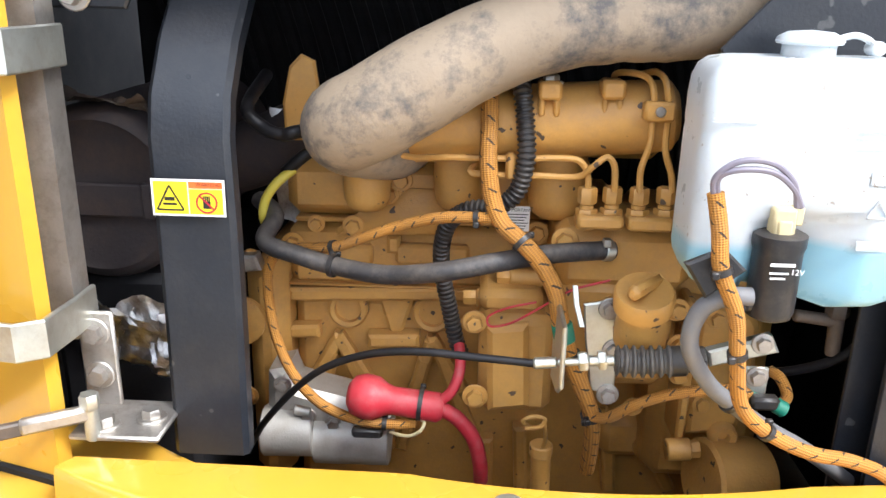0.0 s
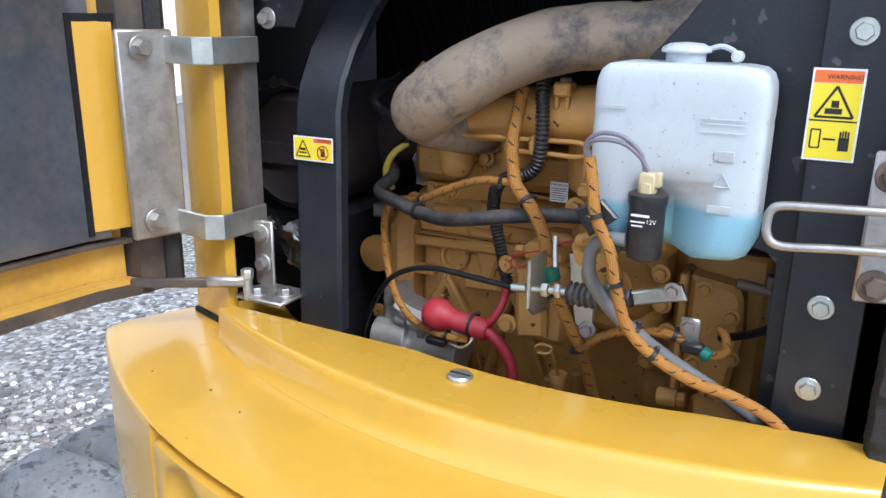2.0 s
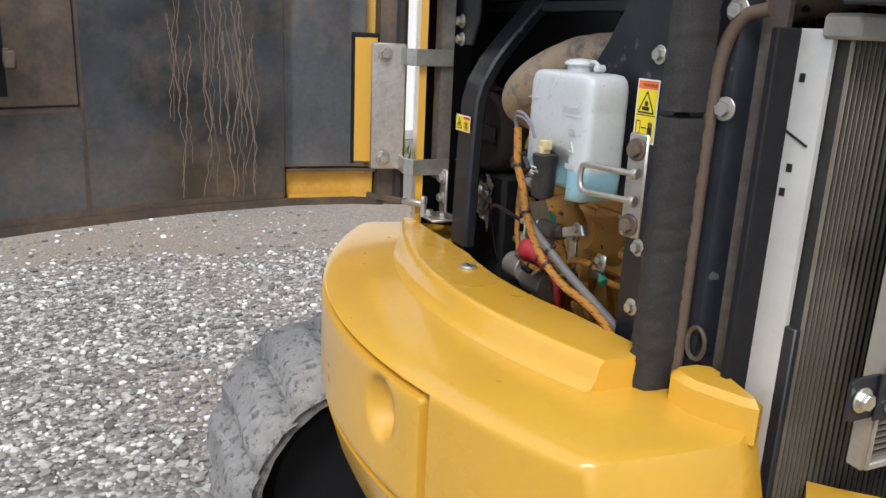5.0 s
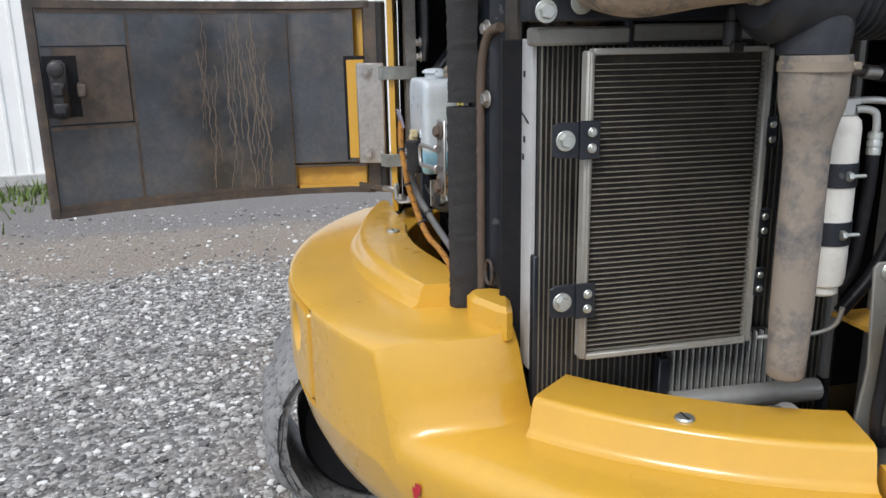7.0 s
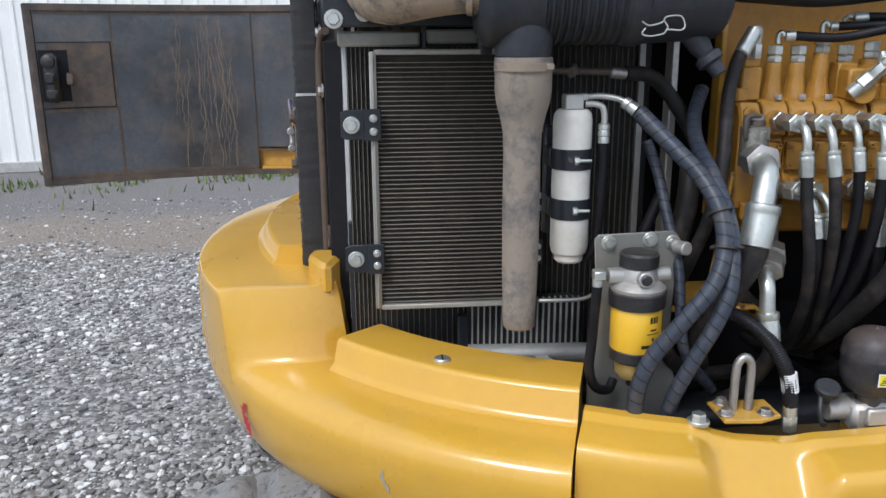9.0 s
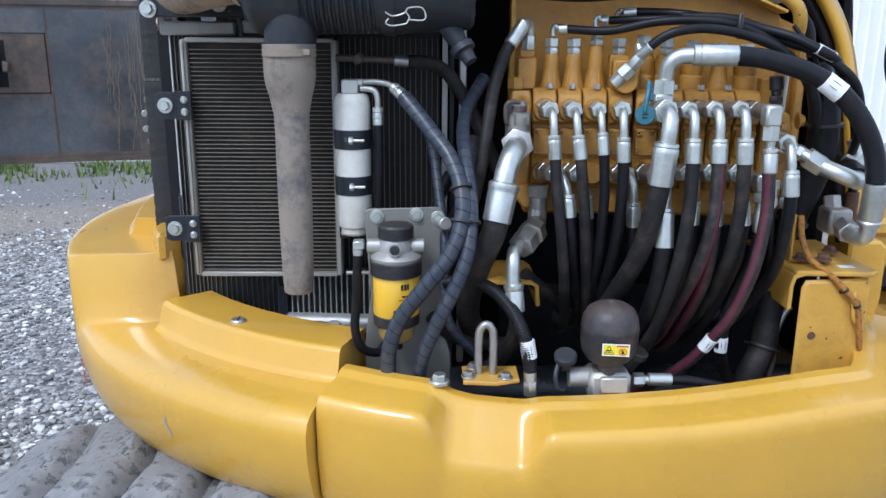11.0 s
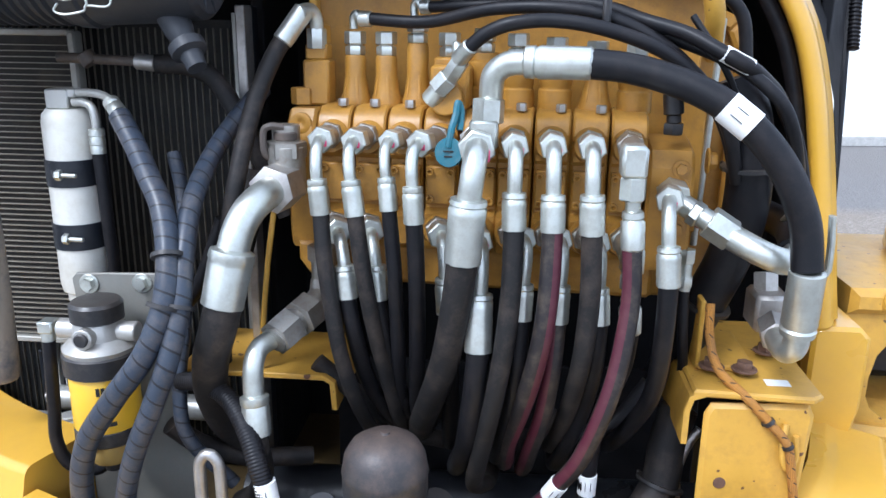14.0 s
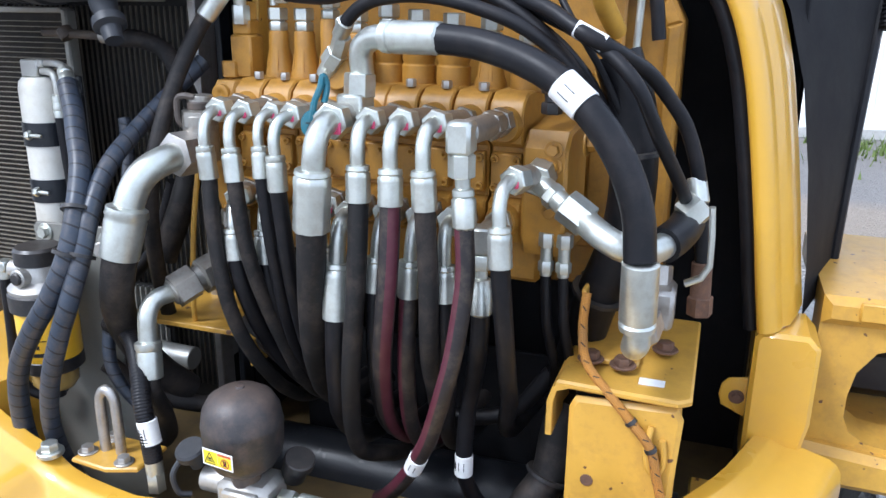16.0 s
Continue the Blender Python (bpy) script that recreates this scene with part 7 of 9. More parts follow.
# ---------- spiral-wrapped hoses ----------
def wrapped(pts, r, label="dusty black hose in blue-grey spiral wrap", ties=()):
    t = thing("wrapped_hose", pts[-1], label, "hose", "wrapped hoses")
    part("hose", M().tube(pts, r, 14, True, 8), wrap, t)
    for i in ties:
        tie(pts[i], Vector(pts[i + 1]) - Vector(pts[i - 1]), r * 1.25, t)
    return t


wrapped([(0.903, 1.232, 1.470), (0.930, 1.263, 1.435), (0.958, 1.290, 1.403), (0.985, 1.316, 1.370), (1.020, 1.335, 1.322), (1.045, 1.336, 1.268), (1.062, 1.315, 1.212), (1.062, 1.270, 1.152), (1.052, 1.226, 1.088), (1.044, 1.207, 1.02), (1.04, 1.212, 0.95), (1.03, 1.24, 0.88)], 0.0142, ties=(4, 5))
wrapped([(0.790, 1.385, 1.50), (0.835, 1.356, 1.455), (0.890, 1.342, 1.415), (0.960, 1.343, 1.372), (1.010, 1.350, 1.320), (1.038, 1.352, 1.265), (1.062, 1.343, 1.205), (1.068, 1.322, 1.150), (1.062, 1.292, 1.085), (1.048, 1.266, 1.01), (1.03, 1.262, 0.94), (1.01, 1.27, 0.88)], 0.0128, "thinner dusty black hose in spiral wrap, tied to its neighbour", ties=(5,))
wrapped([(0.840, 1.271, 1.414), (0.860, 1.288, 1.356), (0.890, 1.297, 1.290), (0.930, 1.308, 1.208), (0.960, 1.307, 1.125), (0.970, 1.318, 1.055), (0.960, 1.374, 0.984)], 0.0095, "thin wrapped hose running down behind the filter")

# ---------- hydraulic valve bank ----------
VX = 0.862
bank = thing("valve_bank", (0.82, 1.68, 1.29), "dusty yellow hydraulic control valve bank with a row of sections", "valve bank")
P0, PD = 1.496, 0.0475


def section(y, w, name="section"):
    """One slice of the bank: body, bulged shoulders round both ports, a screwed cover between."""
    m = M()
    h = w / 2 - 0.0016
    m.prism([(0.78, 1.295), (0.855, 1.295), (0.862, 1.305), (0.862, 1.345), (0.850, 1.352), (0.850, 1.415), (0.862, 1.422), (0.866, 1.452), (0.860, 1.47), (0.845, 1.482), (0.78, 1.484)], "y", y - h, y + h, 0.0025)
    s = part(name, m, valve_paint, bank)
    for z in (1.444, 1.325):
        part("port_boss", M().lathe((0.850, y, z), (1, y, z), [(0, h * 1.02), (0.018, h * 1.0), (0.024, h * 0.86), (0.024, 0.5 * h)], 24), valve_paint, s)
    part("cover", M().box((0.853, y, 1.3835), (0.014, 2 * h - 0.005, 0.051), 0.002), valve_paint, s)
    for dy in (-h * 0.62, h * 0.62):
        for dz in (-0.018, 0.018):
            part("screw", M().lathe((0.859, y + dy, 1.3835 + dz), (1, y + dy, 1.3835 + dz), [(0, 0.0054), (0.005, 0.0054), (0.0055, 0.0048), (0.0055, 0.003), (0.001, 0.0)], 10), valve_paint, s)
    return s


for k in range(9):
    section(P0 + k * PD + (0.004 if k == 4 else 0), PD)
part("end_plate", M().prism([(0.775, 1.29), (0.86, 1.29), (0.866, 1.31), (0.866, 1.455), (0.85, 1.478), (0.775, 1.48)], "y", 1.432, 1.471, 0.004), valve_paint, bank)
part("end_plate", M().prism([(0.775, 1.285), (0.86, 1.285), (0.872, 1.31), (0.872, 1.42), (0.855, 1.44), (0.775, 1.45)], "y", 1.901, 1.957, 0.004), valve_paint, bank)
part("lower_body", M().box((0.81, 1.69, 1.27), (0.07, 0.46, 0.06), 0.006), valve_paint, bank)
part("lower_end", M().prism([(1.445, 1.30), (1.50, 1.30), (1.50, 1.255), (1.46, 1.255), (1.445, 1.275)], "x", 0.80, 0.872, 0.004), valve_paint, bank)
part("end_plug", M().lathe((0.860, 1.452, 1.46), (1, 1.452, 1.46), [(0, 0.014), (0.006, 0.014), (0.007, 0.011), (0.005, 0.004), (0.003, 0)], 20), valve_paint, bank)
part("stop_nut", M().hexa((0.82, 1.442, 1.48), (0.82, 1.442, 1.503), 0.017), valve_paint, bank)
for z in (1.40, 1.345, 1.42):
    bolt((0.872, 1.94, z), X, 0.0075, bank, valve_paint)
bolt((0.85, 1.972, 1.428), Y, 0.011, bank, valve_paint)


def pilot_cap(y, x, h, square=False):
    """A tapered spring cap with ribs, and its zinc union on top."""
    if square is None:
        m = M().lathe((x, y, 1.48), (x, y, 2), [(0, 0.0225), (0.026, 0.0225), (0.028, 0.0205), (0.031, 0.0205), (0.033, 0.022), (h - 0.012, 0.022), (h - 0.009, 0.0185), (h, 0.018)], 28)
    elif square:
        m = M().box((x, y, 1.48 + h / 2), (0.036, 0.036, h), 0.003)
    else:
        m = M().lathe((x, y, 1.48), (x, y, 2), [(0, 0.021), (0.008, 0.021), (0.016, 0.018), (0.04, 0.0145), (h - 0.004, 0.0145), (h, 0.013)], 24)
    c = part("pilot_cap", m, valve_paint, bank)
    if square is False:
        for a in (20, 140, 250, 320):
            d = Vector((math.cos(radians(a)), math.sin(radians(a)), 0))
            part("cap_rib", M().prism([(0.012, 1.482), (0.0215, 1.482), (0.019, 1.50), (0.0145, 1.522)], "y", -0.002, 0.002, 0.0006), valve_paint, c).matrix_basis = Matrix.Translation((x, y, 0)) @ Matrix.Rotation(radians(a), 4, "Z")
    top = 1.48 + h
    part("union", M().hexa((x, y, top), (x, y, top + 0.012), 0.0135).rod((x, y, top + 0.012), (x, y, top + 0.014), 0.010).hexa((x, y, top + 0.014), (x, y, top + 0.031), 0.0145), zinc, c, "zinc union nut")
    return top + 0.031


tops = []
for i, (y, h, sq) in enumerate(((1.510, 0.066, False), (1.553, 0.066, False), (1.596, 0.083, False), (1.639, 0.066, True), (1.686, 0.072, None), (1.730, 0.066, None), (1.780, 0.062, None), (1.832, 0.058, False), (1.882, 0.056, None))):
    tops.append((0.80, y, pilot_cap(y, 0.80, h, sq)))
for y in (1.505, 1.548, 1.595, 1.74, 1.79, 1.84):
    part("lock_screw", M().hexa((0.845, y, 1.482), (0.845, y, 1.492), 0.007), steel, bank)
part("relief_tower", M().box((0.81, 1.462, 1.51), (0.034, 0.036, 0.06), 0.003).box((0.81, 1.462, 1.55), (0.028, 0.03, 0.022), 0.003).hexa((0.81, 1.462, 1.56), (0.81, 1.462, 1.585), 0.016), valve_paint, bank)
rv = part("relief_cover", M().rod((0.83, 1.645, 1.498), (0.872, 1.645, 1.498), 0.022, 24).box((0.83, 1.648, 1.51), (0.05, 0.05, 0.055), 0.004), valve_paint, bank)

# the whole bank stands slightly askew to the machine
bank.location, bank.rotation_euler = (0.823, 1.684, 1.29), (0, 0, -radians(4))


def bank_at(x, y, z):
    """A place on the bank as it stands in the machine."""
    c, k = math.cos(radians(4)), math.sin(radians(4))
    return Vector((0.823 + (x - 0.82) * c + (y - 1.68) * k, 1.684 - (x - 0.82) * k + (y - 1.68) * c, z))


# ---------- bay walls behind the valve bank ----------
back = thing("bay_frame", (0.7, 1.75, 0.80), "yellow painted plate frame behind the hydraulic valve bank", "frame")
# back plate and side box: brownish valve paint, darker also for their shade
part("back_plate", M().prism([(1.44, 1.25), (1.99, 1.25), (1.99, 1.62), (1.96, 1.66), (1.70, 1.73), (1.44, 1.76)], "x", 0.700, 0.712, 0.003), valve_paint, back)
part("edge_strip", M().box((0.722, 1.445, 1.55), (0.03, 0.010, 0.42), 0.002), yellow_old, back)
part("flange", M().strip([(0.73, 1.62, 1.742), (0.73, 1.75, 1.712), (0.73, 1.90, 1.665), (0.73, 1.985, 1.63)], (1, 0, 0), 0.05, 0.006, 0.001), yellow_old, back)
part("side_box", M().prism([(1.90, 1.18), (2.063, 1.18), (2.063, 1.565), (2.045, 1.60), (1.90, 1.66)], "x", 0.60, 0.675, 0.006), valve_paint, back)
for poly in ([(2.040, 1.18), (2.063, 1.18), (2.063, 1.565), (2.040, 1.56)], [(1.90, 1.636), (2.030, 1.582), (2.046, 1.60), (1.90, 1.660)], [(2.028, 1.583), (2.040, 1.556), (2.063, 1.563), (2.046, 1.60)]):
    part("case_rim", M().prism(poly, "x", 0.6755, 0.695, 0.005), valve_paint, back)
part("case_block", M().prism([(1.955, 1.30), (2.000, 1.30), (2.000, 1.50), (1.955, 1.50)], "x", 0.6755, 0.735, 0.003), valve_paint, back)
part("shelf", M().strip([(0.80, 1.27, 1.108), (0.80, 1.40, 1.108), (0.80, 1.48, 1.108), (0.80, 1.492, 1.10), (0.80, 1.495, 1.06)], (1, 0, 0), 0.16, 0.008, 0.001), yellow_old, back)
part("strut", M().tube([(0.87, 1.42, 1.36), (0.875, 1.405, 1.26), (0.87, 1.39, 1.14), (0.86, 1.385, 1.10)], 0.004, 8), yellow_old, back)
# shade behind the hoses is put into this plate's black colour
part("lower_plate", M().box((0.62, 1.75, 0.91), (0.012, 0.62, 0.24), 0.002), dull_black, back, "lower plate coloured black for the shade behind the hoses")
# black sheet added in place of the unlit depth behind the bank
part("deep_shade_sheet", M().box((0.40, 1.76, 1.27), (0.02, 0.96, 0.96), 0.003), dull_black, back, "added black sheet standing in for the bay's deep shade")
part("end_wall", M().box((0.33, 2.215, 1.27), (0.40, 0.02, 0.98), 0.003), dull_black, back)
part("post", M().box((0.74, 1.345, 1.25), (0.035, 0.014, 0.72), 0.002), steel, back, "grey steel post")
part("cross_tube", M().rod((0.70, 1.30, 0.79), (0.70, 2.12, 0.80), 0.06, 32), black_paint, back, "black painted cross tube")
part("ledge", M().box((0.80, 2.155, 0.85), (0.26, 0.045, 0.03), 0.004, Matrix.Rotation(radians(12), 4, "Y")), yellow_old, back)
part("back_handle", M().rod((0.73, 2.0, 1.28), (0.73, 2.01, 1.60), 0.005), zinc, back)

arch = thing("door_arch", (0.73, 2.2, 1.0), "yellow pressed-steel door arch of the hydraulic bay with a black seal", "arch")
apts = [(0.70, 1.985, 1.761), (0.70, 2.030, 1.705), (0.70, 2.073, 1.653), (0.70, 2.116, 1.581), (0.70, 2.142, 1.502), (0.702, 2.160, 1.410), (0.704, 2.177, 1.304), (0.706, 2.189, 1.216), (0.708, 2.199, 1.150)]
aline = spline(apts, 5)
ARCH = [(-0.030, 0.004), (-0.006, 0.0), (0.0, 0.004), (0.002, 0.012), (-0.002, 0.022), (-0.012, 0.030), (-0.022, 0.033), (-0.028, 0.036), (-0.034, 0.044), (-0.075, 0.056), (-0.122, 0.066), (-0.124, 0.062), (-0.075, 0.050), (-0.038, 0.036), (-0.032, 0.024)]
rows = []
for i, p in enumerate(aline):
    d = (aline[min(i + 1, len(aline) - 1)] - aline[max(i - 1, 0)]).normalized()
    out = Vector((0, -d.z, d.y))
    rows.append([p + Vector((dx, 0, 0)) + out * dn for dx, dn in ARCH])
part("rail", M().grid(rows, True), yellow, arch, sharp=45)
part("seal", M().tube([p + Vector((-0.035, -0.006, -0.006)) for p in aline], 0.011, 10), rubber, arch, "black rubber door seal")
part("inner_panel", M().grid([[p + Vector((-0.03, 0.006, 0)), p + Vector((-0.40, 0.03, 0))] for p in aline]), dull_black, arch, "dark inner panel")
part("outer_panel", M().grid([[(0.585, 2.266, 1.14), (0.40, 2.318, 1.14)], [(0.585, 2.262, 1.22), (0.39, 2.320, 1.22)], [(0.582, 2.246, 1.36), (0.334, 2.332, 1.36)], [(0.58, 2.225, 1.48), (0.28, 2.345, 1.48)], [(0.578, 2.195, 1.58), (0.24, 2.354, 1.58)], [(0.576, 2.10, 1.76), (0.17, 2.372, 1.76)]]), dull_black, arch, "dark glossy cab panel behind the arch")
part("cab_edge", M().tube([(0.40, 2.320, 1.14), (0.334, 2.334, 1.36), (0.24, 2.356, 1.58), (0.17, 2.374, 1.76)], 0.010, 8), rubber, arch, "black rubber edge trim")
part("edge_boot", corrugated([(0.262, 2.365, 1.55), (0.225, 2.372, 1.64), (0.17, 2.385, 1.76)], 0.011, 0.008, 0.0015), rubber, arch, "ribbed black boot")
part("foot", M().prism([(2.198, 0.93), (2.268, 0.93), (2.284, 1.02), (2.284, 1.135), (2.268, 1.152), (2.206, 1.152), (2.198, 1.142)], "x", 0.60, 0.706, 0.006), yellow, arch)
tabm = part("tab", M().prism([(2.160, 1.035), (2.165, 1.018), (2.205, 1.000), (2.205, 1.068), (2.172, 1.062), (2.163, 1.052)], "x", 0.668, 0.675, 0.002), yellow, arch)
bolt((0.675, 2.185, 1.035), X, 0.0075, tabm, rusty)

# ---------- bracket box at the bay's front corner ----------
box = thing("bracket_box", (0.92, 2.04, 0.80), "yellow folded steel bracket box with bolted top plate", "bracket")
part("front", M().prism([(1.985, 0.80), (2.10, 0.80), (2.118, 1.125), (2.110, 1.14), (1.992, 1.135), (1.985, 1.12)], "x", 0.94, 0.952, 0.006), yellow_old, box)
part("side", M().box((0.86, 2.108, 1.05), (0.17, 0.010, 0.17), 0.003), yellow_old, box)
part("top_plate", M().prism([(0.70, 1.968), (0.955, 1.968), (0.962, 2.11), (0.95, 2.125), (0.70, 2.125)], "z", 1.145, 1.155, 0.003), yellow_old, box)
part("fold", M().strip([(0.86, 2.03, 1.1500), (0.86, 1.985, 1.1500), (0.86, 1.967, 1.143), (0.86, 1.962, 1.125), (0.86, 1.962, 1.08)], (1, 0, 0), 0.19, 0.008, 0.001), yellow_old, box)
part("angle", M().box((0.83, 1.985, 1.20), (0.12, 0.006, 0.10), 0.002).box((0.83, 2.02, 1.160), (0.13, 0.075, 0.008), 0.002), yellow_old, box)
for x, y in ((0.90, 2.0), (0.84, 2.085), (0.905, 2.04)):
    bolt((x, y, 1.163), Z, 0.011, box, rusty)
part("sticker", plate(M(), Vector((0.932, 2.062, 1.1553)), Y, -X, 0, 0, 0.03, 0.018, 0), label_white, box, "white blank sticker")
part("hole", M().rod((0.9522, 2.012, 1.026), (0.9535, 2.012, 1.026), 0.008, 16), rusty, box)
part("hook", M().tube([(0.955, 2.083, 1.115), (0.962, 2.080, 1.09), (0.962, 2.083, 1.065), (0.958, 2.092, 1.055), (0.956, 2.10, 1.07), (0.956, 2.097, 1.10)], 0.004, 8), yellow_old, box)
line_thing("wiring_harness", [(0.90, 1.99, 1.25), (0.915, 1.99, 1.21), (0.935, 2.0, 1.175), (0.955, 2.03, 1.15), (0.962, 2.06, 1.12), (0.965, 2.085, 1.09), (0.963, 2.095, 1.05), (0.955, 2.105, 1.01), (0.94, 2.11, 0.985), (0.92, 2.10, 0.96), (0.90, 2.09, 0.93)], 0.0058, braid, "orange braided harness hanging over the bracket box", "harness", 12, (4, 5))

# ---------- fittings and hoses of the valve bank ----------
adapter_steel = mat("dull_adapter_plating", (0.42, 0.40, 0.36), 0.38, 0.8, 0.15, (0.2, 0.14, 0.09), 0.4, 40, 300, 0.05, 0.2)


def elbow_hose(port, turn, f0, f1, pts, r, material=rubber, label="black hydraulic hose with a zinc elbow and crimped ferrule", nut=0.017, pipe=None, mark=True):
    """port: the place on the bank; turn: the elbow's outer corner; f0 to f1: the ferrule; pts: the hose onwards."""
    port, turn, f0, f1 = map(Vector, (port, turn, f0, f1))
    t = thing("hydraulic_hose", pts[-1], label, "hydraulic hose", "hydraulic hoses")
    pr = pipe or r * 0.72
    ax = (turn - port).normalized()
    n1 = max(0.046, (turn - port).length - 0.030)
    part("adapter", M().hexa(port, port + ax * 0.016, nut * 1.05).rod(port + ax * 0.014, port + ax * (n1 - 0.022), nut * 0.86, 18), adapter_steel, t, "dull grey adapter")
    part("nut", M().hexa(port + ax * (n1 - 0.024), port + ax * n1, nut), zinc, t, "zinc swivel nut")
    a, b = turn - ax * 0.026, turn + (f0 - turn).normalized() * 0.026
    part("elbow", M().tube([port + ax * (n1 - 0.002), a, turn - ax * 0.008 + (f0 - turn).normalized() * 0.008, b, f0 + (f1 - f0) * 0.1], pr, 16, True, 6), zinc, t, "zinc elbow")
    if mark:
        part("paint_mark", M().box(port + ax * (n1 + 0.001) + Vector((0, pr * 0.75, -pr * 0.5)), (0.004, pr * 0.7, pr * 1.0), 0.001), pink_mark, t, "pink paint mark")
    fr = r * 1.22
    L = (f1 - f0).length
    part("ferrule", M().lathe(f0, f1, [(0, pr), (0.001, fr * 0.92), (0.006, fr * 0.97), (0.008, fr * 0.88), (0.011, fr)] + [(0.011 + (L - 0.011) * k / 8, fr * (1.0 if k % 2 else 0.975)) for k in range(1, 8)] + [(L, fr * 0.98), (L, r * 0.9)], 24, 0.07), zinc, t, "crimped zinc ferrule")
    d = Vector(pts[-1]) - Vector(pts[-2])
    pts = list(pts) + [Vector(pts[-1]) + d * 0.45 + Vector((-0.05, 0, -0.02)), Vector(pts[-1]) + d * 0.6 + Vector((-0.17, 0.01, -0.03))]
    part("hose", M().tube([f1 - (f1 - f0) * 0.2, f1] + pts, r, 14, True, 7), material, t)
    return t


def tube_label(t, a, b, r):
    part("sleeve_label", M().lathe(a, b, [(0, r), (0.0003, r * 1.04), ((Vector(b) - Vector(a)).length, r * 1.04)], 18), label_white, t, "white label band with faint print")
    a, b = Vector(a), Vector(b)
    d = (b - a).normalized()
    n = X - d * d.x
    n.normalize()
    s = d.cross(n)
    m = M()
    for k in (-1, 1):
        o = a + d * (b - a).length * 0.25 + n * r * 1.05 + s * (k * r * 0.3)
        plate(m, o, d, s, 0, -0.0004, (b - a).length * 0.42, 0.0004, 0.0)
    part("label_print", m, ink, t)


R1 = 0.0112
# bend, ferrule from and to, and the run of each hose; the number is its section
SPEC = [
    (0, (0.954, 1.499, 1.444), (0.962, 1.501, 1.408), (0.963, 1.505, 1.365), [(0.969, 1.509, 1.31), (0.973, 1.518, 1.246), (0.968, 1.525, 1.19), (0.950, 1.533, 1.135), (0.915, 1.541, 1.078), (0.875, 1.549, 1.030)]),
    (1, (0.959, 1.539, 1.444), (0.967, 1.543, 1.409), (0.972, 1.549, 1.366), [(0.973, 1.556, 1.31), (0.967, 1.563, 1.254), (0.948, 1.571, 1.19), (0.920, 1.581, 1.119), (0.885, 1.588, 1.055)]),
    (2, (0.962, 1.582, 1.446), (0.968, 1.586, 1.414), (0.973, 1.590, 1.374), [(0.971, 1.595, 1.31), (0.962, 1.596, 1.258), (0.945, 1.596, 1.19), (0.914, 1.593, 1.118), (0.870, 1.588, 1.05)]),
    (3, (0.980, 1.618, 1.447), (0.988, 1.620, 1.408), (0.989, 1.622, 1.364), [(0.984, 1.624, 1.31), (0.974, 1.624, 1.255), (0.954, 1.622, 1.191), (0.925, 1.618, 1.13), (0.880, 1.612, 1.065)]),
    (5, (0.998, 1.737, 1.449), (1.004, 1.737, 1.408), (1.007, 1.738, 1.365), [(1.013, 1.737, 1.29), (1.013, 1.731, 1.219), (1.005, 1.722, 1.155), (0.988, 1.712, 1.095), (0.962, 1.702, 1.035), (0.925, 1.697, 0.985), (0.880, 1.710, 0.958)]),
    (6, (1.002, 1.779, 1.451), (1.010, 1.780, 1.408), (1.014, 1.781, 1.366), [(1.019, 1.780, 1.30), (1.019, 1.775, 1.24), (1.005, 1.764, 1.175), (0.975, 1.752, 1.115), (0.935, 1.740, 1.055), (0.890, 1.738, 1.005)]),
    (7, (1.009, 1.821, 1.452), (1.018, 1.822, 1.411), (1.018, 1.824, 1.366), [(1.014, 1.827, 1.29), (1.003, 1.824, 1.215), (0.984, 1.819, 1.165), (0.952, 1.814, 1.113), (0.905, 1.805, 1.05)]),
    (9, (1.004, 1.907, 1.394), (1.015, 1.909, 1.355), (1.018, 1.912, 1.309), [(1.010, 1.914, 1.262), (0.995, 1.915, 1.205), (0.970, 1.913, 1.15), (0.930, 1.906, 1.10), (0.880, 1.890, 1.04)]),
]
for i, (k, bend, f0, f1, pts) in enumerate(SPEC):
    small = i in (2,)
    port = bank_at(0.874, P0 + k * PD, 1.448) if k < 9 else bank_at(0.872, 1.931, 1.392)
    bend = Vector(bend)
    corner = bend + (bend - port).normalized() * 0.006 + Z * 0.006
    elbow_hose(port, corner, f0, f1, pts, (0.0093 if small else 0.0103 if i < 4 else R1) + (0.0008 if i in (4, 5, 6) else 0), red_stripe if i == 5 else (dusty_rubber if i in (0, 1, 4, 6) else rubber), nut=0.0165 if not small else 0.0145)
big = elbow_hose(bank_at(0.890, 1.690, 1.450), (1.016, 1.694, 1.452), (1.019, 1.687, 1.402), (1.017, 1.681, 1.328), [(1.008, 1.674, 1.27), (0.990, 1.663, 1.205), (0.962, 1.649, 1.15), (0.925, 1.634, 1.10), (0.875, 1.618, 1.045)], 0.0182, dusty_rubber, "thick dusty hydraulic hose with a zinc elbow and long ferrule", 0.022, 0.0138)
part("tee_block", M().box((0.925, 1.698, 1.462), (0.04, 0.034, 0.034), 0.003).hexa((0.922, 1.702, 1.474), (0.921, 1.703, 1.503), 0.0195), zinc, big, "zinc tee block")
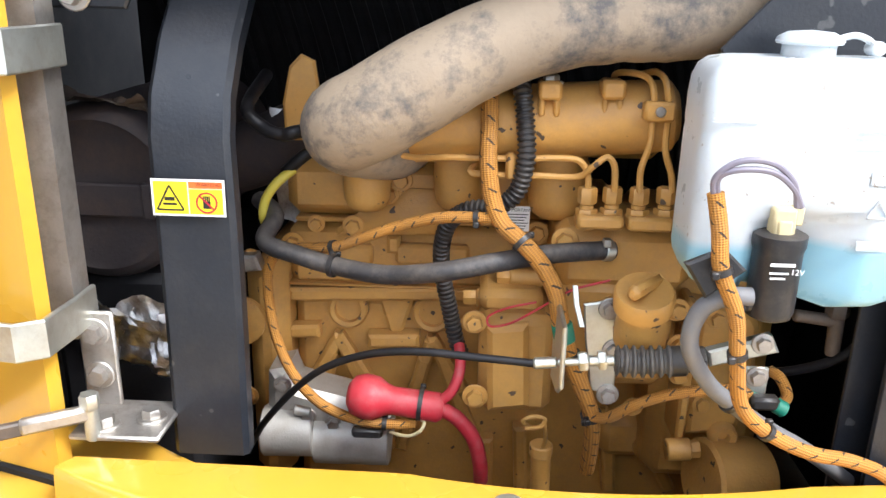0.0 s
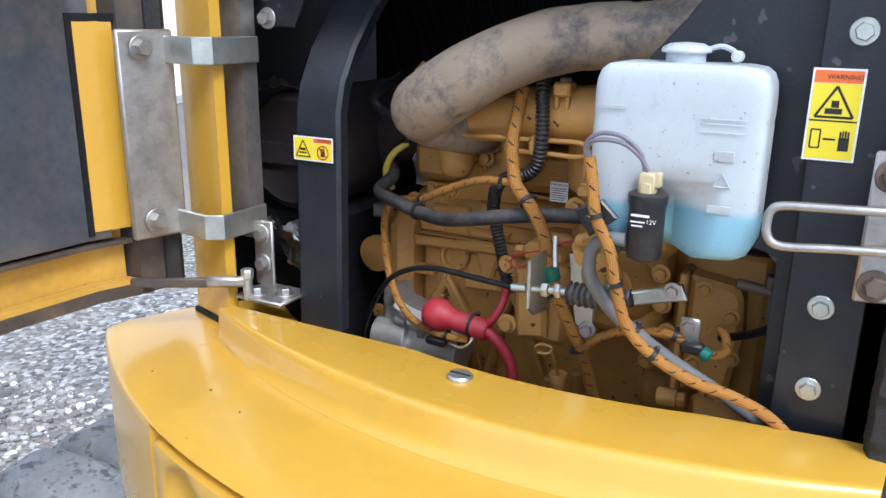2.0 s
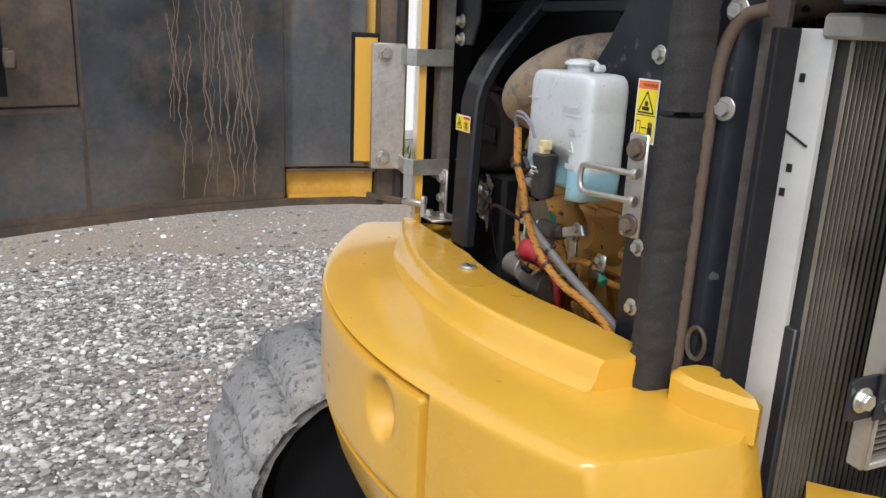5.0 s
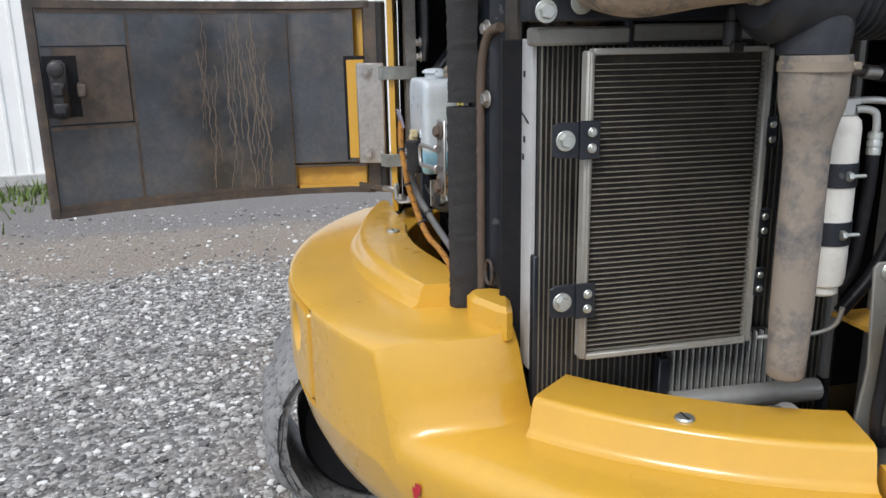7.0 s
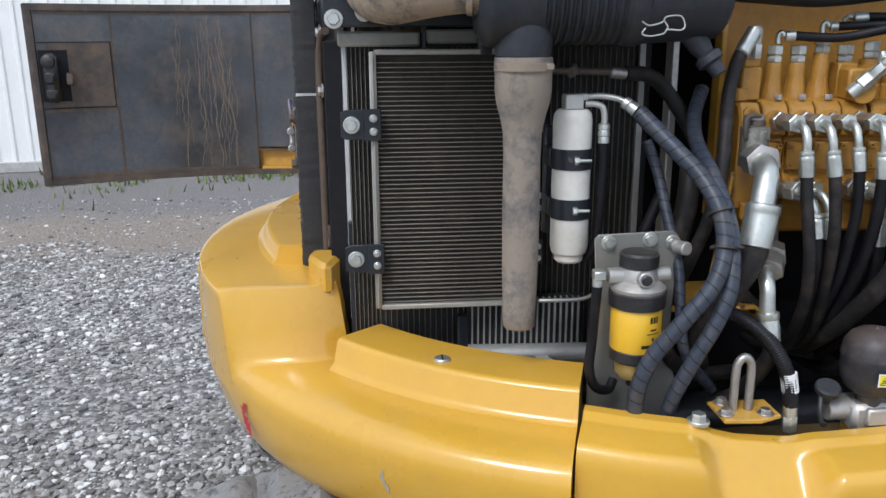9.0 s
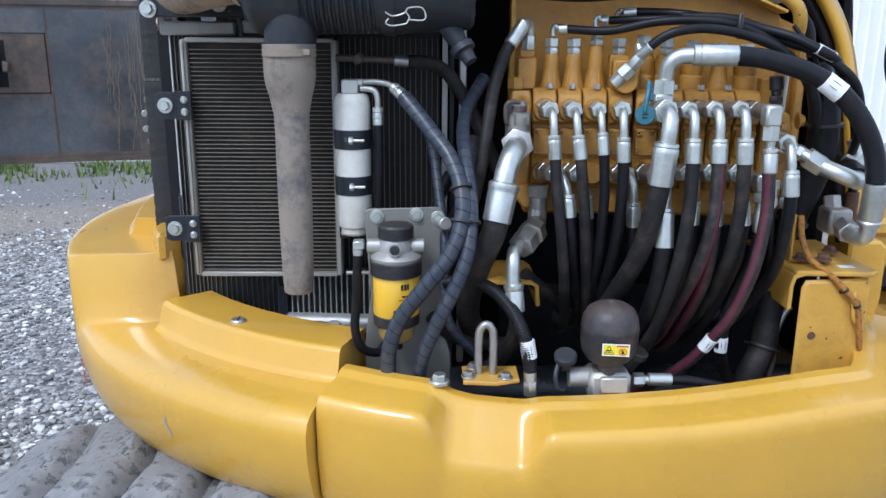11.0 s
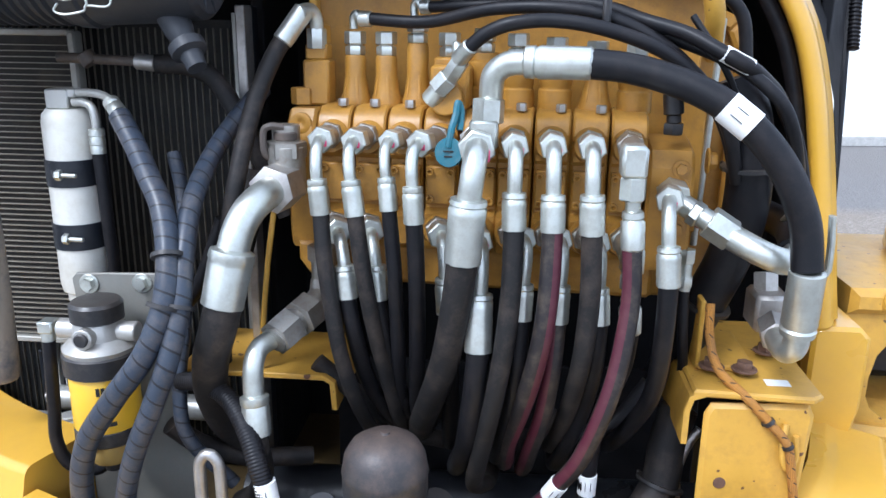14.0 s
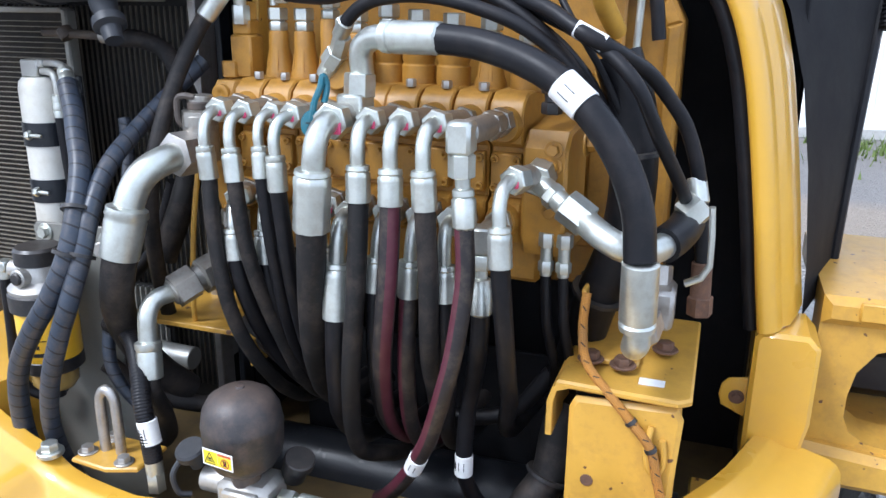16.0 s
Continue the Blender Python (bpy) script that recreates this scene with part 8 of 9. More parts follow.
# lower row of ports, behind the upper hoses
LOWER = [((0, 0.946, 1.524, 1.328), (0.956, 1.531, 1.300), (0.960, 1.535, 1.258), [(0.955, 1.541, 1.21), (0.925, 1.553, 1.13), (0.870, 1.575, 1.05)]),
         ((1, 0.925, 1.560, 1.326), (0.940, 1.567, 1.297), (0.944, 1.570, 1.252), [(0.940, 1.577, 1.20), (0.910, 1.590, 1.12), (0.860, 1.605, 1.04)]),
         ((3, 0.940, 1.652, 1.326), (0.945, 1.655, 1.285), (0.945, 1.658, 1.238), [(0.938, 1.662, 1.173), (0.905, 1.662, 1.092), (0.860, 1.657, 1.022)]),
         ((4, 0.979, 1.700, 1.330), (0.990, 1.700, 1.282), (1.000, 1.701, 1.212), [(0.995, 1.697, 1.155), (0.983, 1.692, 1.11), (0.962, 1.685, 1.06), (0.900, 1.672, 1.00)]),
         ((5, 0.978, 1.754, 1.338), (0.988, 1.751, 1.296), (0.992, 1.750, 1.252), [(0.990, 1.748, 1.19), (0.970, 1.742, 1.12), (0.920, 1.730, 1.04)]),
         ((6, 0.978, 1.796, 1.338), (0.988, 1.794, 1.296), (0.990, 1.793, 1.250), [(0.990, 1.790, 1.19), (0.972, 1.783, 1.12), (0.925, 1.770, 1.04), (0.880, 1.765, 0.99)]),
         ((7, 0.988, 1.838, 1.339), (0.991, 1.838, 1.296), (0.995, 1.841, 1.252), [(0.985, 1.840, 1.19), (0.955, 1.832, 1.12), (0.905, 1.815, 1.03)])]
for i, (bend, f0, f1, pts) in enumerate(LOWER):
    port = bank_at(0.872, P0 + bend[0] * PD, 1.328)
    b = Vector(bend[1:])
    elbow_hose(port, b + (b - port).normalized() * 0.006 + Z * 0.005, f0, f1, pts, 0.0112 if i != 3 else 0.0142, red_stripe if i == 5 else rubber, "black hydraulic hose from the lower ports with a zinc elbow", 0.0178)
# the ninth hose: block elbow and straight fitting, red stripe, white label
nine = thing("hydraulic_hose", (0.990, 1.738, 0.953), "dark hydraulic hose with a red stripe and a white label band", "hydraulic hose", "hydraulic hoses")
q9 = bank_at(0.874, P0 + 8 * PD, 1.450)
part("adapter", M().hexa(q9, q9 + Vector((0.020, -0.002, 0)), 0.0175).hexa(q9 + Vector((0.026, -0.003, 0)), q9 + Vector((0.050, -0.005, 0)), 0.0175).rod(q9, (1.005, 1.866, 1.452), 0.0145), adapter_steel, nine)
part("block_elbow", M().box((1.014, 1.864, 1.448), (0.030, 0.028, 0.036), 0.004).hexa((1.015, 1.865, 1.431), (1.015, 1.865, 1.405), 0.0150).rod((1.015, 1.865, 1.431), (1.015, 1.867, 1.388), 0.0085), zinc, nine, "zinc block elbow")
part("ferrule", M().lathe((1.015, 1.867, 1.394), (1.016, 1.870, 1.348), [(0, 0.009), (0.002, 0.012), (0.008, 0.0125), (0.010, 0.011), (0.013, 0.0137), (0.043, 0.0135), (0.046, 0.0105)], 24, 0.07), zinc, nine)
ninep = [(1.016, 1.869, 1.355), (1.018, 1.872, 1.298), (1.022, 1.868, 1.246), (1.024, 1.860, 1.193), (1.022, 1.847, 1.141), (1.010, 1.827, 1.078), (0.992, 1.806, 1.035), (0.983, 1.795, 1.013), (0.965, 1.768, 0.971), (0.93, 1.735, 0.925), (0.88, 1.70, 0.88)]
part("hose", M().tube(ninep, 0.0112, 14, True, 7), red_stripe, nine)
tube_label(nine, (0.993, 1.807, 1.037), (0.983, 1.795, 1.012), 0.0117)
ten = thing("hydraulic_hose", (0.930, 1.852, 0.965), "black hydraulic hose with a white label band near its foot", "hydraulic hose", "hydraulic hoses")
tp = bank_at(0.872, P0 + 8 * PD, 1.328)
part("adapter", M().hexa(tp, tp + X * 0.016, 0.017).rod(tp, (0.965, 1.876, 1.326), 0.0135).box((0.972, 1.877, 1.325), (0.026, 0.026, 0.032), 0.003).hexa((0.973, 1.877, 1.308), (0.974, 1.877, 1.290), 0.0135), zinc, ten)
part("ferrule", M().lathe((0.975, 1.878, 1.280), (0.980, 1.880, 1.234), [(0, 0.009), (0.002, 0.012), (0.010, 0.0115), (0.013, 0.0137), (0.043, 0.0135), (0.046, 0.0105)], 24, 0.07).rod((0.974, 1.877, 1.29), (0.975, 1.878, 1.278), 0.008), zinc, ten, "crimped zinc ferrule")
part("hose", M().tube([(0.979, 1.880, 1.240), (0.972, 1.876, 1.19), (0.948, 1.863, 1.13), (0.936, 1.852, 1.075), (0.933, 1.848, 1.021), (0.932, 1.848, 0.985), (0.920, 1.870, 0.930), (0.900, 1.910, 0.890)], 0.0112, 12), rubber, ten)
tube_label(ten, (0.933, 1.848, 1.016), (0.9325, 1.8475, 0.986), 0.0117)
# pressure gauge tag hanging on the bank
tag = thing("round_tag", (0.945, 1.660, 1.446), "teal plastic disc tag hung by its strap on a fitting", "tag")
part("disc", M().lathe((0.964, 1.660, 1.444), (1.009, 1.650, 1.451), [(0, 0.017), (0.002, 0.0175), (0.004, 0.0165), (0.004, 0)], 24), blue_tag, tag)
part("strap", M().tube([(0.966, 1.659, 1.450), (0.962, 1.662, 1.471), (0.955, 1.666, 1.486), (0.950, 1.668, 1.500), (0.948, 1.672, 1.489), (0.955, 1.671, 1.469)], 0.0042, 8), blue_tag, tag)
part("disc_mark", M().box((0.9695, 1.659, 1.446), (0.001, 0.012, 0.002), 0.0002).box((0.9695, 1.659, 1.440), (0.001, 0.010, 0.002), 0.0002), ink, tag)

# large pump hose on the bank's end
lg = thing("pump_hose", (1.000, 1.365, 1.163), "thick dusty pump hose with a large zinc elbow and long ferrule", "hydraulic hose")
part("port_block", M().rod((0.890, 1.444, 1.372), (0.890, 1.444, 1.436), 0.024, 22).hexa((0.890, 1.444, 1.42), (0.890, 1.444, 1.442), 0.026).rod((0.885, 1.443, 1.436), (0.885, 1.443, 1.462), 0.018), adapter_steel, lg)
part("nut", M().hexa((0.900, 1.444, 1.387), (0.945, 1.438, 1.388), 0.030), steel, lg, "steel swivel nut")
part("elbow", M().tube([(0.920, 1.441, 1.386), (0.955, 1.434, 1.384), (0.985, 1.424, 1.372), (1.000, 1.415, 1.351), (1.010, 1.408, 1.322)], 0.0195, 20), zinc, lg, "large zinc elbow")
part("ferrule", M().lathe((1.010, 1.411, 1.331), (1.020, 1.399, 1.271), [(0, 0.02), (0.003, 0.0265), (0.012, 0.028), (0.016, 0.026), (0.02, 0.0268), (0.07, 0.0255), (0.072, 0.02)], 27, 0.03), zinc, lg, "long zinc ferrule")
part("hose", M().tube([(1.018, 1.402, 1.280), (1.020, 1.390, 1.235), (1.005, 1.371, 1.184), (0.970, 1.356, 1.122), (0.920, 1.355, 1.051), (0.880, 1.376, 1.002)], 0.0225, 18), dusty_rubber, lg)
part("cap_hook", M().tube([(0.900, 1.426, 1.420), (0.905, 1.420, 1.429), (0.905, 1.420, 1.455), (0.905, 1.430, 1.462), (0.900, 1.445, 1.460)], 0.0045, 8).rod((0.890, 1.444, 1.454), (0.890, 1.444, 1.443), 0.016), rusty_door, lg, "rusty cap hook")
lo = thing("suction_hose", (1.050, 1.454, 0.957), "black hydraulic hose with a zinc elbow, ferrule and white label", "hydraulic hose")
part("riser", M().hexa((0.885, 1.487, 1.305), (0.885, 1.487, 1.282), 0.021).rod((0.885, 1.487, 1.285), (0.885, 1.487, 1.245), 0.0165, 18), adapter_steel, lo, "dull steel riser")
part("adapter", M().tube([(0.885, 1.487, 1.255), (0.892, 1.485, 1.236), (0.915, 1.479, 1.228), (0.95, 1.464, 1.220), (0.985, 1.446, 1.207)], 0.018, 18).hexa((0.922, 1.478, 1.228), (0.948, 1.466, 1.220), 0.026).hexa((0.954, 1.462, 1.219), (0.982, 1.446, 1.207), 0.0245), adapter_steel, lo, "dull steel union")
part("elbow", M().tube([(0.980, 1.440, 1.205), (1.000, 1.432, 1.202), (1.015, 1.429, 1.188), (1.020, 1.429, 1.162), (1.022, 1.430, 1.144)], 0.0125, 16), zinc, lo, "zinc elbow")
part("ferrule", M().lathe((1.022, 1.430, 1.150), (1.030, 1.435, 1.099), [(0, 0.014), (0.002, 0.0178), (0.010, 0.018), (0.013, 0.0162), (0.018, 0.0172), (0.05, 0.0168), (0.052, 0.0135)], 24, 0.05), zinc, lo)
part("hose", M().tube([(1.030, 1.434, 1.105), (1.030, 1.436, 1.077), (1.010, 1.432, 1.039), (0.980, 1.412, 0.988), (0.950, 1.377, 0.951)], 0.0135, 14), dusty_rubber, lo)
lw = thing("hydraulic_hose", (1.060, 1.458, 0.972), "black sleeved hose with a white label band and crimped end", "hydraulic hose", "hydraulic hoses")
part("hose", corrugated([(0.960, 1.309, 1.132), (0.985, 1.353, 1.143), (1.010, 1.394, 1.134), (1.040, 1.425, 1.109), (1.060, 1.443, 1.077), (1.068, 1.454, 1.043), (1.070, 1.460, 1.002)], 0.0125, 0.004, 0.0003), rubber, lw)
tube_label(lw, (1.066, 1.452, 1.059), (1.068, 1.458, 1.027), 0.0130)
part("ferrule", M().rod((1.070, 1.459, 1.009), (1.070, 1.460, 0.982), 0.0115).hexa((1.070, 1.460, 0.986), (1.070, 1.461, 0.957), 0.0125), zinc, lw)

# the great return hose that arches over the bank
gr = thing("return_hose", (1.000, 2.066, 1.312), "thick black hydraulic hose arching over the valve bank, white label", "hydraulic hose")
part("elbow", M().tube([(0.915, 1.706, 1.487), (0.920, 1.705, 1.509), (0.926, 1.708, 1.531), (0.932, 1.724, 1.544), (0.942, 1.748, 1.547)], 0.0145, 18), zinc, gr, "zinc elbow")
part("ferrule", M().lathe((0.942, 1.743, 1.547), (0.954, 1.815, 1.547), [(0, 0.016), (0.002, 0.0185), (0.012, 0.0195), (0.014, 0.0175), (0.018, 0.0195), (0.075, 0.019), (0.078, 0.016)], 24, 0.05), zinc, gr)
grp = [(0.953, 1.809, 1.547), (0.958, 1.862, 1.542), (0.969, 1.915, 1.528), (0.983, 1.960, 1.507), (0.995, 2.000, 1.474), (1.003, 2.032, 1.431), (1.010, 2.052, 1.383), (1.016, 2.059, 1.333)]
part("hose", M().tube(grp, 0.0172, 18), rubber, gr)
tube_label(gr, (0.984, 1.962, 1.506), (0.993, 1.990, 1.484), 0.0178)
part("ferrule", M().lathe((1.016, 2.060, 1.333), (1.008, 2.061, 1.254), [(0, 0.0165), (0.002, 0.0195), (0.065, 0.020), (0.068, 0.018), (0.071, 0.020), (0.078, 0.019), (0.08, 0.014)], 24), zinc, gr)
part("elbow", M().tube([(1.008, 2.061, 1.265), (1.003, 2.062, 1.239), (0.990, 2.058, 1.227), (0.965, 2.058, 1.226), (0.935, 2.061, 1.231)], 0.0145, 18), zinc, gr)
part("union", M().hexa((0.950, 2.061, 1.226), (0.915, 2.065, 1.232), 0.021), steel, gr)
bv = thing("ball_valve", (0.86, 2.08, 1.24), "dull steel ball valve with a zinc lever on the bracket box", "valve")
part("body", M().box((0.870, 2.070, 1.236), (0.055, 0.045, 0.05), 0.005).hexa((0.860, 2.070, 1.250), (0.850, 2.069, 1.280), 0.017), steel, bv)
part("lever", M().strip([(0.900, 2.102, 1.276), (0.900, 2.119, 1.285), (0.900, 2.127, 1.301), (0.900, 2.126, 1.335), (0.900, 2.123, 1.369)], (1, 0, 0), 0.012, 0.007, 0.002), zinc, bv, "zinc lever")
part("outlet", M().hexa((0.860, 2.093, 1.343), (0.850, 2.110, 1.361), 0.021).rod((0.850, 2.108, 1.360), (0.840, 2.101, 1.389), 0.012), zinc, bv)
# the slanting fitting from the tenth port
sf = thing("swivel_fitting", (0.950, 2.007, 1.344), "zinc swivel adapters running out of the valve bank's end", "fitting")
part("adapter", M().hexa((0.905, 1.928, 1.394), (0.935, 1.928, 1.390), 0.020).rod((0.925, 1.926, 1.391), (0.952, 1.968, 1.367), 0.013).hexa((0.940, 1.946, 1.379), (0.945, 1.956, 1.373), 0.0155), zinc, sf)
part("swivel_nut", M().hexa((0.945, 1.965, 1.369), (0.950, 1.994, 1.351), 0.020), zinc, sf)
part("pipe", M().tube([(0.955, 1.994, 1.351), (0.972, 2.015, 1.342), (0.975, 2.040, 1.332), (0.955, 2.062, 1.326), (0.900, 2.085, 1.326)], 0.0155, 16), zinc, sf)
part("red_band", M().rod((0.941, 1.956, 1.371), (0.943, 1.962, 1.368), 0.0122), red_ink, sf)
line_thing("rubber_elbow", [(0.925, 2.075, 1.326), (0.88, 2.09, 1.33), (0.82, 2.098, 1.335), (0.72, 2.095, 1.33)], 0.021, rubber, "short thick black rubber hose joined to the swivel pipe", "hose", 16)

# pilot hoses
def pilot(start, end, ferr, pts, r, label="thin black pilot hose with a zinc elbow"):
    t = thing("pilot_hose", pts[-1], label, "pilot hose", "pilot hoses")
    part("elbow", M().tube([start, Vector(start) + Z * 0.014, Vector(start) * 0.45 + Vector(end) * 0.55 + Z * 0.012, end], r * 0.7, 10), zinc, t)
    part("ferrule", M().rod(end, ferr, r * 1.25, 14), zinc, t)
    part("hose", M().tube([Vector(end) * 0.3 + Vector(ferr) * 0.7, ferr] + list(pts), r, 12, True, 7), rubber, t)
    return t


pilot((0.800, 1.516, 1.580), (0.805, 1.525, 1.593), (0.810, 1.542, 1.593), [(0.830, 1.618, 1.590), (0.860, 1.700, 1.606), (0.880, 1.778, 1.608), (0.890, 1.839, 1.598), (0.900, 1.900, 1.570), (0.905, 1.949, 1.527), (0.900, 1.985, 1.470), (0.870, 2.013, 1.402)], 0.0082)
pilot((0.800, 1.597, 1.597), (0.805, 1.607, 1.609), (0.810, 1.620, 1.609), [(0.830, 1.683, 1.611), (0.860, 1.763, 1.610), (0.880, 1.841, 1.593), (0.890, 1.911, 1.561), (0.890, 1.962, 1.517), (0.885, 1.999, 1.459), (0.860, 2.023, 1.392)], 0.0078)
pilot((0.800, 1.637, 1.604), (0.810, 1.646, 1.623), (0.815, 1.670, 1.625), [(0.830, 1.729, 1.623), (0.855, 1.790, 1.615), (0.870, 1.851, 1.601), (0.890, 1.919, 1.574), (0.920, 1.964, 1.556), (0.935, 2.004, 1.533), (0.945, 2.037, 1.500), (0.930, 2.061, 1.447), (0.880, 2.086, 1.386), (0.820, 2.104, 1.328)], 0.0080)
pl = pilot((0.885, 1.660, 1.548), (0.890, 1.662, 1.545), (0.905, 1.679, 1.563), [(0.910, 1.698, 1.578), (0.915, 1.727, 1.589), (0.915, 1.775, 1.593), (0.920, 1.835, 1.584), (0.920, 1.904, 1.559), (0.915, 1.956, 1.519), (0.905, 1.989, 1.466), (0.880, 2.010, 1.404)], 0.0085)
part("union", M().hexa((0.870, 1.636, 1.508), (0.875, 1.651, 1.524), 0.015).hexa((0.875, 1.650, 1.521), (0.890, 1.666, 1.545), 0.012).rod((0.862, 1.625, 1.493), (0.870, 1.640, 1.510), 0.013), zinc, pl, "zinc angled union")
tube_lab = thing("pilot_hose", (0.931, 1.978, 1.554), "thin black pilot hose with a white label sleeve", "pilot hose", "pilot hoses")
part("hose", M().tube([(0.855, 1.745, 1.615), (0.872, 1.823, 1.612), (0.890, 1.883, 1.594), (0.915, 1.928, 1.580), (0.935, 1.963, 1.561), (0.941, 1.980, 1.552), (0.935, 2.000, 1.542), (0.915, 2.020, 1.529), (0.893, 2.042, 1.512), (0.872, 2.063, 1.485), (0.855, 2.085, 1.450), (0.845, 2.102, 1.40), (0.838, 2.112, 1.34), (0.835, 2.118, 1.28)], 0.0088, 12), rubber, tube_lab)
tube_label(tube_lab, (0.9365, 1.965, 1.560), (0.936, 1.997, 1.544), 0.0094)
part("end_union", M().rod((0.835, 2.118, 1.285), (0.834, 2.120, 1.235), 0.0125, 14).hexa((0.834, 2.120, 1.24), (0.834, 2.121, 1.215), 0.016), rusty, tube_lab, "rusty hose union")
part("clip", M().box((0.905, 1.836, 1.598), (0.012, 0.010, 0.045), 0.003), plastic_black, tube_lab, "black hose clip")
ret = line_thing("drain_hose", [(0.838, 1.436, 1.572), (0.847, 1.420, 1.546), (0.870, 1.400, 1.490), (0.900, 1.387, 1.420), (0.918, 1.376, 1.35), (0.910, 1.360, 1.27), (0.880, 1.340, 1.18), (0.840, 1.321, 1.09)], 0.0118, dusty_rubber, "dusty black drain hose hanging beside the valve bank", "hose")
part("ferrule", M().lathe((0.828, 1.458, 1.604), (0.842, 1.429, 1.562), [(0, 0.009), (0.002, 0.0135), (0.05, 0.0135), (0.052, 0.011)], 18), zinc, ret)
part("elbow", M().tube([(0.810, 1.468, 1.566), (0.815, 1.469, 1.592), (0.825, 1.464, 1.603), (0.840, 1.456, 1.601)], 0.009, 12).hexa((0.810, 1.468, 1.554), (0.810, 1.468, 1.580), 0.013), zinc, ret)
top = line_thing("tank_hose", [(0.80, 1.33, 1.68), (0.840, 1.396, 1.669), (0.840, 1.461, 1.664), (0.840, 1.563, 1.658), (0.845, 1.672, 1.668), (0.850, 1.788, 1.683), (0.850, 1.859, 1.680), (0.850, 1.918, 1.659)], 0.0175, rubber, "long thick black tank hose along the bay's top", "hose", 16)
part("clamp", M().rod((0.850, 1.913, 1.663), (0.850, 1.930, 1.654), 0.0195, 18).box((0.850, 1.926, 1.671), (0.012, 0.012, 0.010), 0.002), zinc, top, "zinc clamp")
line_thing("tank_pipe", [(0.850, 1.927, 1.656), (0.850, 1.948, 1.645), (0.850, 1.964, 1.628), (0.840, 1.973, 1.604), (0.820, 1.978, 1.582), (0.780, 1.988, 1.553)], 0.0125, yellow_old, "yellow bent steel tank pipe", "pipe", 16)
line_thing("rear_hose", [(0.760, 2.000, 1.633), (0.760, 2.028, 1.600), (0.760, 2.038, 1.543)], 0.009, rubber, "black hose behind the tank pipe", "hose")
cor = line_thing("sleeved_bundle", [(0.860, 2.001, 1.529), (0.865, 2.021, 1.475), (0.865, 2.029, 1.420), (0.860, 2.029, 1.354), (0.850, 2.018, 1.294), (0.840, 1.997, 1.231), (0.820, 1.978, 1.163), (0.800, 1.962, 1.103)], 0.0285, rubber, "thick black sleeved hose bundle with cable ties", "hose bundle", 18, (2, 5))
cor2 = line_thing("sleeved_bundle", [(0.860, 1.974, 1.083), (0.870, 1.961, 1.035), (0.880, 1.953, 0.975), (0.900, 1.927, 0.931), (0.900, 1.906, 0.876)], 0.026, dusty_rubber, "dusty black sleeved bundle down to the deck", "hose bundle", 16, (2,))
line_thing("grey_pipe", [(0.880, 2.000, 1.061), (0.880, 1.987, 1.040), (0.880, 1.975, 0.997), (0.880, 1.976, 0.943), (0.880, 1.964, 0.877)], 0.0065, steel, "grey steel pipe beside the sleeved bundle", "pipe")
cab = line_thing("sensor_cable", [(0.900, 1.935, 1.600), (0.915, 1.962, 1.560), (0.905, 1.99, 1.515), (0.885, 2.015, 1.46), (0.868, 2.032, 1.41)], 0.0042, rubber, "thin black sensor cable with a plug at its end", "cable", 10)
part("plug", M().box((0.866, 2.034, 1.395), (0.020, 0.022, 0.030), 0.003).box((0.872, 2.036, 1.375), (0.014, 0.014, 0.020), 0.003), plastic_black, cab, "black plug")
part("plug_lock", M().box((0.878, 2.036, 1.402), (0.004, 0.010, 0.008), 0.001), red_rubber, cab, "red plug lock")
for y in (1.936, 1.958):
    un = thing("pilot_union", (0.890, y, 1.22), "small zinc union with a thin black hose below the bank's end", "union", "pilot unions")
    part("union", M().hexa((0.890, y, 1.318), (0.890, y, 1.300), 0.0105).rod((0.890, y, 1.302), (0.890, y, 1.262), 0.0075, 14).hexa((0.890, y, 1.282), (0.890, y, 1.268), 0.0100), zinc, un)
    part("hose", M().tube([(0.890, y, 1.265), (0.888, y + 0.004, 1.20), (0.870, y + 0.012, 1.14), (0.83, y + 0.01, 1.08)], 0.0068, 10), rubber, un)
ps = thing("pressure_sensor", (0.870, 1.928, 1.489), "black pressure sensor screwed into the valve bank's end", "sensor")
part("body", M().rod((0.870, 1.929, 1.484), (0.870, 1.926, 1.510), 0.0125, 18).hexa((0.870, 1.930, 1.459), (0.870, 1.930, 1.473), 0.013).rod((0.870, 1.930, 1.473), (0.870, 1.929, 1.484), 0.009), plastic_black, ps)
for i, pts in enumerate(([(0.860, 1.466, 1.124), (0.850, 1.525, 1.069), (0.820, 1.585, 1.003), (0.800, 1.669, 0.974)], [(0.840, 1.769, 1.016), (0.840, 1.829, 1.018), (0.830, 1.890, 1.037), (0.820, 1.938, 1.099)], [(0.850, 1.326, 1.202), (0.830, 1.355, 1.289), (0.800, 1.372, 1.385)], [(0.800, 1.218, 1.142), (0.800, 1.274, 1.208), (0.800, 1.319, 1.313)], [(0.950, 1.285, 1.062), (0.930, 1.317, 1.023), (0.900, 1.369, 0.990), (0.860, 1.454, 0.973)])):
    line_thing("rear_hose", pts, (0.013, 0.012, 0.02, 0.011, 0.014)[i], dusty_rubber if i % 2 == 0 else rubber, "dusty black hose in the dark behind the valve hoses", "hose")

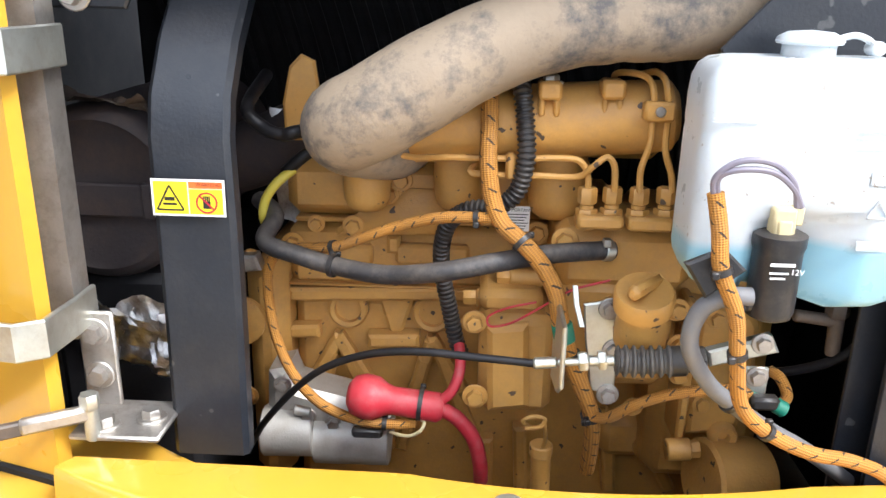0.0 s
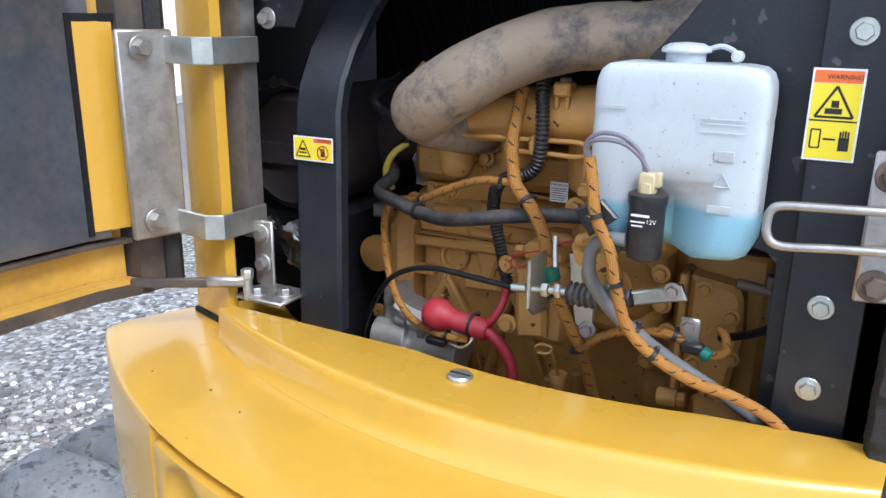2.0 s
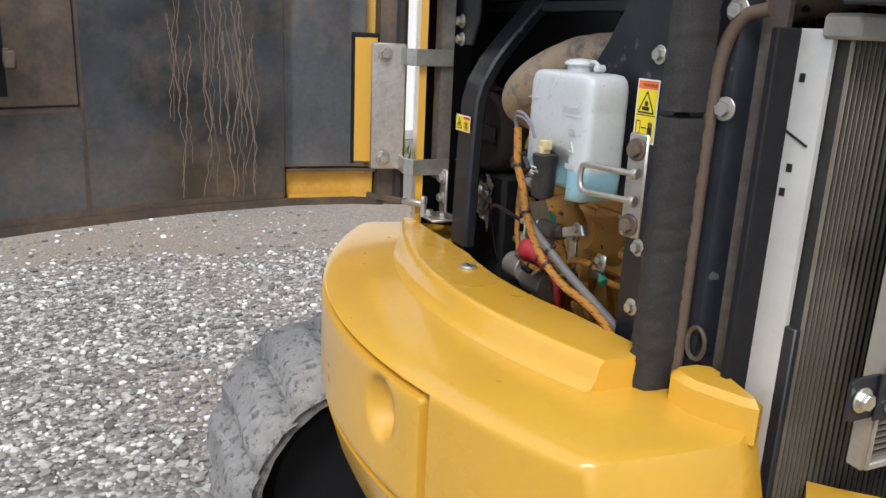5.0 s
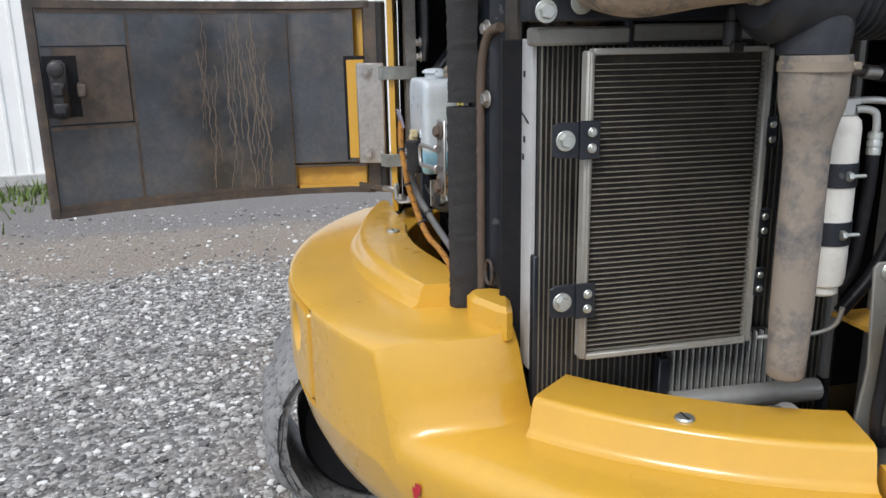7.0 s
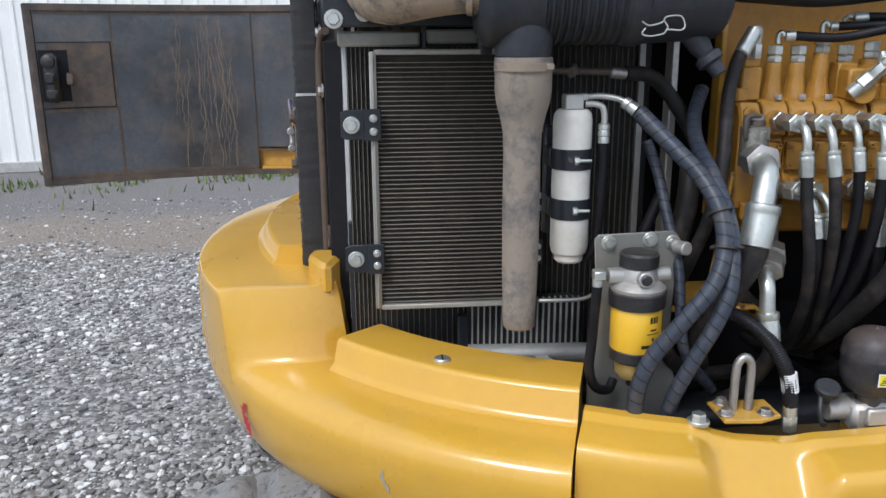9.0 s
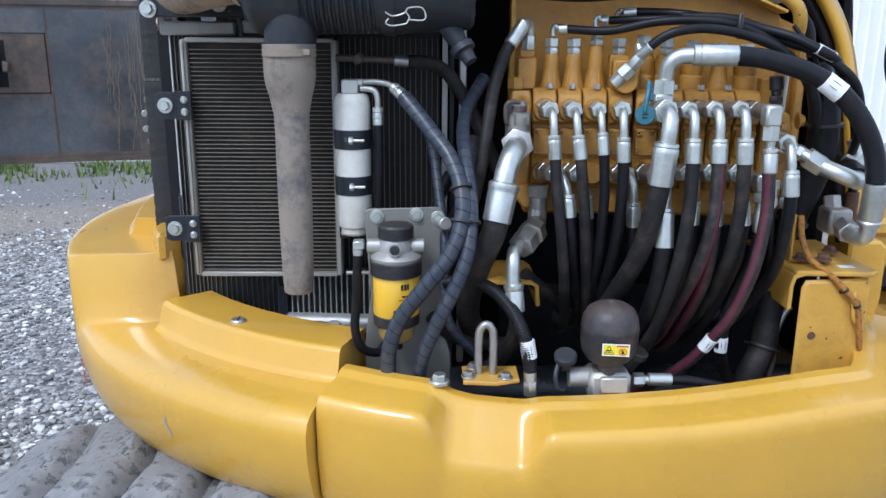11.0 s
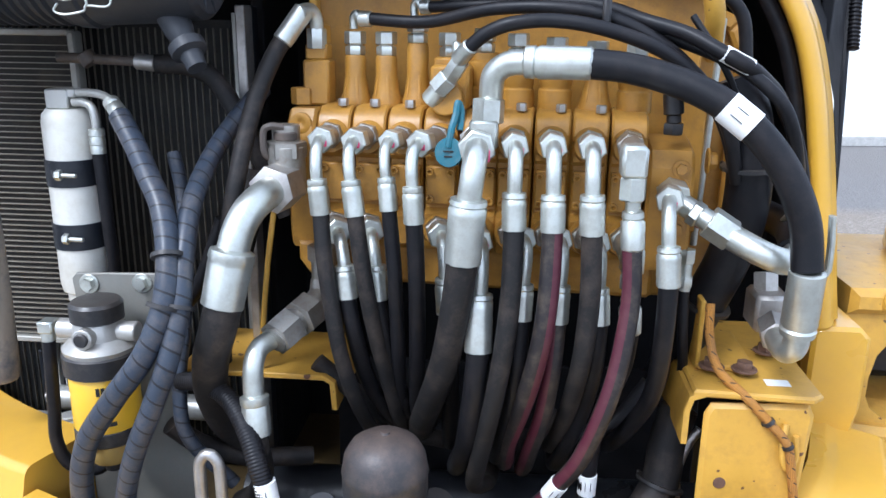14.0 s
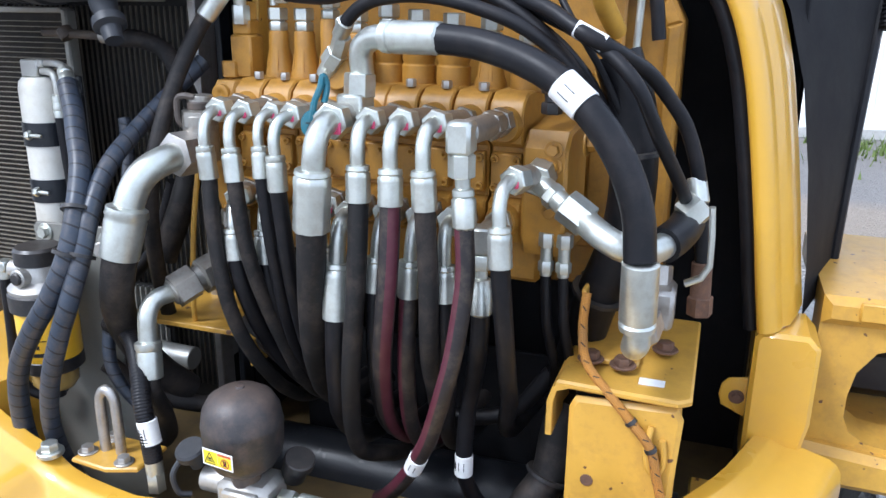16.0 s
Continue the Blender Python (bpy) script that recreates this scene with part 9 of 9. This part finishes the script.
# ---------- accumulator and lifting eye ----------
acc = thing("accumulator", (1.063, 1.598, 0.95), "dusty grey-black ball accumulator with a yellow warning sticker", "accumulator")
part("shell", M().lathe((1.063, 1.598, 1.012), (1.063, 1.598, 2), [(0, 0.014), (0.004, 0.024), (0.014, 0.038), (0.028, 0.047), (0.045, 0.0505), (0.068, 0.0505), (0.072, 0.0515), (0.076, 0.0505), (0.092, 0.048), (0.106, 0.040), (0.114, 0.028), (0.118, 0.014), (0.119, 0.006), (0.121, 0.005), (0.121, 0)], 44), mat("accumulator_paint", (0.024, 0.026, 0.03), 0.45, 0, 0.25, (0.17, 0.115, 0.085), 0.4, 14, 300, 0.12, 0.5), acc)
part("neck", M().rod((1.063, 1.598, 0.99), (1.063, 1.598, 1.016), 0.019), rusty_door, acc)
part("valve_block", M().box((1.055, 1.60, 0.978), (0.06, 0.075, 0.05), 0.008).rod((1.055, 1.53, 0.985), (1.055, 1.57, 0.985), 0.018).box((1.09, 1.605, 0.985), (0.012, 0.05, 0.03), 0.003), cast_alu, acc)
part("solenoid", M().rod((1.02, 1.64, 0.99), (1.03, 1.655, 1.02), 0.017, 18).rod((1.03, 1.655, 1.015), (1.033, 1.66, 1.028), 0.02, 18), plastic_black, acc)
part("port_nut", M().hexa((1.06, 1.645, 0.982), (1.06, 1.665, 0.982), 0.013).rod((1.06, 1.66, 0.982), (1.06, 1.675, 0.982), 0.008).rod((1.06, 1.672, 0.983), (1.06, 1.715, 0.982), 0.0115), zinc, acc)
part("hose", M().tube([(1.06, 1.71, 0.982), (1.06, 1.74, 0.981), (1.055, 1.78, 0.972), (1.04, 1.83, 0.955)], 0.009, 12), rubber, acc)
part("rubber_cap", M().lathe((1.06, 1.523, 1.005), (1.075, 1.520, 1.045), [(0, 0.010), (0.02, 0.010), (0.021, 0.02), (0.03, 0.0205), (0.033, 0.018)], 20), canister_black, acc, "black rubber cap")
part("cap_strap", M().tube([(1.07, 1.51, 1.022), (1.085, 1.502, 1.0), (1.085, 1.508, 0.975), (1.075, 1.52, 0.968)], 0.004, 8), canister_black, acc)
part("base", M().box((1.06, 1.60, 0.945), (0.05, 0.06, 0.03), 0.004), yellow_old, acc)
warning_label((1.1140, 1.575, 1.050), (0.12, 1, 0), Z, 0.046, 0.022, False, "small yellow warning sticker on the ball accumulator")
eye = thing("lifting_eye", (1.056, 1.38, 0.985), "bent steel rod lifting eye on a bolted yellow plate", "lifting eye")
part("loop", M().tube([(1.056, 1.368, 0.985), (1.056, 1.368, 1.06), (1.056, 1.372, 1.078), (1.056, 1.381, 1.085), (1.056, 1.390, 1.078), (1.056, 1.394, 1.06), (1.056, 1.394, 0.985)], 0.0072, 12), steel, eye)
part("plate", M().prism([(1.02, 1.34), (1.09, 1.34), (1.095, 1.40), (1.08, 1.44), (1.02, 1.44)], "z", 0.984, 0.992, 0.002), yellow_old, eye)
for x, y in ((1.075, 1.415), (1.03, 1.36), (1.07, 1.35)):
    bolt((x, y, 0.992), Z, 0.009, eye, steel)

# ---------- boom foot beyond the bay ----------
boom = thing("swing_bracket", (0.4, 2.6, 0.5), "worn yellow cast swing bracket at the foot of the boom", "bracket")
part("top_deck", M().prism([(2.292, 1.135), (3.3, 1.135), (3.3, 1.185), (2.292, 1.18)], "x", 0.21, 0.60, 0.012), yellow_old, boom)
HOLE = [(2.90, 1.112), (2.42, 1.112), (2.375, 1.095), (2.352, 1.06), (2.345, 1.02), (2.345, 0.985), (2.355, 0.962), (2.38, 0.945), (2.42, 0.940), (2.90, 0.940)]
edge = [(3.3, 1.136), (2.292, 1.136), (2.292, 1.12), (2.292, 1.06), (2.292, 1.02), (2.292, 0.985), (2.292, 0.962), (2.292, 0.94), (2.292, 0.93), (3.3, 0.93)]
part("web", M().grid([[(0.585, *o), (0.585, *h), (0.50, *h), (0.50, *o)] for h, o in zip(HOLE, edge)], True), yellow_old, boom, "yellow web with a rounded window")
part("lower_arm", M().prism([(2.27, 0.872), (3.3, 0.865), (3.3, 0.945), (2.50, 0.938), (2.44, 0.930), (2.27, 0.945)], "x", 0.25, 0.61, 0.012), yellow_old, boom)
part("name_plate", M().box((0.602, 2.46, 1.163), (0.008, 0.24, 0.030), 0.003), yellow_old, boom)
part("pin_boss", M().lathe((0.40, 2.61, 1.178), (0.40, 2.61, 2), [(0, 0.165), (0.015, 0.178), (0.05, 0.176), (0.09, 0.15), (0.15, 0.11), (0.16, 0.08)], 36), yellow_old, boom)
bolt((0.50, 2.50, 1.262), Z, 0.016, boom, steel)
part("pad", M().box((0.50, 2.52, 1.25), (0.06, 0.09, 0.02), 0.003), black_paint, boom)
part("dark_core", M().box((0.36, 2.85, 0.99), (0.1, 1.0, 0.10), 0.02), black_paint, boom)
part("cylinder_rod", M().rod((0.62, 2.2, 0.785), (0.62, 3.2, 0.785), 0.026, 24), zinc, boom, "bright cylinder rod")
part("boom_hose", M().tube([(0.15, 2.66, 1.76), (0.15, 2.58, 1.70), (0.15, 2.545, 1.62), (0.15, 2.54, 1.52), (0.15, 2.575, 1.43), (0.15, 2.64, 1.39)], 0.013, 12), rubber, boom)
part("boom_foot", M().prism([(2.64, 1.30), (3.0, 1.30), (3.0, 1.80), (2.68, 1.80), (2.62, 1.62), (2.62, 1.48)], "x", 0.0, 0.22, 0.03), black_paint, boom)
